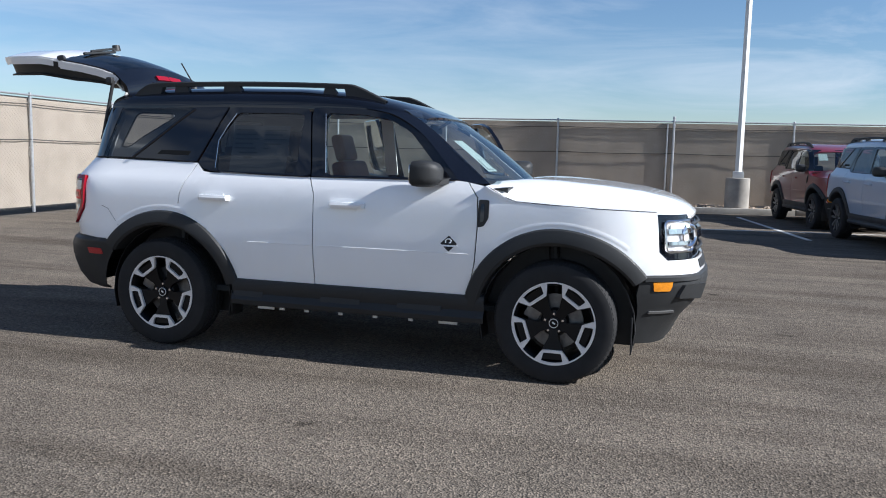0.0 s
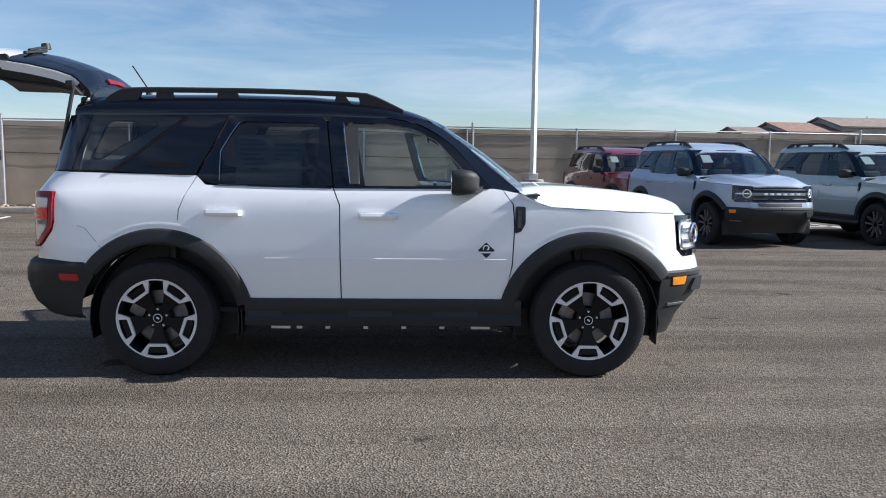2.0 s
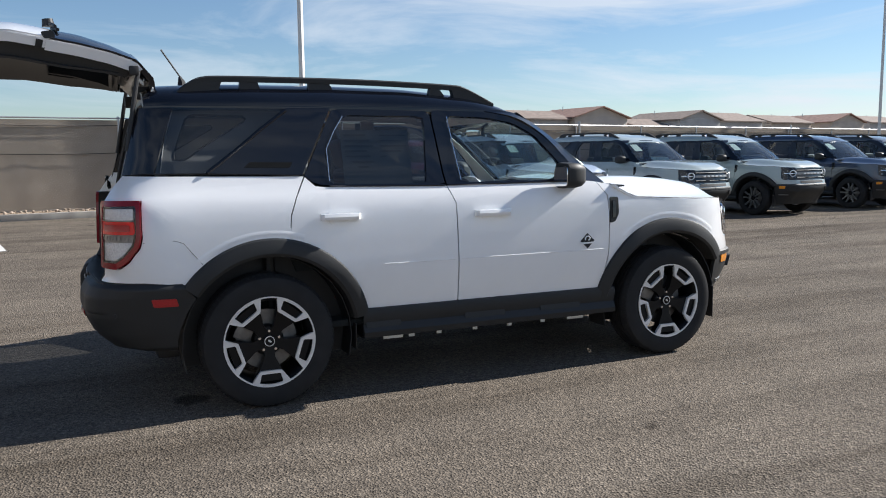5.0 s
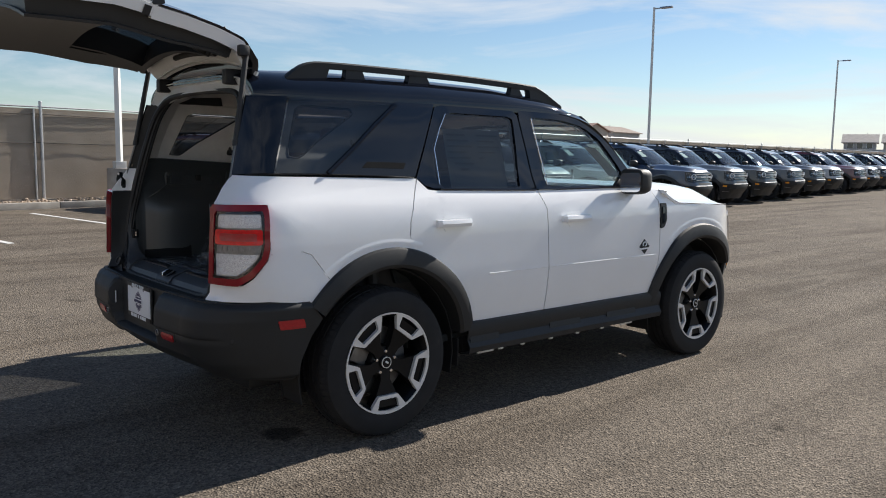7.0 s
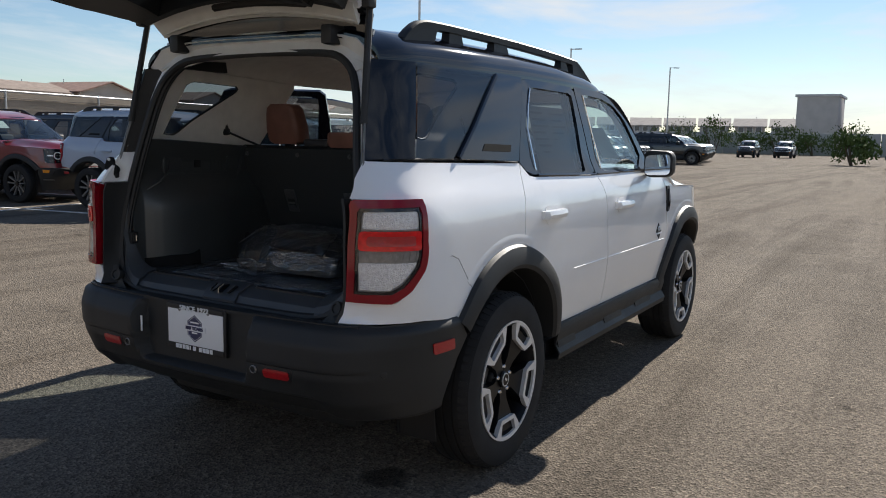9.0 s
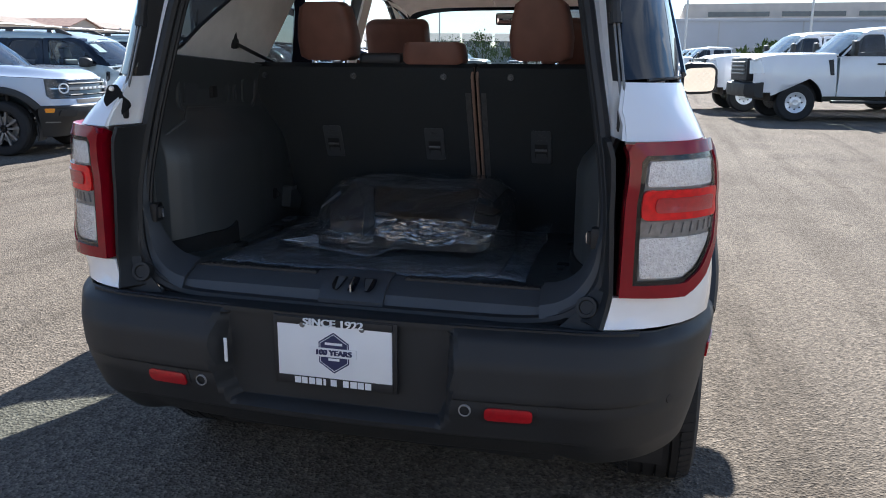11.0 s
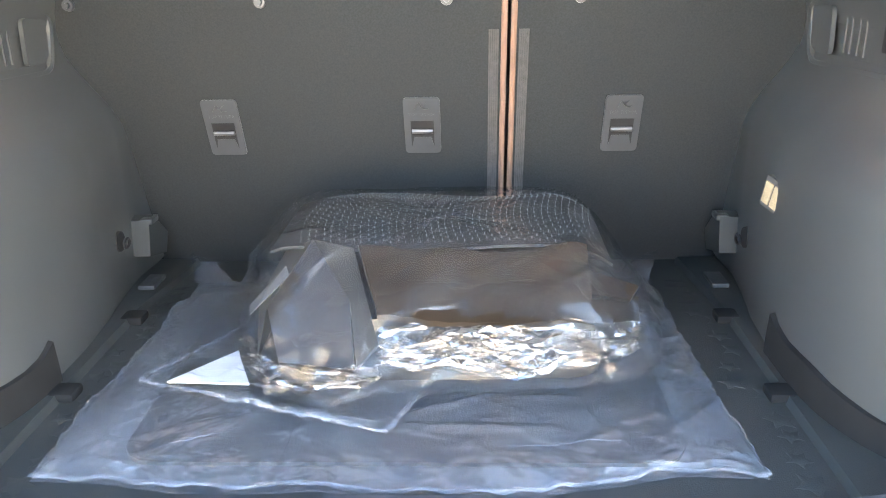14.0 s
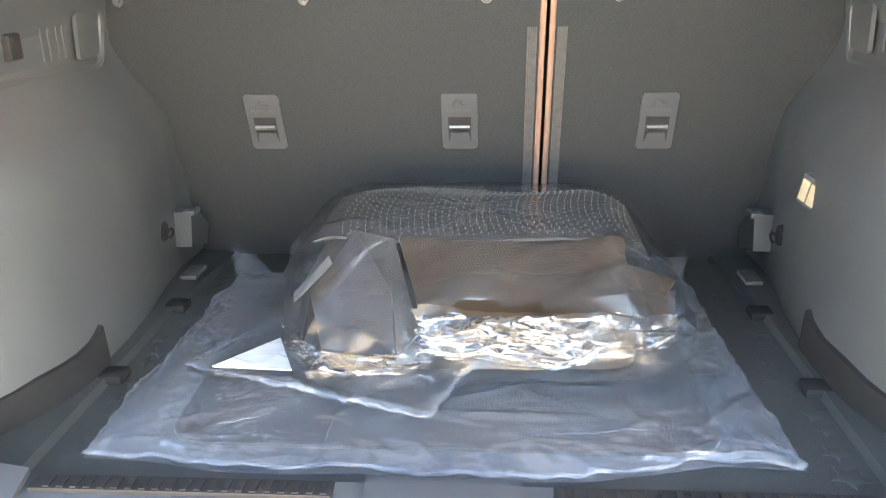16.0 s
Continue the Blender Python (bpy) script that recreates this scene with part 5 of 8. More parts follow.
# ---- fences ----
def fence(name, start, direction, n, top, label, face=1, bay=3.05):
    """Chain link on steel posts with a tan screen laced behind it, n bays of 3.05 m."""
    f = thing(name, label, "fence")
    start, d = Vector(start), Vector(direction).normalized()
    side = Vector((-d.y, d.x, 0)) * face
    for i in range(n + 1):
        p = start + d * bay * i
        end = i % 4 == 0
        part("post", tube([p + Vector((0, 0, 0.05)), p + Vector((0, 0, top + (0.11 if end else 0.02)))], 0.038 if end else 0.030, 10), "galv", f)
        part("post_cap", lathe_at(p + Vector((0, 0, top + (0.11 if end else 0.02))), 0.04 if end else 0.032), "galv", f)
        if end:
            q = p - d * 0.16
            part("brace_post", tube([q + Vector((0, 0, 0.05)), q + Vector((0, 0, top - 0.06))], 0.026, 8), "galv", f)
    for i in range(n):
        a, b = start + d * bay * i, start + d * bay * (i + 1)
        g = []
        for r in range(9):
            z = 0.16 + (top - 0.20) * r / 8
            g.append([a.lerp(b, c / 16) + Vector((0, 0, z)) + side * (0.055 + 0.035 * noise.noise(Vector((i * 3.1 + c * 0.45, r * 0.6, 7.0))) * math.sin(math.pi * r / 8)) for c in range(17)])
        part("screen_panel", sheet(g, 0.003), "screen", f)
        for z, r in ((top, 0.021), (top - 0.17, 0.010), (top - 0.84, 0.011)):
            part("rail" if r > 0.02 else "lacing", tube([a.lerp(b, c / 6) + Vector((0, 0, z - (0.02 * math.sin(math.pi * c / 6) if r < 0.02 else 0))) - side * 0.012 for c in range(7)], r, 6), "galv" if r > 0.02 else "rail_dark", f)
        if i < 26:
            w = bmesh.new()
            step, hgt = 0.085, top - 0.2
            for sgn in (1, -1):
                k = -int(hgt / step)
                while k * step < bay:
                    x0, x1 = k * step, k * step + hgt
                    lo, hi = max(0.0, x0), min(bay, x1)
                    if hi > lo:
                        z0, z1 = 0.12 + (lo - x0), 0.12 + (hi - x0)
                        if sgn < 0:
                            z0, z1 = top - 0.06 - (lo - x0), top - 0.06 - (hi - x0)
                        p, q = a + d * lo - side * 0.004 + Vector((0, 0, z0)), a + d * hi - side * 0.004 + Vector((0, 0, z1))
                        dirv = (q - p).normalized()
                        n1 = dirv.cross(side).normalized() * 0.0022
                        n2 = side * 0.0022
                        va = [w.verts.new(p + x) for x in (n1, n2, -n1)]
                        vb = [w.verts.new(q + x) for x in (n1, n2, -n1)]
                        for j in range(2):
                            w.faces.new((va[j], va[j + 1], vb[j + 1], vb[j]))
                    k += 1
            part("chain_link", w, "wire", f, smooth=0)
    return f


def lathe_at(p, r):
    return moved(lathe([(0, 0.03), (r * 0.7, 0.026), (r, 0.012), (r, -0.02)], 10), Matrix.Translation(p) @ Matrix.Rotation(radians(90), 4, 'X'))


fence("boundary_fence", lot(LEFT + 0.35, FENCE), U, 33, 2.33, "chain-link fence laced with tan privacy screen on steel posts")
fence("side_fence", lot(LEFT, FENCE - 0.02), -V - U * 0.07, 10, 2.28, "sunlit chain-link fence with tan privacy screen on steel posts", -1, 2.61)


# ---- lamp posts ----
def lamp_post(u, v, h, head_turn, base=True, label="tall white lamp post on a round concrete footing"):
    o = thing("lamp_post", label, "street lamp", "lamp posts", at=Matrix.Translation(lot(u, v)))
    part("footing", moved(lathe([(0, 0.90), (0.285, 0.90), (0.30, 0.885), (0.30, -0.05)], 28), Matrix.Rotation(radians(90), 4, 'X')), "concrete", o)
    part("base_cover", box(-0.13, 0.13, -0.13, 0.13, 0.90, 1.07, 0.012), "pole", o)
    part("pole", tube([(0, 0, 1.0), (0, 0, h)], 0.07, 4, rs=[0.088, 0.068]), "pole", o, smooth=0)
    m = Matrix.Rotation(radians(head_turn), 4, 'Z')
    part("arm", moved(box(0.0, 0.4, -0.03, 0.03, h - 0.10, h - 0.04, 0.01), m), "galv", o)
    part("lamp_head", moved(loft([[Vector((x, y, h - 0.07 + z)) for y, z in ((-w, -0.03), (w, -0.03), (w * .8, 0.04), (-w * .8, 0.04))] for x, w in ((0.35, 0.10), (0.5, 0.17), (0.85, 0.17), (0.98, 0.10))]), m), "galv", o)
    return o


lamp_post(7.22, 15.62, 8.6, 200)
lamp_post(35.8, 15.62, 8.9, -90 + LOT)
lamp_post(69.0, 15.62, 9.5, -90 + LOT)
lamp_post(89.0, 9.4, 9.5, -60)

# ---- the white car ----
main_car = build_suv("white sport utility vehicle with black roof and cladding, tailgate open", "", "hero", WHITE, True)


# ---- tail of the vehicle ----
GATE = [(-0.500, 1.742, 0.50), (-0.590, 1.745, 0.53), (-0.690, 1.675, 0.555), (-0.742, 1.56, 0.572), (-0.790, 1.41, 0.592), (-0.822, 1.28, 0.612), (-0.842, 1.205, 0.632), (-0.864, 1.11, 0.650), (-0.880, 0.95, 0.645), (-0.895, 0.82, 0.62), (-0.902, 0.745, 0.58)]


def gate_point(i, u, inset=0.0, scale=1.0):
    a = min(int(i), len(GATE) - 2)
    t = i - a
    x, z, w = (GATE[a][k] * (1 - t) + GATE[a + 1][k] * t for k in range(3))
    dx, dz = GATE[a + 1][0] - GATE[a][0], GATE[a + 1][1] - GATE[a][1]
    inset = inset(i) if callable(inset) else inset
    n = Vector((dz, 0, -dx)).normalized()                       # outwards, to the rear
    if n.z < n.x:
        n = -n
    return Vector((x - 0.045 * min(1.0, max(0.0, i - 1.0) / 3.0) + (0.060 + 0.050 * min(1.0, max(0.0, i - 1.0) / 3.0)) * u * u, w * scale * u, z)) - n * inset


def gate_sheet(i0, i1, u0, u1, inset=0.0, thick=0.03, n=14, m=12, scale=1.0):
    u0, u1 = min(u0, u1), max(u0, u1)
    return sheet([[gate_point(i0 + (i1 - i0) * a / n, u0 + (u1 - u0) * b / m, inset, scale) for b in range(m + 1)] for a in range(n + 1)], thick, None)


def tailgate(root, color, opened):
    g = part("tailgate", gate_sheet(5.0, 10.0, -1, 1, 0.0, 0.014, 20, 16), "paint", root, "white tailgate, raised open" if opened else "", color=color)
    for u0, u1 in ((-1, -0.90), (0.90, 1)):
        part("gate_side", gate_sheet(1.6, 5.2, u0, u1, 0.012, 0.055, 12, 3), "paint", g, "white painted gate edge", color=color)
        part("glass_border", gate_sheet(1.8, 5.0, u0 * 0.99 if u0 < -0.9 else 0.80, -0.80 if u0 < -0.9 else u1 * 0.99, 0.0, 0.008, 12, 4), "black_gloss", g)
    part("rear_glass", gate_sheet(1.8, 5.0, -0.84, 0.84, 0.002, 0.004, 12, 12), "tint", g, "dark tinted rear glass")
    part("spoiler", gate_sheet(0.0, 2.1, -1, 1, 0.0, 0.03, 8, 16), "black_gloss", g, "gloss black spoiler")
    part("stop_lamp", gate_sheet(1.15, 1.45, -0.28, 0.28, -0.012, 0.02, 2, 8), "red", g, "red high stop lamp")
    # inner trim: one shallow tray with a well round the glass
    part("inner_trim", gate_sheet(5.25, 9.3, -0.93, 0.93, 0.135, 0.012, 18, 14), "gate_trim", g, "dark plastic inner trim")
    part("inner_trim", gate_sheet(2.2, 2.45, -0.90, 0.90, 0.105, 0.012, 4, 12), "gate_trim", g)
    part("well_wall", gate_sheet(5.15, 5.30, -0.74, 0.74, 0.015, 0.125, 2, 12), "gate_trim", g)
    part("well_wall", gate_sheet(2.35, 2.50, -0.74, 0.74, 0.015, 0.125, 2, 12), "gate_trim", g)
    part("trim_lip", gate_sheet(9.2, 9.3, -0.90, 0.90, 0.02, 0.12, 2, 12), "gate_trim", g)
    for s_ in (-1, 1):
        part("inner_trim", gate_sheet(2.4, 5.3, s_ * 0.70, s_ * 0.93, lambda i: 0.100 + 0.035 * min(1.0, (i - 2.2) / 2.0), 0.012, 14, 4), "gate_trim", g)
        part("well_wall", gate_sheet(2.4, 5.3, s_ * 0.70, s_ * 0.73, 0.015, 0.125, 14, 2), "gate_trim", g)
        part("trim_flank", gate_sheet(2.2, 9.3, s_ * 0.90, s_ * 0.935, lambda i: 0.02 + 0.03 * min(1.0, (i - 2.0) / 2.0), 0.085, 26, 2), "gate_trim", g)
        part("inner_frame", gate_sheet(5.2, 10.0, s_ * 0.93, s_ * 1.0, 0.012, 0.045, 18, 3), "paint", g, color=color)
        part("bump_stop_pad", gate_sheet(5.35, 5.75, s_ * 0.955, s_ * 1.004, 0.020, 0.04, 3, 3), "rubber", g)
    part("gate_header", gate_sheet(0.7, 2.25, -0.95, 0.95, 0.055, 0.015, 8, 14), "white_metal", g, "bare pale inner panel by the hinges")
    part("wiring_sleeve", tube([gate_point(1.5, u, 0.075) for u in (-0.55, -0.35, -0.1, 0.1, 0.3)], 0.014, 6), "rubber", g)
    part("pull_cup", gate_sheet(8.9, 9.35, 0.25, 0.45, 0.15, 0.012, 3, 4), "rubber", g)
    part("gate_latch", gate_sheet(9.3, 9.8, -0.10, 0.10, 0.13, 0.03, 3, 4), "rubber", g)
    c = gate_point(5.15, 0.0, -0.03)
    part("wiper_pivot", moved(lathe([(0, 0.045), (0.028, 0.04), (0.034, 0.0), (0, 0.0)], 16), Matrix.Translation(c) @ Matrix.Rotation(radians(90), 4, 'Z')), "plastic", g)
    part("rear_wiper", join(tube([gate_point(5.15, 0.0, -0.045), gate_point(4.9, -0.25, -0.03), gate_point(4.8, -0.55, -0.022)], 0.009, 6), tube([gate_point(4.95, -0.06, -0.018), gate_point(4.72, -0.70, -0.016)], 0.010, 6)), "plastic", g, "black rear wiper")
    if opened:
        hinge = Vector((-0.50, 0, 1.735))
        g.matrix_local = Matrix.Translation(hinge) @ Matrix.Rotation(radians(84.4), 4, 'Y') @ Matrix.Translation(-hinge)
    return g


GASKET = [(-0.748, 0.0, 0.700), (-0.747, -0.25, 0.701), (-0.745, -0.45, 0.706), (-0.735, -0.55, 0.735), (-0.715, -0.608, 0.81), (-0.700, -0.617, 0.95), (-0.675, -0.600, 1.10), (-0.635, -0.563, 1.30), (-0.585, -0.520, 1.50), (-0.552, -0.455, 1.60), (-0.537, -0.33, 1.642), (-0.53, 0.0, 1.655)]


def gasket_at(z):
    zs = [p[2] for p in GASKET[2:]]
    return Vector((float(np.interp(z, zs, [p[0] for p in GASKET[2:]])), float(np.interp(z, zs, [p[1] for p in GASKET[2:]])), z))


def ease(a, b, x):
    t = max(0.0, min(1.0, (x - a) / (b - a)))
    return t * t * (3 - 2 * t)


def bumper_at(s, z):
    """Bumper face: corner blocks that stand out, a step above the reflectors and the recess for the plate."""
    off = 0.010 + 0.008 * ease(0.560, 0.572, z) * ease(-0.72, -0.80, s)
    off -= 0.022 * ease(0.684, 0.714, z)                                     # sloped shelf along the top
    off -= 0.016 * ease(0.470, 0.455, z) * ease(-0.85, -0.95, s) + 0.03 * ease(0.385, 0.350, z)
    edge = -1.188 - 0.45 * max(0.0, 0.535 - z) - 0.9 * max(0.0, z - 0.690)   # slanting ends of the recess
    inside = ease(edge, edge - 0.026, s) * ease(0.478, 0.492, z)
    e = 1e-3
    n = (P(s + e, z) - P(s - e, z)).cross(P(s, z + e) - P(s, z - e)).normalized()
    p = P(s, z) + n * off
    return p.lerp(Vector((-0.846, p.y, p.z)), inside)


def bumper_patch(s0, s1, z0, z1, lift, thick):
    """A rounded pad that follows the bumper's face."""
    rows = []
    for j in range(7):
        v = j / 6
        inset = 0.008 * (1 - math.sin(math.pi * min(1, max(0, v))) ** 0.35)
        rows.append([bumper_at(s0 - inset * (1 if s0 < s1 else -1) * -1 + (s1 - s0 - 2 * inset * (1 if s1 > s0 else -1)) * i / 10, z0 + (z1 - z0) * v) + Vector((-lift, 0, 0)) for i in range(11)])
    return sheet(rows, thick)


def rear_bumper(root):
    top, low = 0.716, 0.36
    for fl in (lambda b: b, flip_y):
        rows = []
        for i in range(61):
            z = low - 0.012 + (top - low + 0.012) * i / 60
            s0 = float(np.interp(z, [0.345, 0.40, 0.47, 0.55, 0.63, top], [-0.468, -0.468, -0.455, -0.424, -0.372, -0.445]))
            rows.append([bumper_at(s0 + (S_REAR - s0) * j / 110, z) for j in range(111)])
        part("rear_bumper", fl(sheet(rows, 0.008)), "plastic", root, "black grained plastic bumper", smooth=28)
        part("reflector_pocket", fl(bumper_patch(-0.998, -1.127, 0.513, 0.559, 0.0035, 0.006)), "rubber", root)
        part("rear_reflector", fl(bumper_patch(-1.009, -1.116, 0.523, 0.549, 0.006, 0.008)), "reflector", root, "red rear reflector")
        c = bumper_at(-1.160, 0.540)
        part("parking_sensor", fl(moved(lathe([(0, 0.004), (0.010, 0.003), (0.013, 0.0), (0.013, -0.02)], 14), Matrix.Translation(c + Vector((-0.003, 0, 0))) @ Matrix.Rotation(radians(90), 4, 'Z'))), "rubber", root)
        part("sensor_ring", fl(moved(lathe([(0.011, 0.003), (0.0125, 0.004), (0.0145, 0.002), (0.0145, -0.02)], 18), Matrix.Translation(c + Vector((-0.009, 0, 0))) @ Matrix.Rotation(radians(90), 4, 'Z'))), "lamp_grey", root)
        c = P(-0.70, 0.555)
        part("parking_sensor", fl(moved(lathe([(0, 0.004), (0.010, 0.003), (0.012, 0.0), (0.012, -0.02)], 14), Matrix.Translation(c + Vector((-0.010, -0.014, 0))) @ Matrix.Rotation(radians(140), 4, 'Z'))), "rubber", root)
        # the ledge between bumper and sill
        ys = [-0.70 + 0.70 * i / 12 for i in range(13)]
        rows = []
        for k in range(5):
            row = []
            for y in ys:
                s = -0.9527 - max(0.0, (0.5376 + y)) if y > -0.5376 else -0.45 - 0.32 * math.acos(max(-1, min(1, 1 - (max(0.0, 1 - (-y / 0.866)) / 0.36) ** 0.9)))
                o = P(s, 0.712)
                xin = float(gasket_at(0.72).x) if abs(y) < 0.62 else -0.70
                row.append(Vector((o.x + (xin - o.x) * k / 4 - (0.012 if k == 0 else 0), y, 0.716 + (0.002, 0.0, -0.012, -0.012, -0.014)[k])))
            rows.append(row)
        part("bumper_ledge", fl(sheet(rows, 0.012, (0, 0, -1))), "plastic", root)
    part("tow_cover", bumper_patch(-1.080, -1.135, 0.580, 0.630, 0.0022, 0.006), "plastic", root)
    part("hitch_label", box(-0.893, -0.889, 0.268, 0.276, 0.585, 0.645, 0.001), "white_plain", root, "small white label")
    # dealer plate in its frame
    fr = part("licence_plate", box(-0.872, -0.862, -0.160, 0.152, 0.538, 0.712, 0.003), "rubber", root, "white dealer plate in a black frame")
    part("plate", box(-0.8755, -0.870, -0.148, 0.140, 0.562, 0.698, 0.002), "white_plain", fr)

    def write(name, body, size, y, z, material, bold=1.0, x=-0.8774):
        b = text_bm(body, size, 0.0006)
        m = Matrix.Translation((x, y, z)) @ Matrix(((0, 0, -1, 0), (-1, 0, 0, 0), (0, 1, 0, 0), (0, 0, 0, 1))) @ Matrix.Diagonal((bold, 1, 1, 1))
        return part(name, join(*[moved(b.copy(), Matrix.Translation((-0.0003 * k, 0.0006 * (k - 2), 0)) @ m) for k in range(5)]), material, fr, smooth=0)
    part("frame_rail", box(-0.8765, -0.868, -0.150, 0.142, 0.692, 0.710, 0.002), "rubber", fr)
    part("frame_rail", box(-0.8765, -0.868, -0.150, 0.142, 0.541, 0.563, 0.002), "rubber", fr)
    write("lettering", "SINCE 1922", 0.025, -0.004, 0.7005, "white_plain", 1.22)
    write("lettering", "100 YEARS", 0.0185, -0.004, 0.6285, "navy", 1.08, -0.8788)
    for i, w in enumerate((0.016, 0.014, 0.015, 0.014, 0.006, 0.015)):
        part("letter_bar", box(-0.8775, -0.876, 0.098 - i * 0.0185 - w, 0.098 - i * 0.0185, 0.5445, 0.5605), "white_plain", fr)
    for i, w in enumerate((0.014, 0.016, 0.015, 0.015)):
        part("letter_bar", box(-0.8775, -0.876, -0.026 - i * 0.0185 - w, -0.026 - i * 0.0185, 0.5445, 0.5605), "white_plain", fr)
    part("emblem", loft([[Vector((-0.8756 - o, -0.004 + 0.044 * math.sin(radians(60 * k)), 0.628 + 0.051 * math.cos(radians(60 * k)))) for k in range(6)] for o in (0.0, 0.0007)]), "navy", fr)
    part("emblem_rim", frame_ring(*[[(-0.004 + r * math.sin(radians(60 * k)), 0.628 + r * 1.16 * math.cos(radians(60 * k))) for k in range(6)] for r in (0.0405, 0.039)], lambda q, z: Vector((-0.8765, q, z)), 0.0006, 0.0004), "white_plain", fr)
    part("ribbon", box(-0.8782, -0.8764, -0.062, 0.054, 0.6175, 0.6395), "white_plain", fr)
    for z, w in ((0.6475, 0.022), (0.6085, 0.014)):
        part("letter_bar", box(-0.8769, -0.8764, -0.004 - w, -0.004 + w, z, z + 0.006), "white_plain", fr)
    for y in (-0.075, 0.075):
        part("plate_screw", moved(lathe([(0, 0.003), (0.006, 0.002), (0.007, 0)], 12), Matrix.Translation((-0.876, y, 0.692)) @ Matrix.Rotation(radians(90), 4, 'Z')), "steel", fr)


def aperture(root, color):
    """The frame round the open tailgate, its rubber seal, the struts and the load sill."""
    loop = smooth_path(GASKET, 5)
    ring = loop + [Vector((p.x, -p.y, p.z)) for p in loop[-2:0:-1]]
    part("tailgate_seal", tube(ring, 0.015, 8, True), "rubber", root, "black rubber seal round the opening")
    for k, r in ((0.8, 0.011), (1.3, 0.008)):
        part("tailgate_seal", tube([p + Vector((0.020 * k, -(0.004 + 0.010 * k) * max(-1.0, min(1.0, p.y / 0.4)), 0.010 * k * max(0.0, min(1.0, (0.80 - p.z) / 0.08)))) for p in ring], r, 8, True), "rubber", root)
    for fl in (lambda b: b, flip_y):
        zs = [0.718, 0.76, 0.80, 0.86, 0.92, 0.98, 1.04, 1.10, 1.136]
        lo = []
        for z in zs:
            o, q = P(-0.890, z) + Vector((0.004, 0, 0)), gasket_at(max(z, 0.72))
            lo.append([o, o.lerp(q, 0.25) + Vector((0.018, 0, 0)), o.lerp(q, 0.6) + Vector((0.022, 0, 0)), q])
        part("frame_trim", fl(sheet(lo, 0.01)), "plastic", root, "black plastic frame trim")
        corner = [[Vector((-0.762, -0.52, 0.703)), Vector((-0.748, -0.58, 0.760)), Vector((-0.735, -0.60, 0.79))], [Vector((-0.772, -0.60, 0.704)), Vector((-0.766, -0.62, 0.750)), Vector((-0.758, -0.632, 0.79))], [Vector((-0.78, -0.655, 0.706)), Vector((-0.775, -0.66, 0.750)), Vector((-0.772, -0.655, 0.79))]]
        part("corner_trim", fl(sheet(corner, 0.008)), "plastic", root)
        part("corner_cap", fl(moved(lathe([(0, 0.001), (0.017, 0.002), (0.019, 0.008), (0.027, 0.008), (0.029, 0.0), (0.029, -0.02)], 24), Matrix.Translation((-0.765, -0.580, 0.757)) @ Matrix.Rotation(radians(80), 4, 'Z') @ Matrix.Rotation(radians(18), 4, 'X') @ Matrix.Scale(0.9, 4))), "plastic", root, "round black trim cap")
        hi = []
        for z in (1.136, 1.17, 1.20, 1.23, 1.258, 1.32, 1.40, 1.48, 1.55, 1.605):
            s = float(np.interp(z, [1.136, 1.20, 1.258, 1.606], [-0.865, -0.844, -0.80, -0.755]))
            o, q = P(s, z) + Vector((0.006, 0, 0)), gasket_at(z)
            hi.append([o, o.lerp(q, 0.2) + Vector((0.030, 0, 0)), o.lerp(q, 0.38) + Vector((0.040, 0, 0)), o.lerp(q, 0.7) + Vector((0.038, 0, 0)), q])
        cut = 2
        part("body_frame", fl(sheet([r[cut:] for r in hi], 0.01)), "paint", root, "white painted body frame", color=color)
        part("body_frame", fl(sheet([r[:cut + 1] for r in hi[:5]], 0.01)), "paint", root, "white painted body frame", color=color)
        part("frame_border", fl(sheet([r[:cut + 1] for r in hi[4:]], 0.01)), "rubber", root)
        # top corner and header
        tops = []
        for k in range(9):
            y = -0.60 * (1 - k / 8)
            ze = 1.614 + (1.714 - 1.614) * max(0.0, 1 - (abs(y) / 0.600) ** 5.6) ** 0.52 if abs(y) < 0.600 else 1.614
            a = Vector((-0.556, y * 0.97, ze))
            ys_ = [-p[1] for p in GASKET[7:]]
            gz = float(np.interp(-y, ys_[::-1], [p[2] for p in GASKET[7:]][::-1]))
            gx = float(np.interp(-y, ys_[::-1], [p[0] for p in GASKET[7:]][::-1]))
            b = Vector((gx, y, gz)) if -y < 0.52 else gasket_at(1.56)
            tops.append([a, a.lerp(b, 0.5) + Vector((0.03, 0, 0)), b])
        part("header_frame", fl(sheet(tops, 0.01)), "white_metal", root)
        part("header_flange", fl(sheet([[Vector((x, -0.54 * k / 8, z - 0.05 * (k / 8) ** 3)) for k in range(9)] for x, z in ((-0.548, 1.652), (-0.530, 1.715), (-0.505, 1.768))], 0.008)), "white_metal", root)
        part("gate_hinge", fl(box(-0.60, -0.50, -0.42, -0.37, 1.665, 1.735, 0.012)), "rubber", root)
        part("gas_strut", fl(join(tube([(-0.575, -0.572, 1.80), (-0.648, -0.604, 1.40)], 0.0125, 10), tube([(-0.646, -0.603, 1.41), (-0.650, -0.605, 1.385)], 0.015, 10))), "rubber", root, "black gas strut")
        part("strut_rod", fl(join(tube([(-0.648, -0.600, 1.40), (-0.706, -0.634, 1.18)], 0.0032, 8), tube([(-0.648, -0.609, 1.40), (-0.706, -0.643, 1.18)], 0.0032, 8))), "steel", root, "twin steel strut rods")
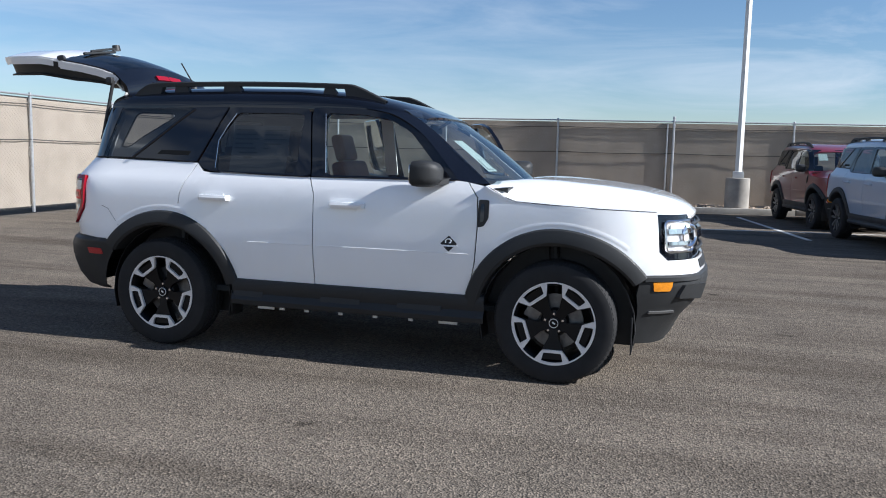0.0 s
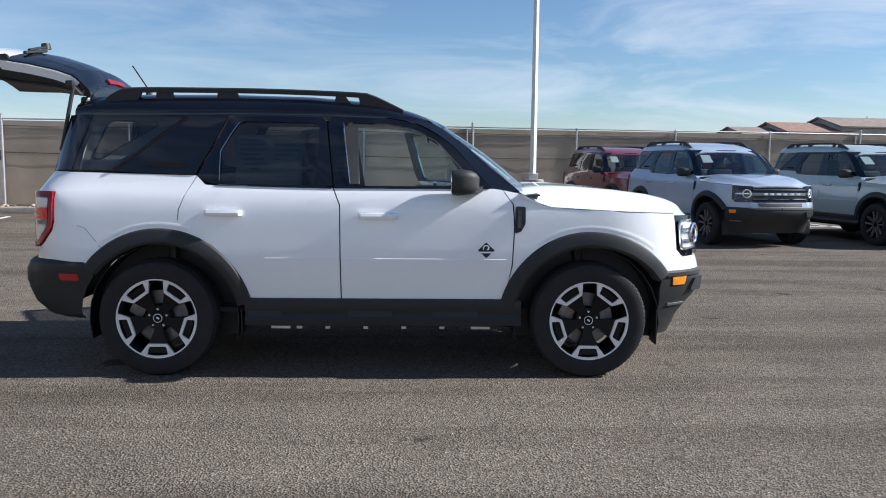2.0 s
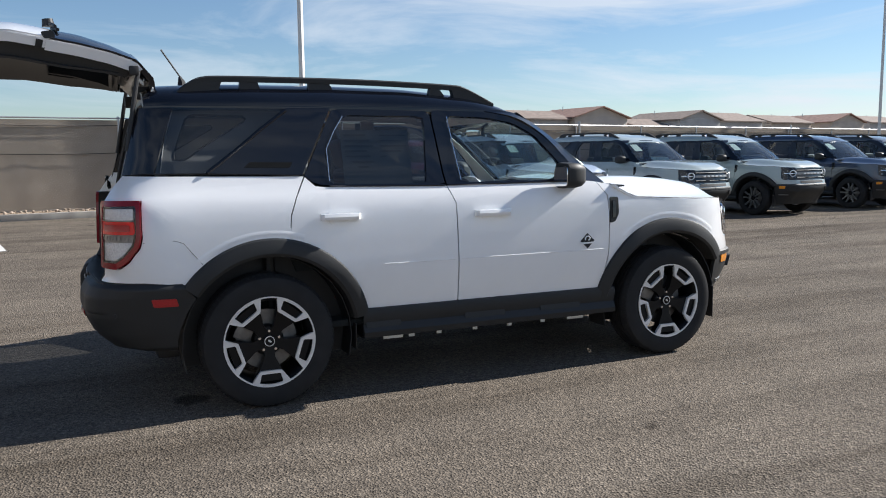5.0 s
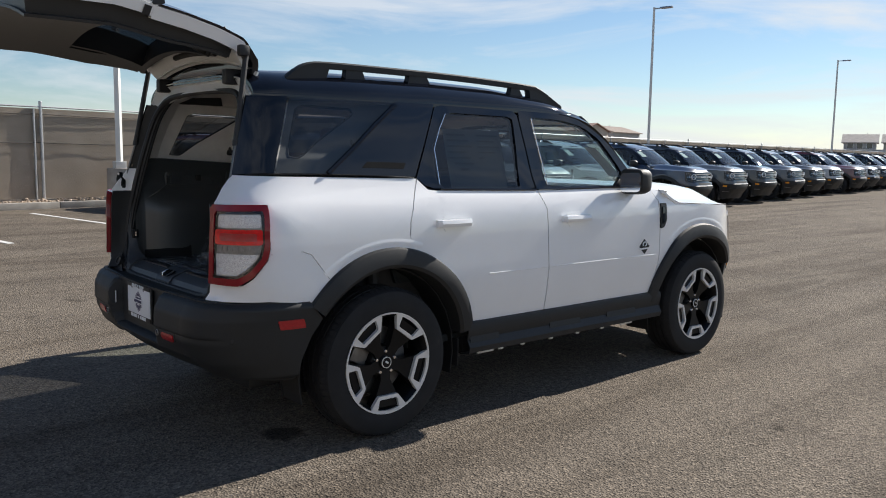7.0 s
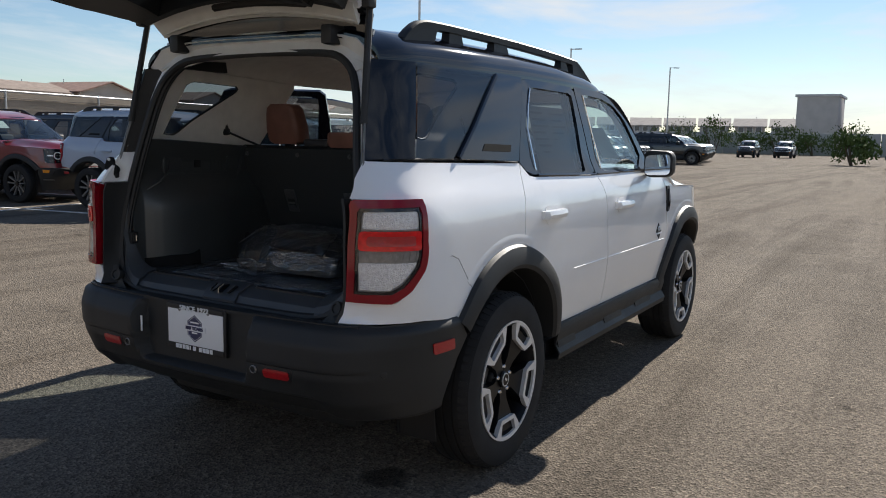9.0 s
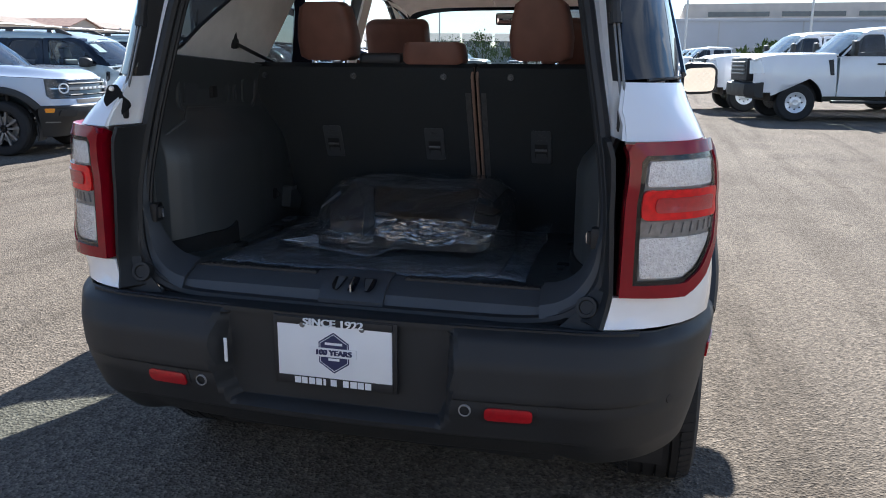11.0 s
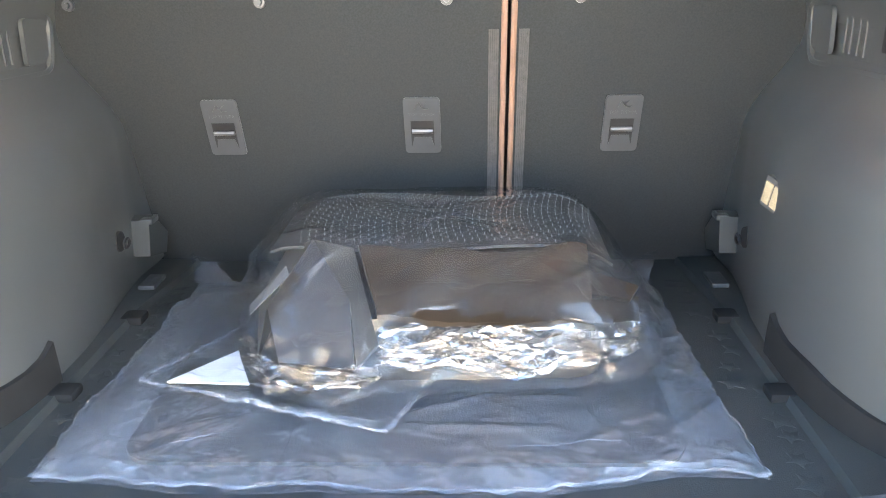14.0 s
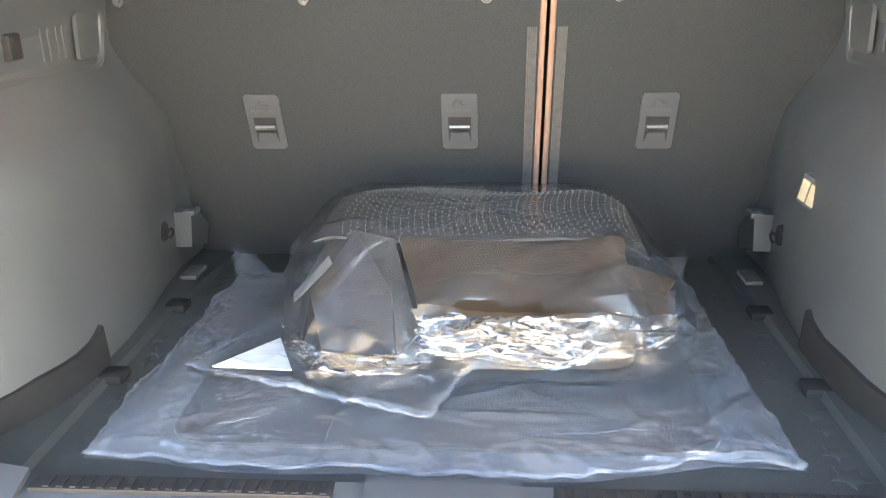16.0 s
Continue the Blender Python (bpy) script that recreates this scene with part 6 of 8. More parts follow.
        part("strut_mount", fl(join(box(-0.722, -0.700, -0.652, -0.622, 1.150, 1.205, 0.008), moved(lathe([(0, 0.012), (0.013, 0.012), (0.014, -0.008), (0, -0.008)], 12), Matrix.Translation((-0.712, -0.640, 1.190))))), "rubber", root)
        part("strut_mount", fl(box(-0.62, -0.57, -0.60, -0.565, 1.775, 1.825, 0.012)), "rubber", root)
        part("bump_stop", fl(loft([[Vector((-0.985 + x, -0.606 - o, 1.960 + z)) for x, z in rounded([(-0.035, 0.012), (-0.02, -0.022), (0.035, -0.012), (0.02, 0.022)], 0.014)] for o in (-0.01, 0.010, 0.013)])), "rubber", root)
    # a bracket on the far frame
    brk = part("striker_plate", moved(loft([[Vector((-o, y, z)) for y, z in rounded([(-0.036, -0.012), (-0.004, -0.046), (0.014, -0.040), (0.040, 0.000), (0.022, 0.044), (0.004, 0.048)], 0.010)] for o in (-0.006, 0.010, 0.013)]), Matrix.Translation((-0.716, 0.642, 1.196)) @ Matrix.Rotation(radians(14), 4, 'Z') @ Matrix.Scale(0.9, 4)), "matte_black", root, "black striker bracket with two bolts")
    for dy, dz in ((0.010, 0.032), (0.000, -0.032)):
        part("bolt", moved(lathe([(0, 0.007), (0.006, 0.006), (0.008, 0)], 10), Matrix.Translation((-0.728, 0.640 + dy, 1.196 + dz)) @ Matrix.Rotation(radians(100), 4, 'Z')), "alu", brk)
    # load sill
    sill = []
    for k in range(25):
        y = -0.47 + 0.94 * k / 24
        sill.append([Vector((-0.748, y, 0.712)), Vector((-0.735, y, 0.738)), Vector((-0.69, y, 0.762)), Vector((-0.655, y, 0.768)), Vector((-0.645, y, 0.752))])
    part("load_sill", sheet(sill, 0.012), "sill", root, "grey plastic load sill, coloured bluish for the sky it reflects")
    for fl in (lambda b: b, flip_y):
        cor = []
        inner = smooth_path([(-0.655, -0.470, 0.768), (-0.657, -0.520, 0.780), (-0.660, -0.562, 0.815), (-0.668, -0.592, 0.880), (-0.688, -0.608, 0.955), (-0.674, -0.599, 1.10)], 5)
        outer = smooth_path([(-0.748, -0.470, 0.712), (-0.742, -0.520, 0.724), (-0.732, -0.568, 0.755), (-0.716, -0.603, 0.815), (-0.702, -0.613, 0.955), (-0.676, -0.600, 1.10)], 5)
        for k, (q, p) in enumerate(zip(outer, inner)):
            f = 0.45 * min(1.0, k / 16) ** 2                     # from the flat sill to a narrow band behind the seal
            q = q.lerp(p, f)
            cor.append([q, q.lerp(p, 0.25) + Vector((-0.010, 0.002, 0.012)) * (1 - f), q.lerp(p, 0.63) + Vector((-0.001, 0.003, 0.014)) * (1 - f), p])
        part("sill_corner", fl(sheet(cor, 0.010)), "sill", root)
        part("scuff_strip", fl(join(box(-0.682, -0.655, 0.12, 0.46, 0.760, 0.7695, 0.002), *[box(-0.680, -0.660, 0.125 + 0.0155 * i, 0.132 + 0.0155 * i, 0.768, 0.7715) for i in range(21)])), "rubber", root, "ribbed dark scuff strip")
    cover = part("latch_cover", loft([[Vector((x, y, z)) for y in (-0.085, 0.085)] + [Vector((x2, y, z2)) for y in (0.085, -0.085)] for x, z, x2, z2 in ((-0.755, 0.722, -0.755, 0.70), (-0.735, 0.748, -0.735, 0.70), (-0.665, 0.776, -0.665, 0.72), (-0.650, 0.774, -0.650, 0.72))]), "sill", root, "latch cover")
    on_cover = lambda y, z, o: Vector((-0.740 + (z - 0.747) * 1.9 - o, y, z + 0.004 + o * 0.5))
    # thin black plates on the uncut cover, painted for the shade inside its openings
    for sg in (-1, 1):
        part("latch_pocket_shade", loft([[on_cover(sg * y, z, o) for y, z in rounded([(0.036, 0.742), (0.047, 0.742), (0.055, 0.750), (0.055, 0.765), (0.022, 0.765)], 0.003)] for o in (-0.004, 0.001)]), "black_gloss", cover)
        part("latch_lever", loft([[on_cover(sg * y, z, o) for y, z in rounded([(0.036, 0.743), (0.042, 0.743), (0.046, 0.7640), (0.026, 0.7640)], 0.002)] for o in (0.0, 0.003)]), "grey_cap", cover)
    part("latch_slot_shade", loft([[on_cover(y, z, o) for y, z in rounded([(-0.009, 0.741), (0.009, 0.741), (0.009, 0.766), (-0.009, 0.766)], 0.003)] for o in (-0.004, 0.001)]), "black_gloss", cover)
    part("striker", tube([(-0.752, 0.0, 0.742), (-0.752, 0.0, 0.760), (-0.725, 0.0, 0.772)], 0.0035, 8), "chrome", cover, "bright steel striker")
    # antenna
    part("antenna", join(tube([(-0.295, 0.0, 1.745), (-0.295, 0.0, 1.80), (-0.305, 0.0, 1.83)], 0.014, 8, rs=[0.03, 0.022, 0.008]), tube([(-0.303, 0.0, 1.83), (-0.405, 0.0, 1.985)], 0.005, 6)), "plastic", root, "thin black roof antenna")


def side_y(x, z):
    """Half width of the load space lining."""
    y = float(np.interp(x, [-0.68, -0.63, -0.607, -0.597, -0.575, -0.545, -0.51, -0.47, -0.43, -0.38, -0.30, -0.18, -0.06, 0.05, 0.25], [0.600, 0.600, 0.597, 0.590, 0.574, 0.556, 0.541, 0.530, 0.5245, 0.522, 0.522, 0.532, 0.556, 0.575, 0.585]))
    up = max(0.0, min(1.0, (z - 1.02) / 0.16))
    up = up * up * (3 - 2 * up)
    return y + (0.640 - y) * up - (0.028 * max(0.0, (z - 1.2) / 0.1))


def floor_z(x):
    return 0.752 - 0.035 * max(0.0, (x + 0.15) / 0.36)


def seat_x(z):
    return 0.205 - 0.382 * (z - 0.715)


def load_space(root):
    grid = [[Vector((-0.652 + 0.86 * i / 30, -0.60 + 1.20 * j / 30, floor_z(-0.652 + 0.86 * i / 30))) for j in range(31)] for i in range(31)]
    part("load_floor", sheet(grid, 0.02, (0, 0, -1)), "liner", root, "dark rubber load mat")
    rng = random.Random(11)
    for s_ in (-1, 1):
        for i in range(15):
            x, y = -0.60 + 0.047 * i + rng.uniform(-0.01, 0.01), s_ * rng.uniform(0.435, 0.475)
            r = rng.uniform(0.016, 0.026)
            stars = bmesh.new()
            a0 = rng.uniform(0, 1.2)
            pts = [Vector((x + (r if k % 2 == 0 else r * 0.5) * math.cos(a0 + math.pi * k / 5), y + (r if k % 2 == 0 else r * 0.5) * math.sin(a0 + math.pi * k / 5), floor_z(x) + 0.0005)) for k in range(10)]
            lo = [stars.verts.new(p) for p in pts]
            hi = [stars.verts.new(p.lerp(Vector((x, y, p.z)), 0.18) + Vector((0, 0, 0.0007))) for p in pts]
            stars.faces.new(hi)
            for k in range(10):
                stars.faces.new((lo[k], lo[(k + 1) % 10], hi[(k + 1) % 10], hi[k]))
            part("mat_relief", stars, "liner", root)
    part("floor_handle", join(box(-0.665, -0.625, -0.082, 0.068, 0.751, 0.757, 0.003), box(-0.655, -0.632, -0.045, 0.045, 0.755, 0.759, 0.002)), "rubber", root, "recessed floor handle")
    for fl in (lambda b: b, flip_y):
        ledge = lambda x: float(np.interp(x, [-0.50, 0.05], [1.316, 1.285]))
        wall = lambda x, z: Vector((max(x, float(gasket_at(z).x) + 0.035 if z > 1.10 else x), -side_y(x, z), z))
        lin = [[wall(x, 0.735 + (ledge(x) - 0.735) * j / 22) for x in [-0.665 + 0.14 * i / 28 for i in range(28)] + [-0.525 + 0.79 * i / 30 for i in range(31)]] for j in range(23)]
        part("side_lining", fl(sheet(lin, 0.012)), "trim", root, "dark grained plastic side lining")
        part("floor_rib", fl(loft([[Vector((x, -yy, z)) for yy, z in ((0.488, floor_z(x)), (0.492, floor_z(x) + 0.012), (side_y(x, 0.76) + 0.01, floor_z(x) + 0.014), (side_y(x, 0.76) + 0.01, floor_z(x)))] for x in [-0.64 + 0.82 * i / 10 for i in range(11)]])), "liner", root)
        for x in (-0.165, -0.41):
            part("floor_tab", fl(box(x - 0.018, x + 0.018, -0.505, -0.468, floor_z(x), floor_z(x) + 0.0145, 0.006)), "matte_black", root)
        # dark scoop cover low on the lining
        xe = -0.385 if fl is flip_y else -0.300
        cov = []
        for i in range(17):
            x = -0.622 + (xe + 0.622) * i / 16
            top = float(np.interp(x - xe, [-0.24, -0.13, -0.06, -0.025, 0.0], [0.806, 0.815, 0.812, 0.816, 0.828]))
            cov.append([Vector((x, -side_y(x, 0.8) + o, 0.748 + (top - 0.748) * k)) for k, o in ((0, 0.022), (0.5, 0.021), (0.96, 0.019), (1.0, 0.008))])
        part("lining_cover", fl(sheet(cov, 0.004)), "matte_black", root, smooth=40)
        part("lining_edge", fl(tube([Vector((-0.596, -side_y(-0.596, z) + 0.003, z)) for z in (0.80, 0.90, 1.0, 1.05, 1.09)] + [Vector((-0.54, -0.565, 1.135)), Vector((-0.47, -0.60, 1.17))], 0.004, 6)), "trim", root)
        gp = part("grip_recess", fl(loft([[Vector((x, -0.632 + o, z)) for x, z in rounded([(-0.47, 1.165), (-0.03, 1.150), (-0.01, 1.235), (-0.47, 1.248)], 0.02)] for o in (0.0, 0.008)])), "trim", root)
        part("grip_lip", fl(tube([(x, -0.624, z) for x, z in rounded([(-0.475, 1.160), (-0.03, 1.145), (-0.005, 1.240), (-0.475, 1.253)], 0.03)], 0.008, 8, True)), "trim", gp)
        part("grip_pad", fl(loft([[Vector((x, -0.622 + o, z)) for x, z in rounded([(-0.452, 1.178), (-0.39, 1.174), (-0.375, 1.230), (-0.445, 1.236)], 0.006)] for o in (0.0, 0.005)])), "grey_cap", root)
        part("grip_blade", fl(loft([[Vector((x, -0.618 + o, z)) for x, z in rounded([(-0.118, 1.165), (-0.050, 1.170), (-0.040, 1.232), (-0.112, 1.238)], 0.012)] for o in (0.0, 0.004, 0.007)])), "trim", gp)
        part("grip_slit", fl(join(*[box(x, x + 0.004, -0.624, -0.621, 1.172, 1.232, 0.001) for x in (-0.205, -0.185, -0.160, -0.142)])), "grey_cap", gp)
        part("switch", fl(join(box(-0.302, -0.272, -0.628, -0.612, 1.186, 1.222, 0.004))), "rubber", gp)
        part("tie_ring", fl(join(moved(lathe([(0, 0.002), (0.018, 0.002), (0.020, -0.006)], 18), Matrix.Translation((-0.055, -0.542, 0.855))), tube([Vector((-0.055 + 0.012 * math.cos(a), -0.530, 0.852 + 0.008 * math.sin(a))) for a in [2 * math.pi * i / 12 for i in range(12)]], 0.0025, 5, True))), "rubber", root, "dark tie-down ring")
        part("belt_anchor", fl(loft([[Vector((x, -0.548 + o, z)) for x, z in ((0.03, 0.795), (0.11, 0.775), (0.13, 0.81), (0.07, 0.865), (0.045, 0.86))] for o in (-0.02, 0.02)])), "liner", root)
        part("belt_clip", fl(join(box(0.045, 0.080, -0.545, -0.522, 0.852, 0.863, 0.003))), "grey_cap", root, "grey seat belt clip")
        part("belt_block", fl(box(0.103, 0.120, -0.562, -0.535, 0.795, 0.812, 0.005)), "trim", root)
        part("cargo_hook", fl(join(box(-0.69, -0.655, -0.60, -0.575, 0.875, 0.925, 0.006), box(-0.683, -0.664, -0.577, -0.566, 0.885, 0.915, 0.003))), "rubber", root)
        part("hook_pin", fl(tube([(-0.674, -0.566, 0.888), (-0.674, -0.566, 0.912)], 0.004, 6)), "chrome", root)
        part("floor_bracket", fl(box(-0.04, 0.02, -0.53, -0.50, floor_z(0) + 0.018, floor_z(0) + 0.026, 0.002)), "grey_cap", root)
        # pale upper lining with the window cut out of it
        hole = [(-0.44, 1.335), (-0.37, 1.332), (-0.285, 1.398), (-0.035, 1.548), (-0.045, 1.570), (-0.32, 1.576), (-0.355, 1.560)]
        rim = [(-0.53, 1.262), (-0.25, 1.262), (0.16, 1.262), (0.36, 1.60), (-0.30, 1.625), (-0.50, 1.615)]
        part("upper_lining", fl(frame_ring(resample(rim, 48), resample(hole, 48, rim[0]), lambda s, z: Vector((s, -(0.700 - 0.30 * (z - 1.262)), z)), 0.012)), "headliner", root, "pale fabric pillar lining")
        part("window_seal", fl(tube([Vector((s, -(0.700 - 0.30 * (z - 1.262)) + 0.004, z)) for s, z in resample(rounded(hole, 0.03), 40)], 0.006, 6, True)), "rubber", root)
        corner = [[Vector((x, -y, z)) for x, y, z in ((-0.60, 0.600, 1.262), (-0.575, 0.565, 1.38), (-0.55, 0.53, 1.50), (-0.535, 0.45, 1.60), (-0.525, 0.30, 1.635), (-0.52, 0.0, 1.648))], [Vector((x, -y, z)) for x, y, z in ((-0.50, 0.70, 1.262), (-0.48, 0.665, 1.38), (-0.44, 0.62, 1.52), (-0.42, 0.55, 1.62), (-0.38, 0.36, 1.665), (-0.36, 0.0, 1.672))]]
        part("pillar_lining", fl(sheet(corner, 0.008)), "headliner", root)
        part("seat_belt", fl(join(box(-0.085, -0.045, -0.672, -0.650, 1.335, 1.370, 0.012), tube([(-0.065, -0.662, 1.355), (0.02, -0.62, 1.315), (0.14, -0.56, 1.265)], 0.016, 6, flat=0.3), tube([(-0.065, -0.660, 1.355), (-0.075, -0.655, 1.425)], 0.010, 6, rs=[0.014, 0.003]))), "rubber", root, "black seat belt and guide")
        part("middle_pillar", fl(sheet([[Vector((x, -(0.700 - 0.30 * (z - 1.262)) + 0.0, z)) for x in (1.02, 1.06, 1.12)] for z in (1.16, 1.3, 1.45, 1.60)], 0.01)), "headliner", root)
    part("courtesy_lamp", join(moved(box(-0.021, 0.021, -0.006, 0.006, -0.024, 0.024, 0.003), Matrix.Translation((-0.226, -0.518, 0.980)) @ Matrix.Rotation(radians(22), 4, 'Z') @ Matrix.Rotation(radians(-14), 4, 'Y'))), "grey_cap", root, "small load space lamp")
    for dx in (-0.009, 0.009):
        part("lamp_cell", moved(box(dx - 0.0075, dx + 0.0075, 0.005, 0.009, -0.017, 0.017, 0.002), Matrix.Translation((-0.226, -0.518, 0.980)) @ Matrix.Rotation(radians(22), 4, 'Z') @ Matrix.Rotation(radians(-14), 4, 'Y')), "lamp_cream", root, "cream ribbed lamp cell")
    # split rear seat
    lean = lambda y0, y1, r: loft([[Vector((seat_x(z) + dx, y, z + dz)) for dx, z, dz in ((0.0, 0.70, 0), (0.0, 0.95, 0), (0.0, 1.24, 0), (0.012, 1.278, 0), (0.05, 1.292, 0), (0.13, 1.285, 0), (0.15, 1.24, 0), (0.16, 0.70, 0))] for y in (y0 + r * 0.0, y0 + 0.004, y1 - 0.004, y1)])
    for y0, y1, nm in ((-0.136, 0.640, "wide"), (-0.640, -0.144, "narrow")):
        st = part("rear_seat", lean(y0, y1, 0.01), "carpet", root, "carpeted back of the %s folding rear seat" % nm)
        part("seat_front", loft([[Vector((seat_x(z) + dx, y, z)) for dx, z in ((0.12, 0.60), (0.14, 1.27), (0.20, 1.24), (0.26, 0.9), (0.28, 0.60))] for y in (y0 + 0.03, y1 - 0.03)]), "leather", st, "tan leather seat face")
        for yb in ([0.59, 0.270, -0.037] if nm == "wide" else [-0.255, -0.60]):
            part("seat_bolt", moved(lathe([(0, 0.010), (0.005, 0.010), (0.006, 0.004), (0.011, 0.004), (0.012, -0.004)], 12), Matrix.Translation((seat_x(1.25), yb, 1.25)) @ Matrix.Rotation(radians(90), 4, 'Z') @ Matrix.Scale(0.85, 4)), "grey_cap", st)
        edge = y0 if nm == "wide" else y1
        sg = 1 if nm == "wide" else -1
        for k in (0.0145, 0.0180, 0.0215, 0.0250, 0.0285):
            part("seam_strip", loft([[Vector((seat_x(z) - 0.002 - o, edge + sg * (k + d), z)) for d, o in ((-0.0016, 0), (-0.001, 0.0012), (0.001, 0.0012), (0.0016, 0))] for z in (0.78, 0.95, 1.10, 1.20)]), "stitch", st)
        part("seam_piping", tube([(seat_x(z) - 0.001, edge + sg * 0.004, z) for z in (0.72, 0.9, 1.1, 1.25)] + [(seat_x(1.27) + 0.02, edge + sg * 0.004, 1.280)], 0.0052, 8), "piping", st, "pale tan piping")
        for yt in ([0.378, 0.013] if nm == "wide" else [-0.347]):
            zc = 1.026
            tb = part("tether_bezel", loft([[Vector((seat_x(z) - o, yt + y, z)) for y, z in rounded([(-0.033, zc - 0.055), (0.033, zc - 0.055), (0.033, zc + 0.055), (-0.033, zc + 0.055)], 0.008)] for o in (0.0, 0.003, 0.004)]), "grey_cap", st, "grey top tether bezel")
            part("tether_slot", loft([[Vector((seat_x(z) - o, yt + y, z)) for y, z in ((-0.021, zc - 0.040), (0.021, zc - 0.040), (0.021, zc + 0.010), (-0.021, zc + 0.010))] for o in (0.003, 0.0046)]), "rubber", tb)
            part("tether_ramp", loft([[Vector((seat_x(z) - o, yt + y, z)) for y, z in ((-0.020, zc - 0.040), (0.020, zc - 0.040), (0.016, zc - 0.022), (-0.016, zc - 0.022))] for o in (0.004, 0.0056)]), "grey_cap", tb)
            part("tether_bar", tube([(seat_x(zc - 0.008) - 0.007, yt - 0.019, zc - 0.010), (seat_x(zc - 0.008) - 0.007, yt + 0.019, zc - 0.010)], 0.0045, 8), "steel", tb)
            tx = text_bm("TOP TETHER", 0.0085, 0.0003)
            part("lettering", moved(tx, Matrix.Translation((seat_x(zc + 0.02) - 0.0048, yt, zc + 0.022)) @ Matrix(((0, -0.36, -1, 0), (-1, 0, 0, 0), (0, 0.93, 0, 0), (0, 0, 0, 1)))), "trim", tb, smooth=0)
            part("tether_sign", join(tube([(seat_x(zc + 0.04) - 0.0052, yt + a, zc + b) for a, b in ((0.012, 0.032), (0.006, 0.044), (0.0, 0.036), (-0.010, 0.046))], 0.0012, 4), tube([(seat_x(zc + 0.04) - 0.0052, yt + a, zc + b) for a, b in ((-0.013, 0.034), (-0.004, 0.033), (0.004, 0.048))], 0.0012, 4)), "trim", tb)
    for y0, y1, zb, zt, m in ((0.268, 0.475, 1.300, 1.485, "leather"), (-0.445, -0.240, 1.300, 1.485, "leather"), (-0.100, 0.112, 1.288, 1.358, "leather")):
        rings = []
        for z, k in ((zb, 0.72), (zb + 0.012, 0.95), (zb + (zt - zb) * 0.4, 1.0), (zt - 0.05, 0.90), (zt - 0.015, 0.80), (zt, 0.60)) if zt > 1.4 else ((zb, 0.90), (zb + 0.010, 1.0), (zb + 0.030, 1.0), (zt - 0.020, 0.97), (zt - 0.006, 0.93), (zt, 0.84)):
            c, h = (y0 + y1) / 2, (y1 - y0) / 2 * k
            x = 0.02 + (1.285 - z) * 0.20
            d = 0.05 * (0.75 + 0.25 * k)
            rings.append([Vector((x + 0.05 + d * a, c + h * b, z)) for a, b in rounded([(-1, -0.9), (-1, 0.9), (-0.3, 1), (0.9, 0.95), (0.9, -0.95), (-0.3, -1)], 0.35)])
        h = part("rear_headrest", loft(rings), m, root, "tan leather rear headrest")
        part("headrest_seam", tube([r[8] + Vector((-0.002, 0, 0)) for r in rings[1:5]], 0.0022, 5), "leather", h)
        if zt > 1.4:
            for dy in (-0.05, 0.05):
                part("headrest_post", tube([((0.05), (y0 + y1) / 2 + dy, 1.26), (0.055, (y0 + y1) / 2 + dy, zb + 0.03)], 0.007, 8), "chrome", h)
    part("arm_rest", cushion(0.03, 0.16, 0.115, 0.262, 1.285, 1.325, 0.016), "seat_black", root)
    part("rear_bench", cushion(0.42, 0.95, -0.64, 0.64, 0.50, 0.70, 0.06), "leather", root, "tan leather rear bench")


tailgate(main_car, WHITE, True)
rear_bumper(main_car)
aperture(main_car, WHITE)
load_space(main_car)
# window sheet behind the rear door glass
ms = part("window_sheet", panel([(0.47, 1.195), (0.88, 1.192), (0.88, 1.50), (0.47, 1.50)], P, 0.001, 0.2, -0.02), "sheet_grey", main_car, "printed paper sheet inside the rear window")
for i in range(9):
    z = 1.225 + 0.030 * i
    part("print_bar", panel([(0.49, z), (0.66 - 0.02 * (i % 3), z), (0.66 - 0.02 * (i % 3), z + 0.010), (0.49, z + 0.010)], P, 0.0006, 0.3, -0.0185), "ink", ms)
    part("print_bar", panel([(0.70, z), (0.86 - 0.03 * (i % 2), z), (0.86 - 0.03 * (i % 2), z + 0.008), (0.70, z + 0.008)], P, 0.0006, 0.3, -0.0185), "ink", ms)


# ---- what lies in the load space ----
def crease_lines(seed, count, centre, reach):
    """Straight creases of a film: point, direction, half length, width and height."""
    rg = random.Random(int(seed * 10))
    out = []
    for k in range(count):
        a = rg.gauss(0.5, 0.9)
        out.append((Vector((centre[0] + rg.uniform(-1, 1) * reach[0], centre[1] + rg.uniform(-1, 1) * reach[1])), Vector((math.cos(a), math.sin(a))), rg.choice((0.03, 0.05, 0.08, 0.16)) * rg.uniform(0.7, 1.2), rg.uniform(0.0025, 0.007), rg.uniform(0.4, 1.0)))
    return out


def crease_height(p, lines_):
    h = 0.0
    q = Vector((p.x, p.y))
    for c, d, half, w, a in lines_:
        r = q - c
        t = r.dot(d)
        if abs(t) < half:
            off = abs(r.x * d.y - r.y * d.x) / w
            if off < 3.0:
                h = max(h, a * max(0.0, 1 - off / 2.2) * (1 - (t / half) ** 2))
    return h


def ridge(x, y, seed):
    """Sharp crease lines, 0 to 1."""
    return max(0.0, 1.0 - 7.0 * abs(noise.noise(Vector((x, y, seed)))))


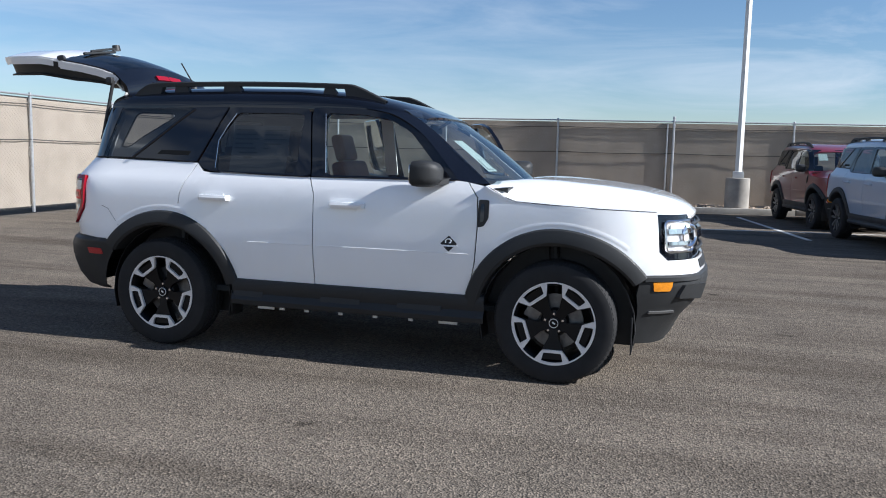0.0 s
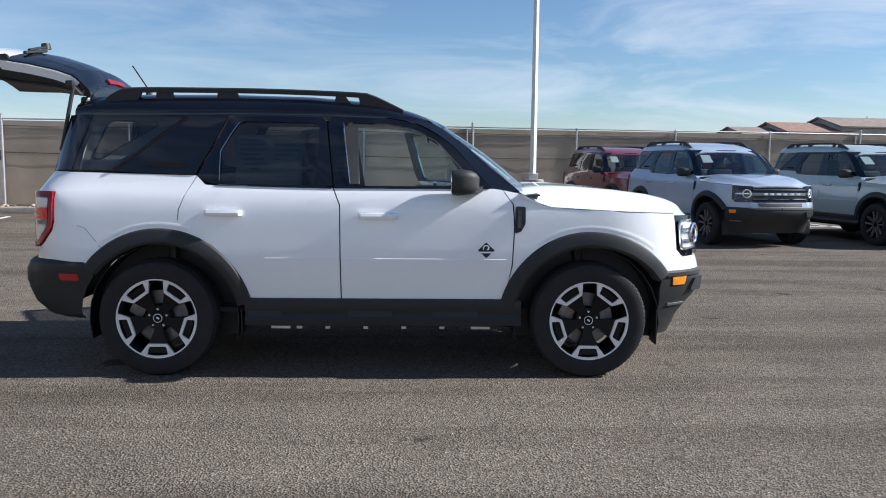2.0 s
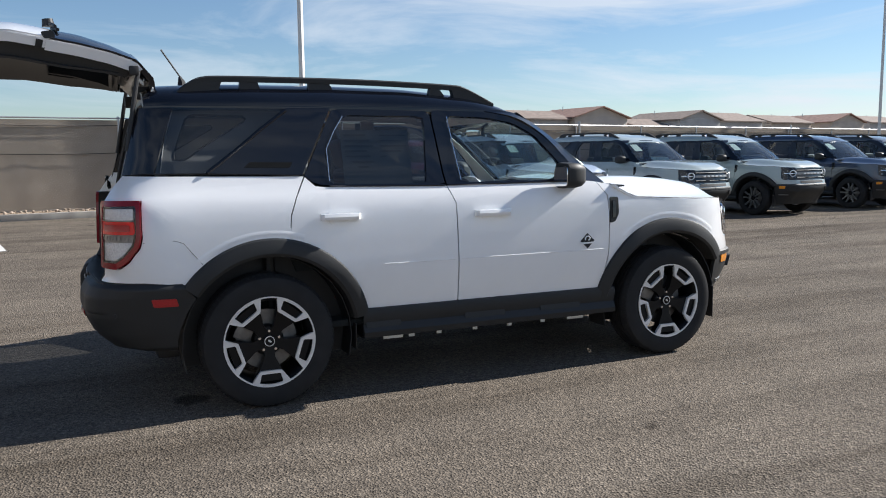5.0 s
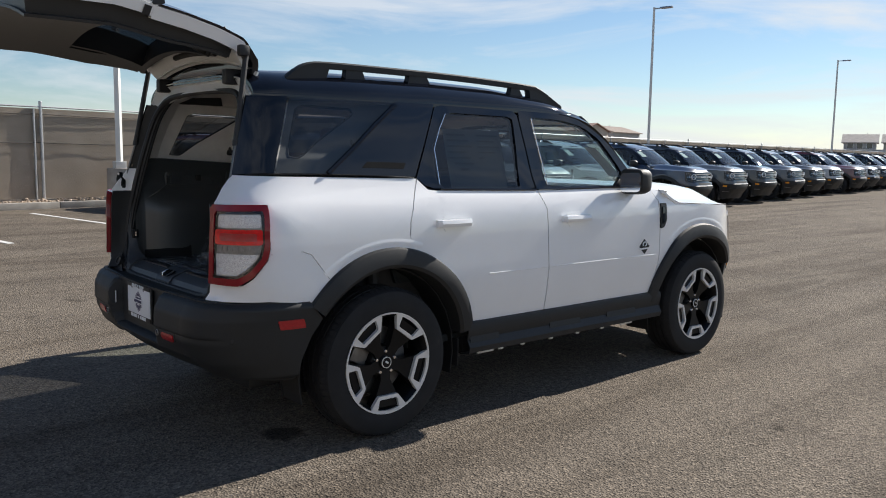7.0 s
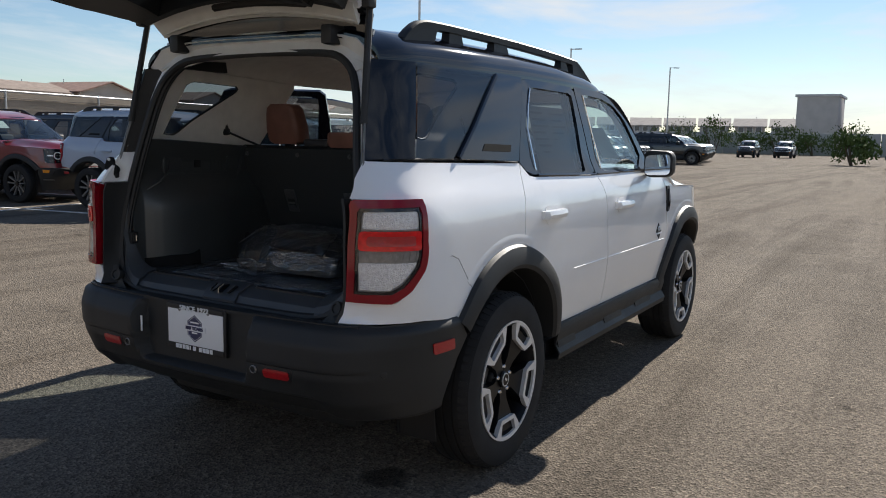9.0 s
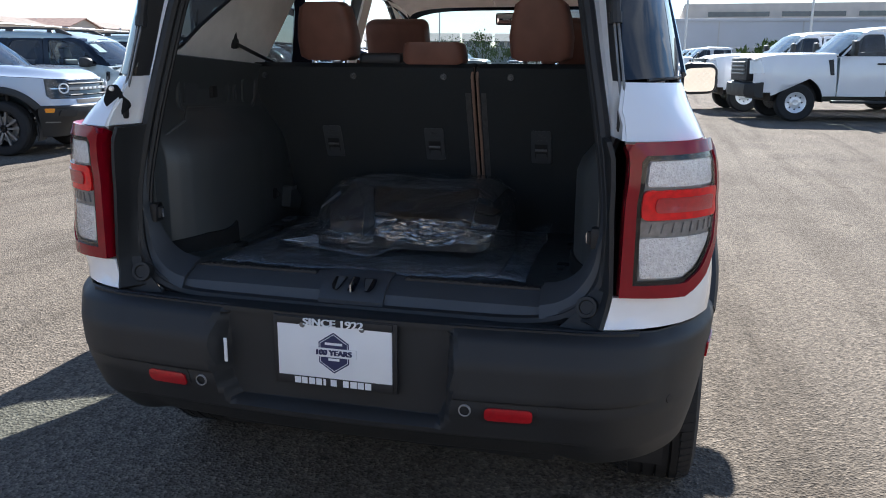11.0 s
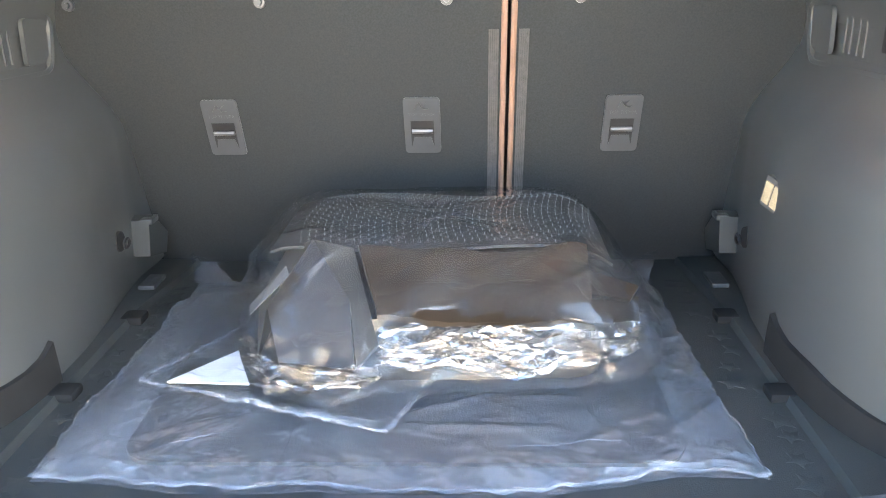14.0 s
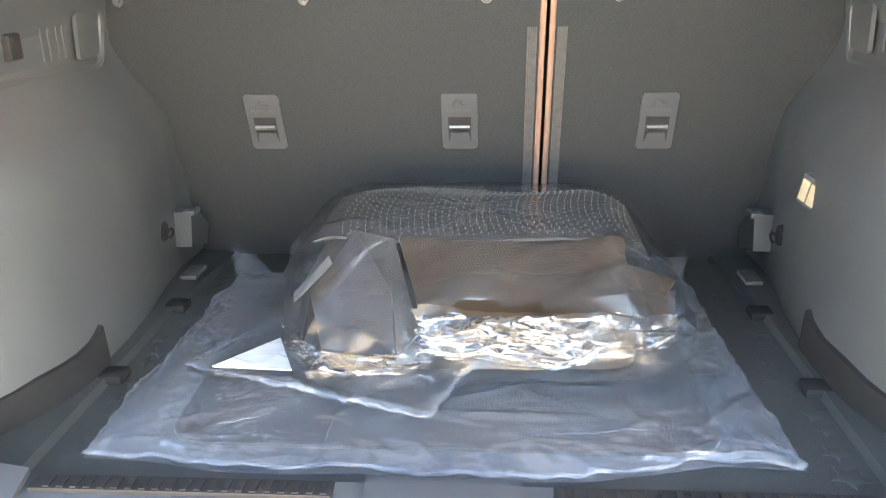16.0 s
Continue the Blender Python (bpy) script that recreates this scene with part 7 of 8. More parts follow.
def flat_bag(name, corners, z0, z1, amp, material, label, n=60, seed=0.0, bow=0.0):
    """A thin closed polythene bag: upper film, lower film and a crimped hem round it."""
    a, b, c, d = (Vector((*p, 0)) for p in corners)                 # front left, front right, back right, back left
    root = thing(name, label, "plastic bag")
    span = (b - a).length
    creases = crease_lines(seed, 90 if span > 0.7 else 22, (a + b + c + d) / 4, (span * 0.32, span * 0.5))

    def at(u, v):
        p = a.lerp(b, u).lerp(d.lerp(c, u), v)
        e = min(u, 1 - u, v, 1 - v)
        edge = min(1.0, e / 0.05)
        wob = min(1.0, (b - a).length / 0.7) ** 2 * 0.005 * noise.noise(Vector((u * 31, v * 31, seed))) + min(1.0, (b - a).length / 0.7) ** 2 * 0.016 * noise.noise(Vector((u * 5, v * 5, seed + 4)))
        p = p + Vector((wob - bow * 4 * u * (1 - u) * (1 - v), 0.7 * wob, 0)) * (1.6 - edge)
        fold = crease_height(p, creases) + 0.35 * noise.noise(Vector((p.x * 6, p.y * 5, seed))) + 0.12 * ridge(p.x * 14 + p.y * 9, p.y * 12, seed)
        front = max(0.0, 1.0 - v / 0.10)
        h = z0 + (z1 - z0) * (0.3 + 0.7 * edge) + amp * fold + front * (0.010 * abs(noise.noise(Vector((u * 16, 0, seed + 9)))) + 0.007 * ridge(u * 9, v * 22 + u * 5, seed + 2) * min(1.0, v / 0.02))
        return Vector((p.x, p.y, max(h, floor_z(p.x) + 0.004)))

    def low(u, v):
        p = at(u, v)
        return Vector((p.x, p.y, floor_z(p.x) + 0.0025 if z0 < 0.77 else z0 - 0.002))
    for nm, fn, k in (("upper_film", at, n), ("lower_film", low, 10)):
        bm = bmesh.new()
        g = [[bm.verts.new(fn(i / k, j / k)) for j in range(k + 1)] for i in range(k + 1)]
        for i in range(k):
            for j in range(k):
                bm.faces.new((g[i][j], g[i + 1][j], g[i + 1][j + 1], g[i][j + 1]))
        part(nm, bm, material, root, smooth=25)
    walk_ = [(i / 60, 0) for i in range(60)] + [(1, i / 60) for i in range(60)] + [(1 - i / 60, 1) for i in range(60)] + [(0, 1 - i / 60) for i in range(60)]
    mid = sum((at(u, v) for u, v in ((0, 0), (1, 0), (1, 1), (0, 1))), Vector()) / 4
    hem = bmesh.new()
    rings = []
    for i, (u, v) in enumerate(walk_):
        p = at(u, v)
        inw = (mid - p)
        inw.z = 0
        inw.normalize()
        w = 0.0042 * (1 + 0.9 * noise.noise(Vector((i * 0.21, seed, 0))))
        rings.append([hem.verts.new(p + inw * (k * w) + Vector((0, 0, zz + 0.003 * noise.noise(Vector((i * 0.9, k * 3, seed)))))) for k, zz in ((-0.35, 0.0), (0.1, 0.0035), (0.6, 0.002), (1.3, 0.003))])
    for r, q in zip(rings, rings[1:] + rings[:1]):
        for k in range(3):
            hem.faces.new((r[k], q[k], q[k + 1], r[k + 1]))
    part("hem", hem, "bag_hem", root, "white crimped hem", smooth=20)
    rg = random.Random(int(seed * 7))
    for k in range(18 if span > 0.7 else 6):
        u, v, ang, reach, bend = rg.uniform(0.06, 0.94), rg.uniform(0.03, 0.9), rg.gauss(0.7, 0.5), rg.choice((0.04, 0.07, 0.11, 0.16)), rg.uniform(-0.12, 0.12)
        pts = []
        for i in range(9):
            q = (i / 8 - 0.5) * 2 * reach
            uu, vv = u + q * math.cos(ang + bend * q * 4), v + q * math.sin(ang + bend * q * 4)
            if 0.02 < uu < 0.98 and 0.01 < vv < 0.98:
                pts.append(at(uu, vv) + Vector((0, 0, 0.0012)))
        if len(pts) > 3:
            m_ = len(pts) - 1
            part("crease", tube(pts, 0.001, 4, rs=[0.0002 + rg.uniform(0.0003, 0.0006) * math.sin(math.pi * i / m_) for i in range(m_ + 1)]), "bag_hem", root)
    return root


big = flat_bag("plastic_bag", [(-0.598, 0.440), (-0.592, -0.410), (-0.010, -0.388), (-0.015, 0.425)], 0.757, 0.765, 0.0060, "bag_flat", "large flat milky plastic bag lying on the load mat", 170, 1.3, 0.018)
for sy, y0 in ((1, 0.425), (-1, -0.388)):
    ear = bmesh.new()
    g = []
    for i in range(9):
        row = []
        for j in range(7):
            u, v = i / 8, j / 6
            row.append(ear.verts.new((-0.035 + 0.075 * v + 0.012 * noise.noise(Vector((i, j, 2))), y0 + sy * (0.030 * v - 0.075 * u * (1 - 0.4 * v)), 0.767 + 0.030 * v * (1 - 0.6 * u) + 0.010 * noise.noise(Vector((i * 0.8, j * 0.8, sy * 3))))))
        g.append(row)
    for i in range(8):
        for j in range(6):
            ear.faces.new((g[i][j], g[i + 1][j], g[i + 1][j + 1], g[i][j + 1]))
    part("bag_corner", ear, "bag_hem", big, "turned-up corner", smooth=20)
mats = thing("floor_mat", "dark floor mat sealed in the flat bag", "floor mat")
part("mat_sheet", loft([[Vector((x, y, z)) for x, y in rounded([(-0.57, -0.33), (-0.57, 0.35), (-0.06, 0.36), (-0.06, -0.33)], 0.05)] for z in (0.7535, 0.759)]), "mat_dark", mats)
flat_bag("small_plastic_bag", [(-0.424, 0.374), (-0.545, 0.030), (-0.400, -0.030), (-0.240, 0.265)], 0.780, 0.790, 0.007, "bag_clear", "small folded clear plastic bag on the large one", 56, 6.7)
lf = thing("leaflet", "shiny folded leaflet in the small bag", "leaflet")
part("leaflet_page", loft([[Vector((x, y, z)) for x, y in ((-0.425, 0.335), (-0.432, 0.222), (-0.335, 0.262))] for z in (0.783, 0.7855)]), "white_plain", lf)


# the big bag: folded mats inside a clear film
def top_z(x, y):
    """Height of the folded mats."""
    z = float(np.interp(x, [-0.52, -0.475, -0.44, -0.40, -0.33, -0.10, 0.05, 0.09], [0.820, 0.848, 0.872, 0.900, 0.938, 0.940, 0.905, 0.880]))
    z -= 0.06 * max(0.0, (y - 0.17) / 0.10) ** 2 + 0.07 * max(0.0, (-y - 0.20) / 0.12) ** 2
    return z


fold = thing("folded_mats", "brown-black folded rubber mats inside the clear bag", "floor mat")
part("mat_stack", loft([[Vector((x, y, z)) for x, y in rounded([(-0.395, -0.25), (-0.405, 0.03), (-0.40, 0.17), (-0.02, 0.19), (0.0, -0.20), (-0.3, -0.26)], 0.05)] for z in (0.775, 0.855, 0.866)]), "mat_dark", fold)
topg = [[Vector((x, y, top_z(x, y) + 0.004 * math.sin(18 * y + 6 * x))) for y in [0.205 - 0.475 * j / 30 for j in range(31)]] for x in [-0.325 + 0.37 * i / 16 for i in range(17)]]
part("mat_layer", sheet(topg, 0.004, (0, 0, -1)), "mat_dark", fold, "upturned mat with rows of nibs")
nibs = bmesh.new()
for i in range(42):
    for j in range(17):
        u, v = j / 16, i / 41
        x = -0.310 + 0.32 * u + 0.004 * (i % 2) * 2 + 0.015 * math.sin(4 * v)
        y = 0.165 - 0.43 * v + 0.010 * math.sin(5 * u)
        if y < -0.20 and u < 0.10 + (-0.20 - y) * 0.8:
            continue
        z = top_z(x, y) + 0.004 * math.sin(18 * y + 6 * x)
        b = [nibs.verts.new((x + dx, y + dy, z + dz)) for dx, dy, dz in ((-0.0007, -0.0007, 0), (-0.0007, 0.0007, 0), (0.0007, 0.0007, 0), (0.0007, -0.0007, 0), (0, 0, 0.0040))]
        for k in range(4):
            nibs.faces.new((b[k], b[(k + 1) % 4], b[4]))
part("mat_nibs", nibs, "ink", fold, "rows of pale nibs on the mat", smooth=0)
# brown face that slopes to the front, with slanting soft folds
face = []
for i in range(21):
    u = i / 20
    row = []
    for j in range(41):
        v = j / 40
        y = 0.082 - 0.315 * v - 0.035 * u * (1 - v)
        x = -0.325 - 0.102 * u - 0.012 * math.sin(3.0 * v)
        row.append(Vector((x, y, top_z(x, min(0.1, max(-0.15, y))) + 0.004 + 0.0036 * math.sin(17 * v + 11 * u + 1.5 * math.sin(5 * v)) * (0.4 + v) * (1 - 0.6 * u) + 0.0008 * math.sin(55 * v + 30 * u) - 0.03 * max(0.0, v - 0.85) * 4 * u)))
    face.append(row)
part("mat_fold", sheet(face, 0.008, (0, 0, -1)), "mat_fold", fold, "brown folded mat face")
tri_ = lambda pts, m, lbl="": part("mat_fold", loft([[Vector(p) + Vector((k * 0.004, 0, -k * 0.006)) for p in pts] for k in (0, 1)]), m, fold, lbl)
tri_([(-0.336, 0.141, 0.955), (-0.405, 0.195, 0.885), (-0.445, 0.176, 0.825), (-0.462, 0.075, 0.822), (-0.420, 0.082, 0.900)], "mat_fold")
tri_([(-0.336, 0.141, 0.955), (-0.420, 0.082, 0.900), (-0.462, 0.072, 0.825), (-0.445, 0.045, 0.850), (-0.324, 0.088, 0.938)], "mat_dark")
tri_([(-0.336, 0.141, 0.955), (-0.26, 0.20, 0.91), (-0.30, 0.235, 0.85), (-0.44, 0.205, 0.825), (-0.405, 0.195, 0.885)], "mat_dark")
tri_([(-0.345, -0.225, 0.915), (-0.362, -0.300, 0.895), (-0.385, -0.285, 0.885), (-0.385, -0.220, 0.895)], "mat_fold")
tri_([(-0.385, -0.225, 0.885), (-0.365, -0.30, 0.880), (-0.405, -0.295, 0.84), (-0.425, -0.23, 0.85)], "mat_fold")
# printed strips that show through
part("printed_strip", loft([[Vector((x, y, z + o)) for x, y, z in ((-0.375, 0.172, 0.925), (-0.415, 0.215, 0.885), (-0.435, 0.210, 0.880), (-0.392, 0.165, 0.918))] for o in (0.006, 0.007)]), "grey_cap", fold)


def big_bag():
    root = thing("clear_plastic_bag", "bulging clear plastic bag around folded dark mats", "plastic bag")
    foot = smooth_path([(-0.23, 0.268, 0), (-0.38, 0.236, 0), (-0.46, 0.188, 0), (-0.482, 0.105, 0), (-0.458, 0.045, 0), (-0.444, -0.03, 0), (-0.446, -0.13, 0), (-0.440, -0.23, 0), (-0.412, -0.300, 0), (-0.36, -0.328, 0), (-0.2, -0.318, 0), (-0.02, -0.280, 0), (0.06, -0.2, 0), (0.085, 0.0, 0), (0.06, 0.2, 0), (0.0, 0.25, 0), (-0.12, 0.272, 0)], 4, True)
    n = len(foot)
    c = Vector((-0.22, -0.02, 0))
    bm, rings = bmesh.new(), []
    levels = [(1.0, 0.0), (1.015, 0.14), (1.015, 0.32), (1.0, 0.52), (0.985, 0.70), (0.955, 0.84), (0.90, 0.94), (0.80, 1.0), (0.66, 1.0), (0.52, 1.0), (0.38, 1.0), (0.24, 1.0), (0.10, 1.0)]
    rng = random.Random(8)
    for lv, (k, h) in enumerate(levels):
        ring = []
        for i, f in enumerate(foot):
            p = c + (f - c) * k
            z0 = 0.784
            tz = max(0.86, top_z(p.x, p.y)) + 0.015 + 0.012 * max(0.0, 1 - ((p.x + 0.336) ** 2 + (p.y - 0.141) ** 2) / 0.006)
            z = z0 + (tz - z0) * h
            loose = 1.0 if h < 0.9 else 0.25
            out = (f - c).normalized()
            side = Vector((-out.y, out.x, 0))
            ring.append(bm.verts.new(p + out * loose * rng.uniform(-0.006, 0.008) + side * rng.uniform(-0.007, 0.007) + Vector((0, 0, z + rng.uniform(-0.006, 0.007) * (0.3 if h > 0.9 else 0.8)))))
        rings.append(ring)
    for a, b in zip(rings, rings[1:]):
        for i in range(n):
            q = (a[i], a[(i + 1) % n], b[(i + 1) % n], b[i])
            if rng.random() < 0.5:
                bm.faces.new((q[0], q[1], q[2])), bm.faces.new((q[0], q[2], q[3]))
            else:
                bm.faces.new((q[0], q[1], q[3])), bm.faces.new((q[1], q[2], q[3]))
    bm.faces.new(rings[-1])
    part("bag_film", bm, "bag_clear", root, smooth=9)

    # bunched film along the front and the near end
    rng = random.Random(21)
    for nm, pts, zt, zb in (("bunched_edge", [(-0.428, 0.046), (-0.432, -0.03), (-0.436, -0.12), (-0.428, -0.20), (-0.400, -0.292)], 0.878, 0.798), ("bunched_end", [(-0.35, 0.246), (-0.42, 0.214), (-0.458, 0.165), (-0.474, 0.100), (-0.446, 0.046)], 0.832, 0.796)):
        line = smooth_path([(x, y, 0) for x, y in pts], 5)
        g, cols = bmesh.new(), []
        for i, p in enumerate(line):
            end = math.sin(math.pi * min(1.0, max(0.0, (i + 1.5) / (len(line) + 2)))) ** 0.4
            col = []
            for j in range(17):
                v = j / 16
                pleat = noise.noise(Vector((i * 0.16, j * 0.62 + 0.35 * i * (1 if zt > 0.85 else -0.4), zt * 9)))      # long folds that run along the edge
                push = (0.018 * math.sin(math.pi * v) + 0.020 * pleat) * end + rng.uniform(-0.0022, 0.0022)
                col.append(g.verts.new(p + Vector((-push, rng.uniform(-0.008, 0.008), (zt + zb) / 2 + (zt - zb) * (0.5 - v) * end + 0.006 * noise.noise(Vector((i * 0.30, 5.0, zt))) + rng.uniform(-0.0012, 0.0012)))))
            cols.append(col)
        for a, b in zip(cols, cols[1:]):
            for j in range(16):
                if rng.random() < 0.5:
                    g.faces.new((a[j], b[j], b[j + 1])), g.faces.new((a[j], b[j + 1], a[j + 1]))
                else:
                    g.faces.new((a[j], b[j], a[j + 1])), g.faces.new((b[j], b[j + 1], a[j + 1]))
        part(nm, g, "bag_foil", root, "glinting bunched film", smooth=0)


big_bag()

# ---- parked vehicles ----
def recolor(root, color, roof=None):
    for o in root.children_recursive:
        if o.type == 'MESH' and o.material_slots and o.material_slots[0].material == M["paint"]:
            o.color = (*(roof if roof and o.name.startswith("roof") and not o.name.startswith("roof_") else color), 1)


HEAD = -90.0 + LOT
first = build_suv("silver-blue sport utility vehicle parked nose out", "parked vehicles", "grey", (0.36, 0.42, 0.52))
first.matrix_world = lot_pose(8.42, 9.3, 0, -90)
for o in list(first.children_recursive):            # too small to see at their distance
    if o.name.split(".")[0] in ("lug_nut", "lamp_rib", "brake_inset", "lamp_shelf", "headrest_post", "brake_caliper", "cap_ring", "handle_cup", "arch_back", "mirror_pane", "door_pillar", "cowl_corner"):
        bpy.data.objects.remove(o)
for o in first.children_recursive:                  # dark cloth inside
    if o.type == 'MESH' and o.data.materials and o.data.materials[0] in (M["leather"], M["headliner"]):
        o.data.materials[0] = M["seat_black"]
ROW = [("pale grey-green", (0.36, 0.42, 0.42)), ("pale grey-green", (0.34, 0.40, 0.40)), ("dark blue", (0.015, 0.03, 0.07)), ("dark grey", (0.05, 0.055, 0.06)), ("black", (0.008, 0.009, 0.012)), ("dark blue-grey", (0.03, 0.04, 0.06)), ("black", (0.01, 0.011, 0.014)),
       ("silver", (0.40, 0.41, 0.44)), ("dark red", (0.10, 0.012, 0.02)), ("silver", (0.38, 0.40, 0.43)), ("black", (0.01, 0.01, 0.012)), ("dark blue", (0.012, 0.02, 0.05)), ("grey", (0.16, 0.17, 0.18)), ("black", (0.009, 0.009, 0.01))]
for i, (nm, col) in enumerate(ROW):
    c = copy_thing(first, lot_pose(8.45 + 2.85 * (i + 1) + (0.5 if i > 1 else 0), (8.85, 8.6, 8.4, 8.5, 8.6)[i] if i < 5 else 8.7 + 0.12 * math.sin(i * 2.1), 0, -90))
    tagged(c, nm + " sport utility vehicle parked nose out in the row")
    recolor(c, col)
red = copy_thing(first, lot_pose(8.6, 13.95, 0, -90))
tagged(red, "dark red sport utility vehicle parked nose out by the fence")
recolor(red, (0.17, 0.014, 0.020))
blk = copy_thing(first, lot_pose(8.6 + 2.85, 13.95, 0, -90))
tagged(blk, "black sport utility vehicle parked by the fence")
recolor(blk, (0.012, 0.014, 0.02))



# ---- white pickups across the lane ----
def PT(s, z):
    w = float(np.interp(z, [0.45, 0.6, 0.95, 1.25, 1.38, 1.95], [0.96, 1.0, 1.015, 1.0, 0.97, 0.80]))
    if s > 4.55:
        th = min((s - 4.55) / 0.50, math.pi / 2)
        return Vector((4.55 + 0.50 * math.sin(th), -w * (1 - 0.28 * (1 - math.cos(th))), z))
    return Vector((s, -w, z))


def pickup(label, at):
    """x ahead from the rear axle; 4.06 m between the axles."""
    root = thing("pickup_truck", label, "truck", "white pickups")
    wl_ = 0.56
    front_arch, rear_arch = arc(4.06, 0.42, wl_, 0, 180, 14), arc(0.0, 0.42, wl_, 0, 180, 14)
    for fl in (lambda b: b, flip_y):
        part("fender", fl(panel([(4.62 - 0.0, 0.62), (4.95, 0.62), (5.05, 0.80), (5.05, 1.33), (4.6, 1.40), (3.30, 1.42), (3.24, 0.55), (3.48, 0.55)] + front_arch[::-1][1:-1], PT, 0.02, 0.2)), "paint", root, color=(0.72, 0.73, 0.75))
        for x0, x1 in ((2.22, 3.22), (1.10, 2.20)):
            d = part("cab_door", fl(panel([(x0, 0.55), (x1, 0.55), (x1, 1.385), (x0, 1.385)], PT, 0.02, 0.25)), "paint", root, color=(0.72, 0.73, 0.75))
            wn = [(x0 + 0.06, 1.40), (x1 - 0.06, 1.40), (x1 - (0.52 if x0 > 2 else 0.08), 1.86), (x0 + 0.08, 1.86)]
            out = [(x0, 1.39), (x1, 1.39), (x1 - (0.50 if x0 > 2 else 0.02), 1.92), (x0 + 0.02, 1.92)]
            part("door_frame", fl(frame_ring(resample(out, 24), resample(wn, 24, out[0]), PT, 0.03)), "paint", d, color=(0.72, 0.73, 0.75))
            part("window_glass", fl(panel(wn, PT, 0.0, 0.3, -0.01)), "tint", d)
            part("door_handle", fl(box(x0 + 0.06, x0 + 0.24, -1.035, -1.005, 1.22, 1.26, 0.01)), "plastic", d)
        part("cargo_bed", fl(panel([(-1.20, 0.62), (-0.60, 0.62)] + rear_arch[::-1][0:] + [(0.60, 0.55), (1.06, 0.55), (1.06, 1.40), (-1.20, 1.40)], PT, 0.04, 0.2)), "paint", root, color=(0.72, 0.73, 0.75))
        part("bed_rail", fl(box(-1.20, 1.06, -0.985, -0.90, 1.39, 1.42, 0.01)), "plastic", root)
        for c in (4.06, 0.0):
            part("arch_liner", fl(sheet([[Vector((c + 0.56 * math.cos(radians(a)), y, 0.42 + 0.56 * math.sin(radians(a)))) for y in (-0.99, -0.62)] for a in range(0, 181, 15)], 0.01)), "rubber", root)
            part("arch_back", fl(prism(arc(c, 0.42, 0.56, 0, 180, 12), -0.63, -0.62)), "rubber", root)
        part("running_board", fl(box(0.75, 3.30, -1.0, -0.85, 0.40, 0.46, 0.02)), "plastic", root)
        part("head_lamp", fl(panel([(4.78, 1.02), (5.22, 1.02), (5.24, 1.30), (4.86, 1.32)], PT, 0.03, 0.1, 0.004)), "lamp_back", root)
        part("fender_vent", fl(panel([(3.32, 1.0), (3.40, 1.0), (3.46, 1.32), (3.36, 1.33)], PT, 0.02, 0.2, 0.01)), "plastic", root)
        mr = part("door_mirror", fl(box(2.98, 3.08, -1.30, -1.10, 1.40, 1.72, 0.04)), "plastic", root)
        part("mirror_arm", fl(box(3.0, 3.06, -1.12, -0.92, 1.44, 1.50, 0.01)), "plastic", mr)
    part("hood", sheet([[Vector((x, y, z + 0.05 * (1 - (y / 0.95) ** 2) - 0.02)) for y in [-0.93 + 1.86 * j / 10 for j in range(11)]] for x, z in ((3.25, 1.46), (3.8, 1.46), (4.5, 1.44), (4.85, 1.40), (5.0, 1.34))], 0.03, (0, 0, -1)), "paint", root, color=(0.72, 0.73, 0.75))
    part("roof", sheet([[Vector((x, y, z - 0.05 * (y / 0.8) ** 4)) for y in [-0.80 + 1.6 * j / 10 for j in range(11)]] for x, z in ((1.08, 1.96), (1.3, 2.02), (2.2, 2.04), (2.6, 2.00), (2.72, 1.94))], 0.04, (0, 0, -1)), "paint", root, color=(0.72, 0.73, 0.75))
    part("windscreen", sheet([[Vector((x + 0.08 * (1 - u * u), w * u, z)) for u in [-1 + 2 * j / 8 for j in range(9)]] for x, w, z in ((3.28, 0.93, 1.42), (2.98, 0.87, 1.68), (2.70, 0.80, 1.93))], 0.006), "glass", root)
    part("rear_window", box(1.06, 1.07, -0.70, 0.70, 1.44, 1.86), "tint", root)
    part("cab_wall", box(1.07, 1.10, -0.95, 0.95, 0.55, 1.42), "paint", root, color=(0.72, 0.73, 0.75))
    part("seats", box(1.6, 2.4, -0.75, 0.75, 0.6, 1.5, 0.08), "seat_black", root)
    gr = part("grille", box(4.92, 5.08, -0.70, 0.70, 0.86, 1.36, 0.03), "plastic", root)
    for z in (1.0, 1.08, 1.16, 1.24):
        part("grille_bar", box(5.09, 5.12, -0.58, 0.58, z, z + 0.035, 0.008), "alu2", gr)
    part("front_bumper", loft([[Vector((x, y, z)) for x, z in ((x0 - 0.18, 0.50), (x0 - 0.02, 0.52), (x0 + 0.01, 0.60), (x0, 0.80), (x0 - 0.18, 0.84))] for y, x0 in ((-1.0, 4.95), (-0.8, 5.13), (0.0, 5.20), (0.8, 5.13), (1.0, 4.95))]), "plastic", root)
    part("tail_gate", box(-1.22, -1.17, -0.92, 0.92, 0.70, 1.40, 0.02), "paint", root, color=(0.72, 0.73, 0.75))
    part("bed_floor", box(-1.18, 1.06, -0.94, 0.94, 0.78, 0.82), "plastic", root)
    part("underbody", box(-0.9, 4.6, -0.6, 0.6, 0.42, 0.62, 0.04), "rubber", root)
    ty = finish("tyre", lathe([(0.22, -0.12), (0.26, -0.13), (0.37, -0.135), (0.405, -0.11), (0.41, -0.05), (0.41, 0.05), (0.405, 0.11), (0.37, 0.135), (0.22, 0.12)], 40), "tyre")
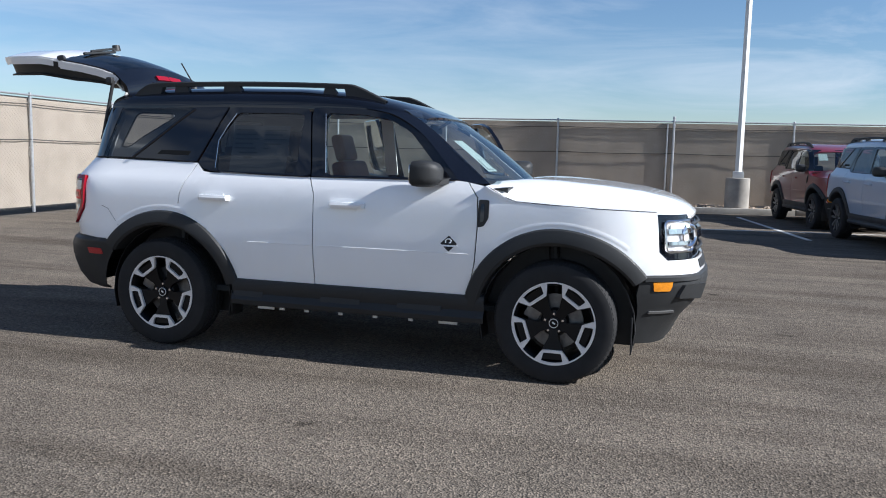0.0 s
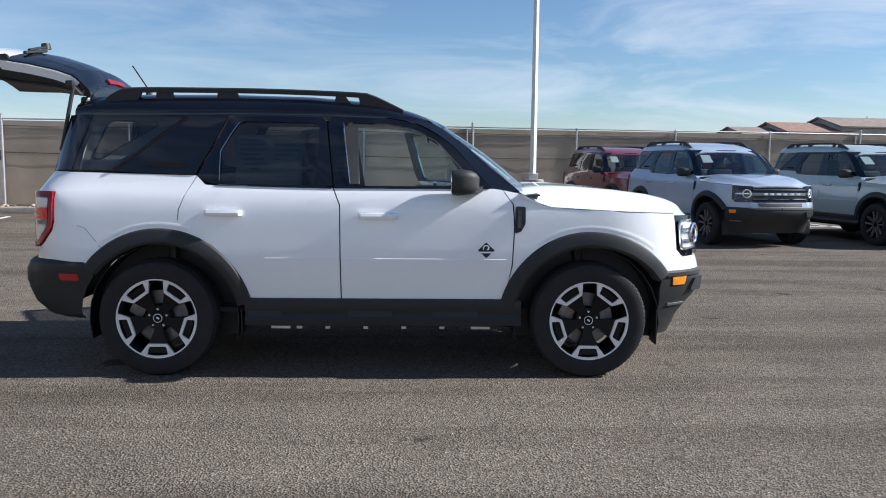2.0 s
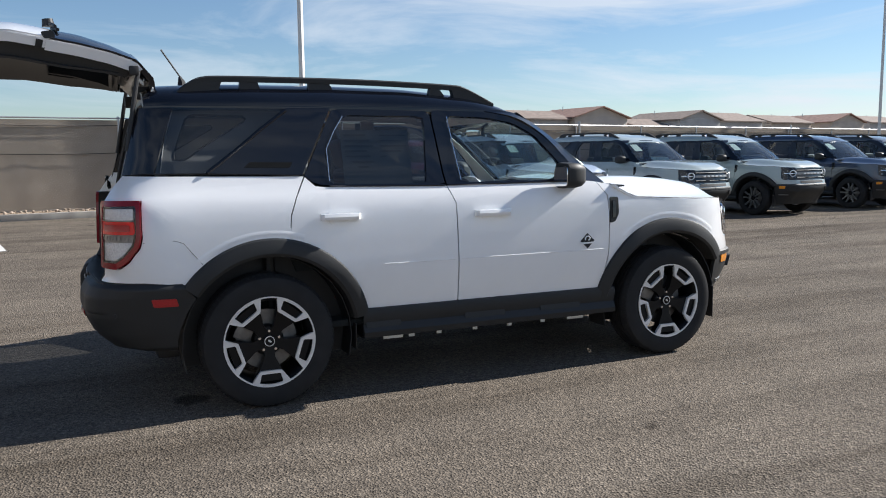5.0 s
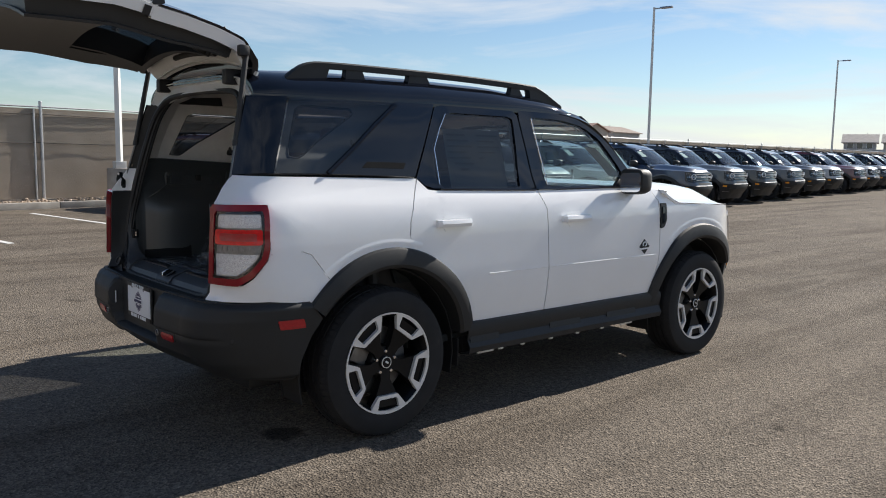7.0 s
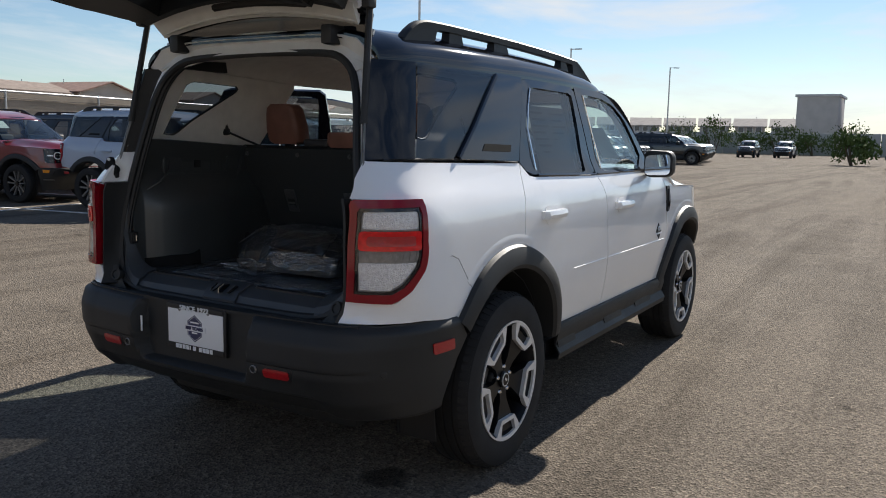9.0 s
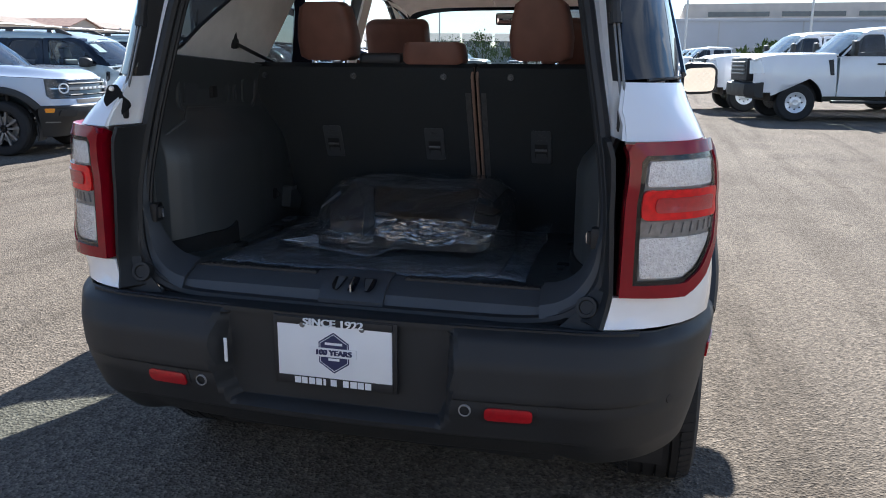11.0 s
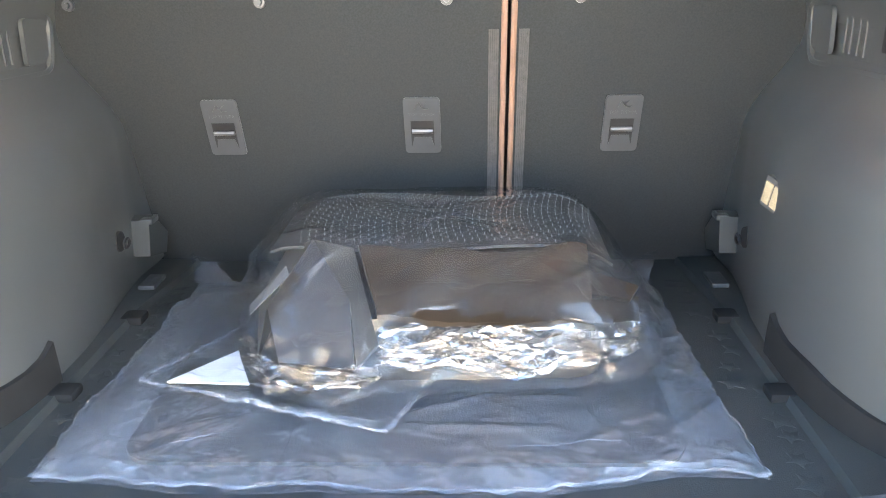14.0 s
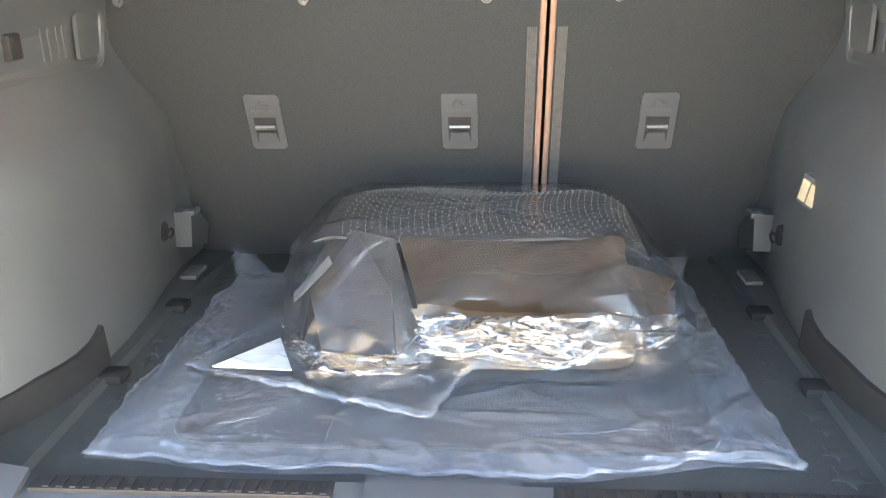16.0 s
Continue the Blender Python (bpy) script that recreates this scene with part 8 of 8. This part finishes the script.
    rm = finish("rim", lathe([(0.0, -0.10), (0.06, -0.11), (0.075, -0.09), (0.13, -0.075), (0.17, -0.09), (0.20, -0.115), (0.225, -0.125), (0.23, -0.11), (0.21, 0.1)], 30), "alu")
    for c in (0.0, 4.06):
        for sd_ in (-1, 1):
            w = new("wheel")
            w.parent = root
            w.matrix_local = Matrix.Translation((c, 0.86 * sd_, 0.41)) @ (Matrix.Rotation(math.pi, 4, 'Z') if sd_ > 0 else Matrix.Identity(4))
            for nm, me in (("tyre", ty), ("rim", rm)):
                o = new(nm, me)
                o.parent = w
            for k in range(8):
                a = math.pi * k / 4
                part("wheel_hole", moved(lathe([(0, -0.092), (0.018, -0.092), (0.018, -0.07)], 8), Matrix.Translation((0.145 * math.cos(a), 0, 0.145 * math.sin(a)))), "rubber", w)
    root.matrix_world = at
    return root


truck = pickup("white heavy pickup truck parked across the lane", Matrix.Translation((18.3, -7.45, 0)) @ Matrix.Rotation(radians(99), 4, 'Z'))
for dx, dy in ((3.3, 0.75), (29, 2.0), (32.2, 2.2), (35.4, 2.6)):
    copy_thing(truck, Matrix.Translation((18.3 + dx, -7.45 + dy, 0)) @ Matrix.Rotation(radians(99), 4, 'Z'))

# far end of the lane: larger dark vehicles and two pale ones
for i, (u, v, col, sc, turn) in enumerate(((50.5, 6.0, (0.01, 0.011, 0.013), 1.12, -90), (54.0, 6.1, (0.012, 0.012, 0.014), 1.12, -90), (58.5, 6.3, (0.012, 0.013, 0.015), 1.12, -90), (62.5, 6.4, (0.05, 0.05, 0.055), 1.12, -90), (67.0, 6.6, (0.15, 0.16, 0.17), 1.0, -90), (88, 0.6, (0.05, 0.05, 0.055), 1.0, 172), (89, -2.9, (0.50, 0.52, 0.55), 1.0, 172))):
    c = copy_thing(first, lot_pose(u, v, 0, turn))
    c.scale = (sc, sc, sc)
    tagged(c, ("black large" if i < 3 else "grey") + " sport utility vehicle parked far down the lane" if i < 6 else "white vehicle parked far down the lane")
    recolor(c, col)


# ---- beyond the fence: houses, wall, hall, shrubs ----
def house(at, w, d, h, wall, roof, label, storeys=2, pitch=0.15):
    o = thing("house", label, "house", "houses beyond the fence")
    part("wall", box(-w / 2, w / 2, -d / 2, d / 2, 0, h, 0.05), wall, o)
    rise = pitch * d
    e = 0.5
    prof = [(-d / 2 - e, h - 0.05), (0, h + rise), (d / 2 + e, h - 0.05)]
    rf = bmesh.new()
    for (y0, z0), (y1, z1) in zip(prof, prof[1:]):
        sh = sheet([[Vector((-w / 2 - e + (w + 2 * e) * j / 6, y0 + (y1 - y0) * i / 6, z0 + (z1 - z0) * i / 6 + 0.03)) for j in range(7)] for i in range(7)], 0.18, (0, 0, -1))
        me = bpy.data.meshes.new("t")
        sh.to_mesh(me), sh.free()
        rf.from_mesh(me)
        bpy.data.meshes.remove(me)
    part("roof", rf, roof, o, smooth=0)
    for sx in (-1, 1):
        g = bmesh.new()
        a = [g.verts.new((sx * (w / 2 - 0.02) + dx, y, z)) for dx in (0, -0.2 * sx) for y, z in ((-d / 2, h - 0.02), (d / 2, h - 0.02), (0, h + rise - 0.1))]
        g.faces.new(a[:3]), g.faces.new(a[3:][::-1])
        for k in range(3):
            g.faces.new((a[k], a[(k + 1) % 3], a[3 + (k + 1) % 3], a[3 + k]))
        part("gable", g, wall, o)
    for fl_ in range(storeys):
        z = 1.0 + 2.9 * fl_
        for sx in (-0.30, 0.0, 0.30):
            win = part("window", box(sx * w - 0.62, sx * w + 0.62, -d / 2 - 0.06, -d / 2 + 0.02, z, z + 1.25, 0.02), "white_plain", o)
            part("pane", box(sx * w - 0.54, sx * w + 0.54, -d / 2 - 0.075, -d / 2 - 0.055, z + 0.08, z + 1.17), "window_dark", win)
        for sx in (-1, 1):
            for yy in (-0.25, 0.25):
                win = part("window", box(sx * w / 2 - 0.02 if sx > 0 else -w / 2 - 0.06, sx * w / 2 + 0.06 if sx > 0 else -w / 2 + 0.02, yy * d - 0.5, yy * d + 0.5, z, z + 1.2, 0.02), "white_plain", o)
                part("pane", box(sx * (w / 2 + 0.065) - 0.01, sx * (w / 2 + 0.065) + 0.01, yy * d - 0.42, yy * d + 0.42, z + 0.08, z + 1.12), "window_dark", win)
    part("vent_pipe", tube([(w * 0.2, d * 0.1, h + rise * 0.7), (w * 0.2, d * 0.1, h + rise + 0.35)], 0.06, 6), "galv", o)
    o.matrix_world = at
    return o


walls, roofs = ("stucco", "stucco_grey", "stucco"), ("roof_tile", "roof_red", "roof_tile", "roof_tile")
# u, width, depth, ridge height, turn, wall, roof
for u, w, d, top, turn, wl_, rf_ in ((61.0, 8, 8, 6.4, 0, "stucco", "roof_tile"), (67.0, 9, 9, 7.1, 0, "stucco", "roof_red"), (75.5, 11, 9, 7.9, 0, "stucco_grey", "roof_tile"), (87.0, 11, 11, 8.5, 90, "stucco", "roof_red"), (99.5, 8, 8, 7.0, 0, "stucco_grey", "roof_tile"),
                                     (108.5, 13, 10, 8.3, 90, "stucco_grey", "roof_tile"), (120.0, 13, 11, 8.4, 0, "stucco_grey", "roof_tile"), (136.0, 12, 10, 8.2, 0, "stucco", "roof_tile"), (152.0, 13, 11, 8.6, 90, "stucco", "roof_red"), (169.0, 13, 10, 8.6, 0, "stucco_grey", "roof_tile"),
                                     (-30.0, 13, 10, 5.5, 0, "stucco", "roof_tile"), (-12.0, 12, 10, 5.2, 0, "stucco_grey", "roof_tile"), (-48.0, 13, 10, 5.8, 0, "stucco", "roof_tile"), (-66.0, 13, 10, 6.5, 0, "stucco", "roof_tile")):
    house(lot_pose(u, 92, 0, turn), w, d, top - 0.15 * d, wl_, rf_, ("tan" if wl_ == "stucco" else "grey") + " stucco house with a tiled roof")
for i in range(8):
    a = radians(5.6 + 2.27 * i)
    house(Matrix.Translation((193 * math.cos(a), 193 * math.sin(a), 0)) @ Matrix.Rotation(a + radians(-90), 4, 'Z'), 6.1, 8.0, 5.3, ("stucco", "stucco_grey")[i % 2], "roof_pale", "tan stucco house with a pale tiled roof far off", 2, 0.22)
wall = thing("block_wall", "grey block wall at the far end of the lot", "wall", kind="structure")
for i in range(16):
    part("wall_bay", moved(box(118, 118.2, -16 + 5 * i, -11.05 + 5 * i, 0, 3.0, 0.03), Matrix.Rotation(radians(0), 4, 'Z')), "stucco_grey", wall)
hall = thing("warehouse", "long pale grey warehouse with a flat roof", "warehouse")
part("wall", box(132, 170, -110, 1.5, 0, 7.2, 0.05), "hall", hall)
part("upper_wall", box(150, 190, -100, -4, 0, 10.8, 0.05), "stucco", hall)
part("parapet", box(131.8, 132.1, -110.2, 1.7, 7.0, 7.5, 0.05), "hall", hall)
for i in range(7):
    part("window_band", box(149.9, 150.05, -90 + 12 * i, -80 + 12 * i, 8.6, 9.4), "window_dark", hall)
for i in range(9):
    part("panel_joint", box(131.93, 132.0, -105 + 12 * i, -104.8 + 12 * i, 0, 7.0), "stucco_grey", hall)
tower = thing("utility_building", "small grey flat-roofed building far off", "building")
part("wall", box(140, 150, 11.5, 17.6, 0, 9.2, 0.05), "stucco_grey", tower)
part("roof_edge", box(139.7, 150.3, 11.2, 17.9, 9.1, 9.5, 0.05), "hall", tower)
lamp_post(61, -12.0, 9.0, 90)
lamp_post(55, -19.0, 9.0, 90)


def shrub(x, y, r, h, seed, label="green leafy shrub by the wall"):
    rg = random.Random(seed)
    o = thing("shrub", label, "shrub", "shrubs by the wall", at=Matrix.Translation((x, y, 0)))
    for k in range(4):
        a = rg.uniform(0, 6.3)
        part("limb", tube([(0.1 * math.cos(a), 0.1 * math.sin(a), 0), (r * 0.4 * math.cos(a), r * 0.4 * math.sin(a), h * 0.6)], 0.06, 6, rs=[0.09, 0.03]), "bark", o)
    b = bmesh.new()
    clumps = [(rg.uniform(-.75, .75) * r, rg.uniform(-.75, .75) * r, h * rg.uniform(0.3, 0.85), rg.uniform(0.3, 0.55) * r) for k in range(12)]
    for k in range(900):
        cx, cy, cz, cr = rg.choice(clumps)
        d = Vector((rg.gauss(0, 1), rg.gauss(0, 1), rg.gauss(0, 0.8))).normalized() * cr * rg.uniform(0.5, 1.0)
        p = Vector((cx, cy, cz)) + d
        if p.z < 0.1:
            continue
        q = Euler((rg.uniform(0, 6), rg.uniform(0, 6), rg.uniform(0, 6))).to_matrix()
        s_ = rg.uniform(0.10, 0.22)
        b.faces.new([b.verts.new(p + q @ Vector(c) * s_) for c in ((-1, 0, 0), (0, -0.5, 0), (1, 0, 0), (0, 0.5, 0.1))])
    part("crown", b, "leaf", o, smooth=0)
    return o


for i, (a, d, r, h) in enumerate(((15.2, 114, 3.2, 4.0), (13.4, 112, 2.0, 2.6), (12.0, 114, 3.4, 5.2), (9.4, 113, 2.2, 3.0), (8.0, 114, 3.0, 3.8), (5.8, 112, 2.6, 3.2), (4.2, 114, 3.4, 4.2), (2.5, 60, 1.6, 2.2), (-7.2, 62, 1.8, 2.8))):
    shrub(d * math.cos(radians(a)), d * math.sin(radians(a)), r, h, 40 + i)
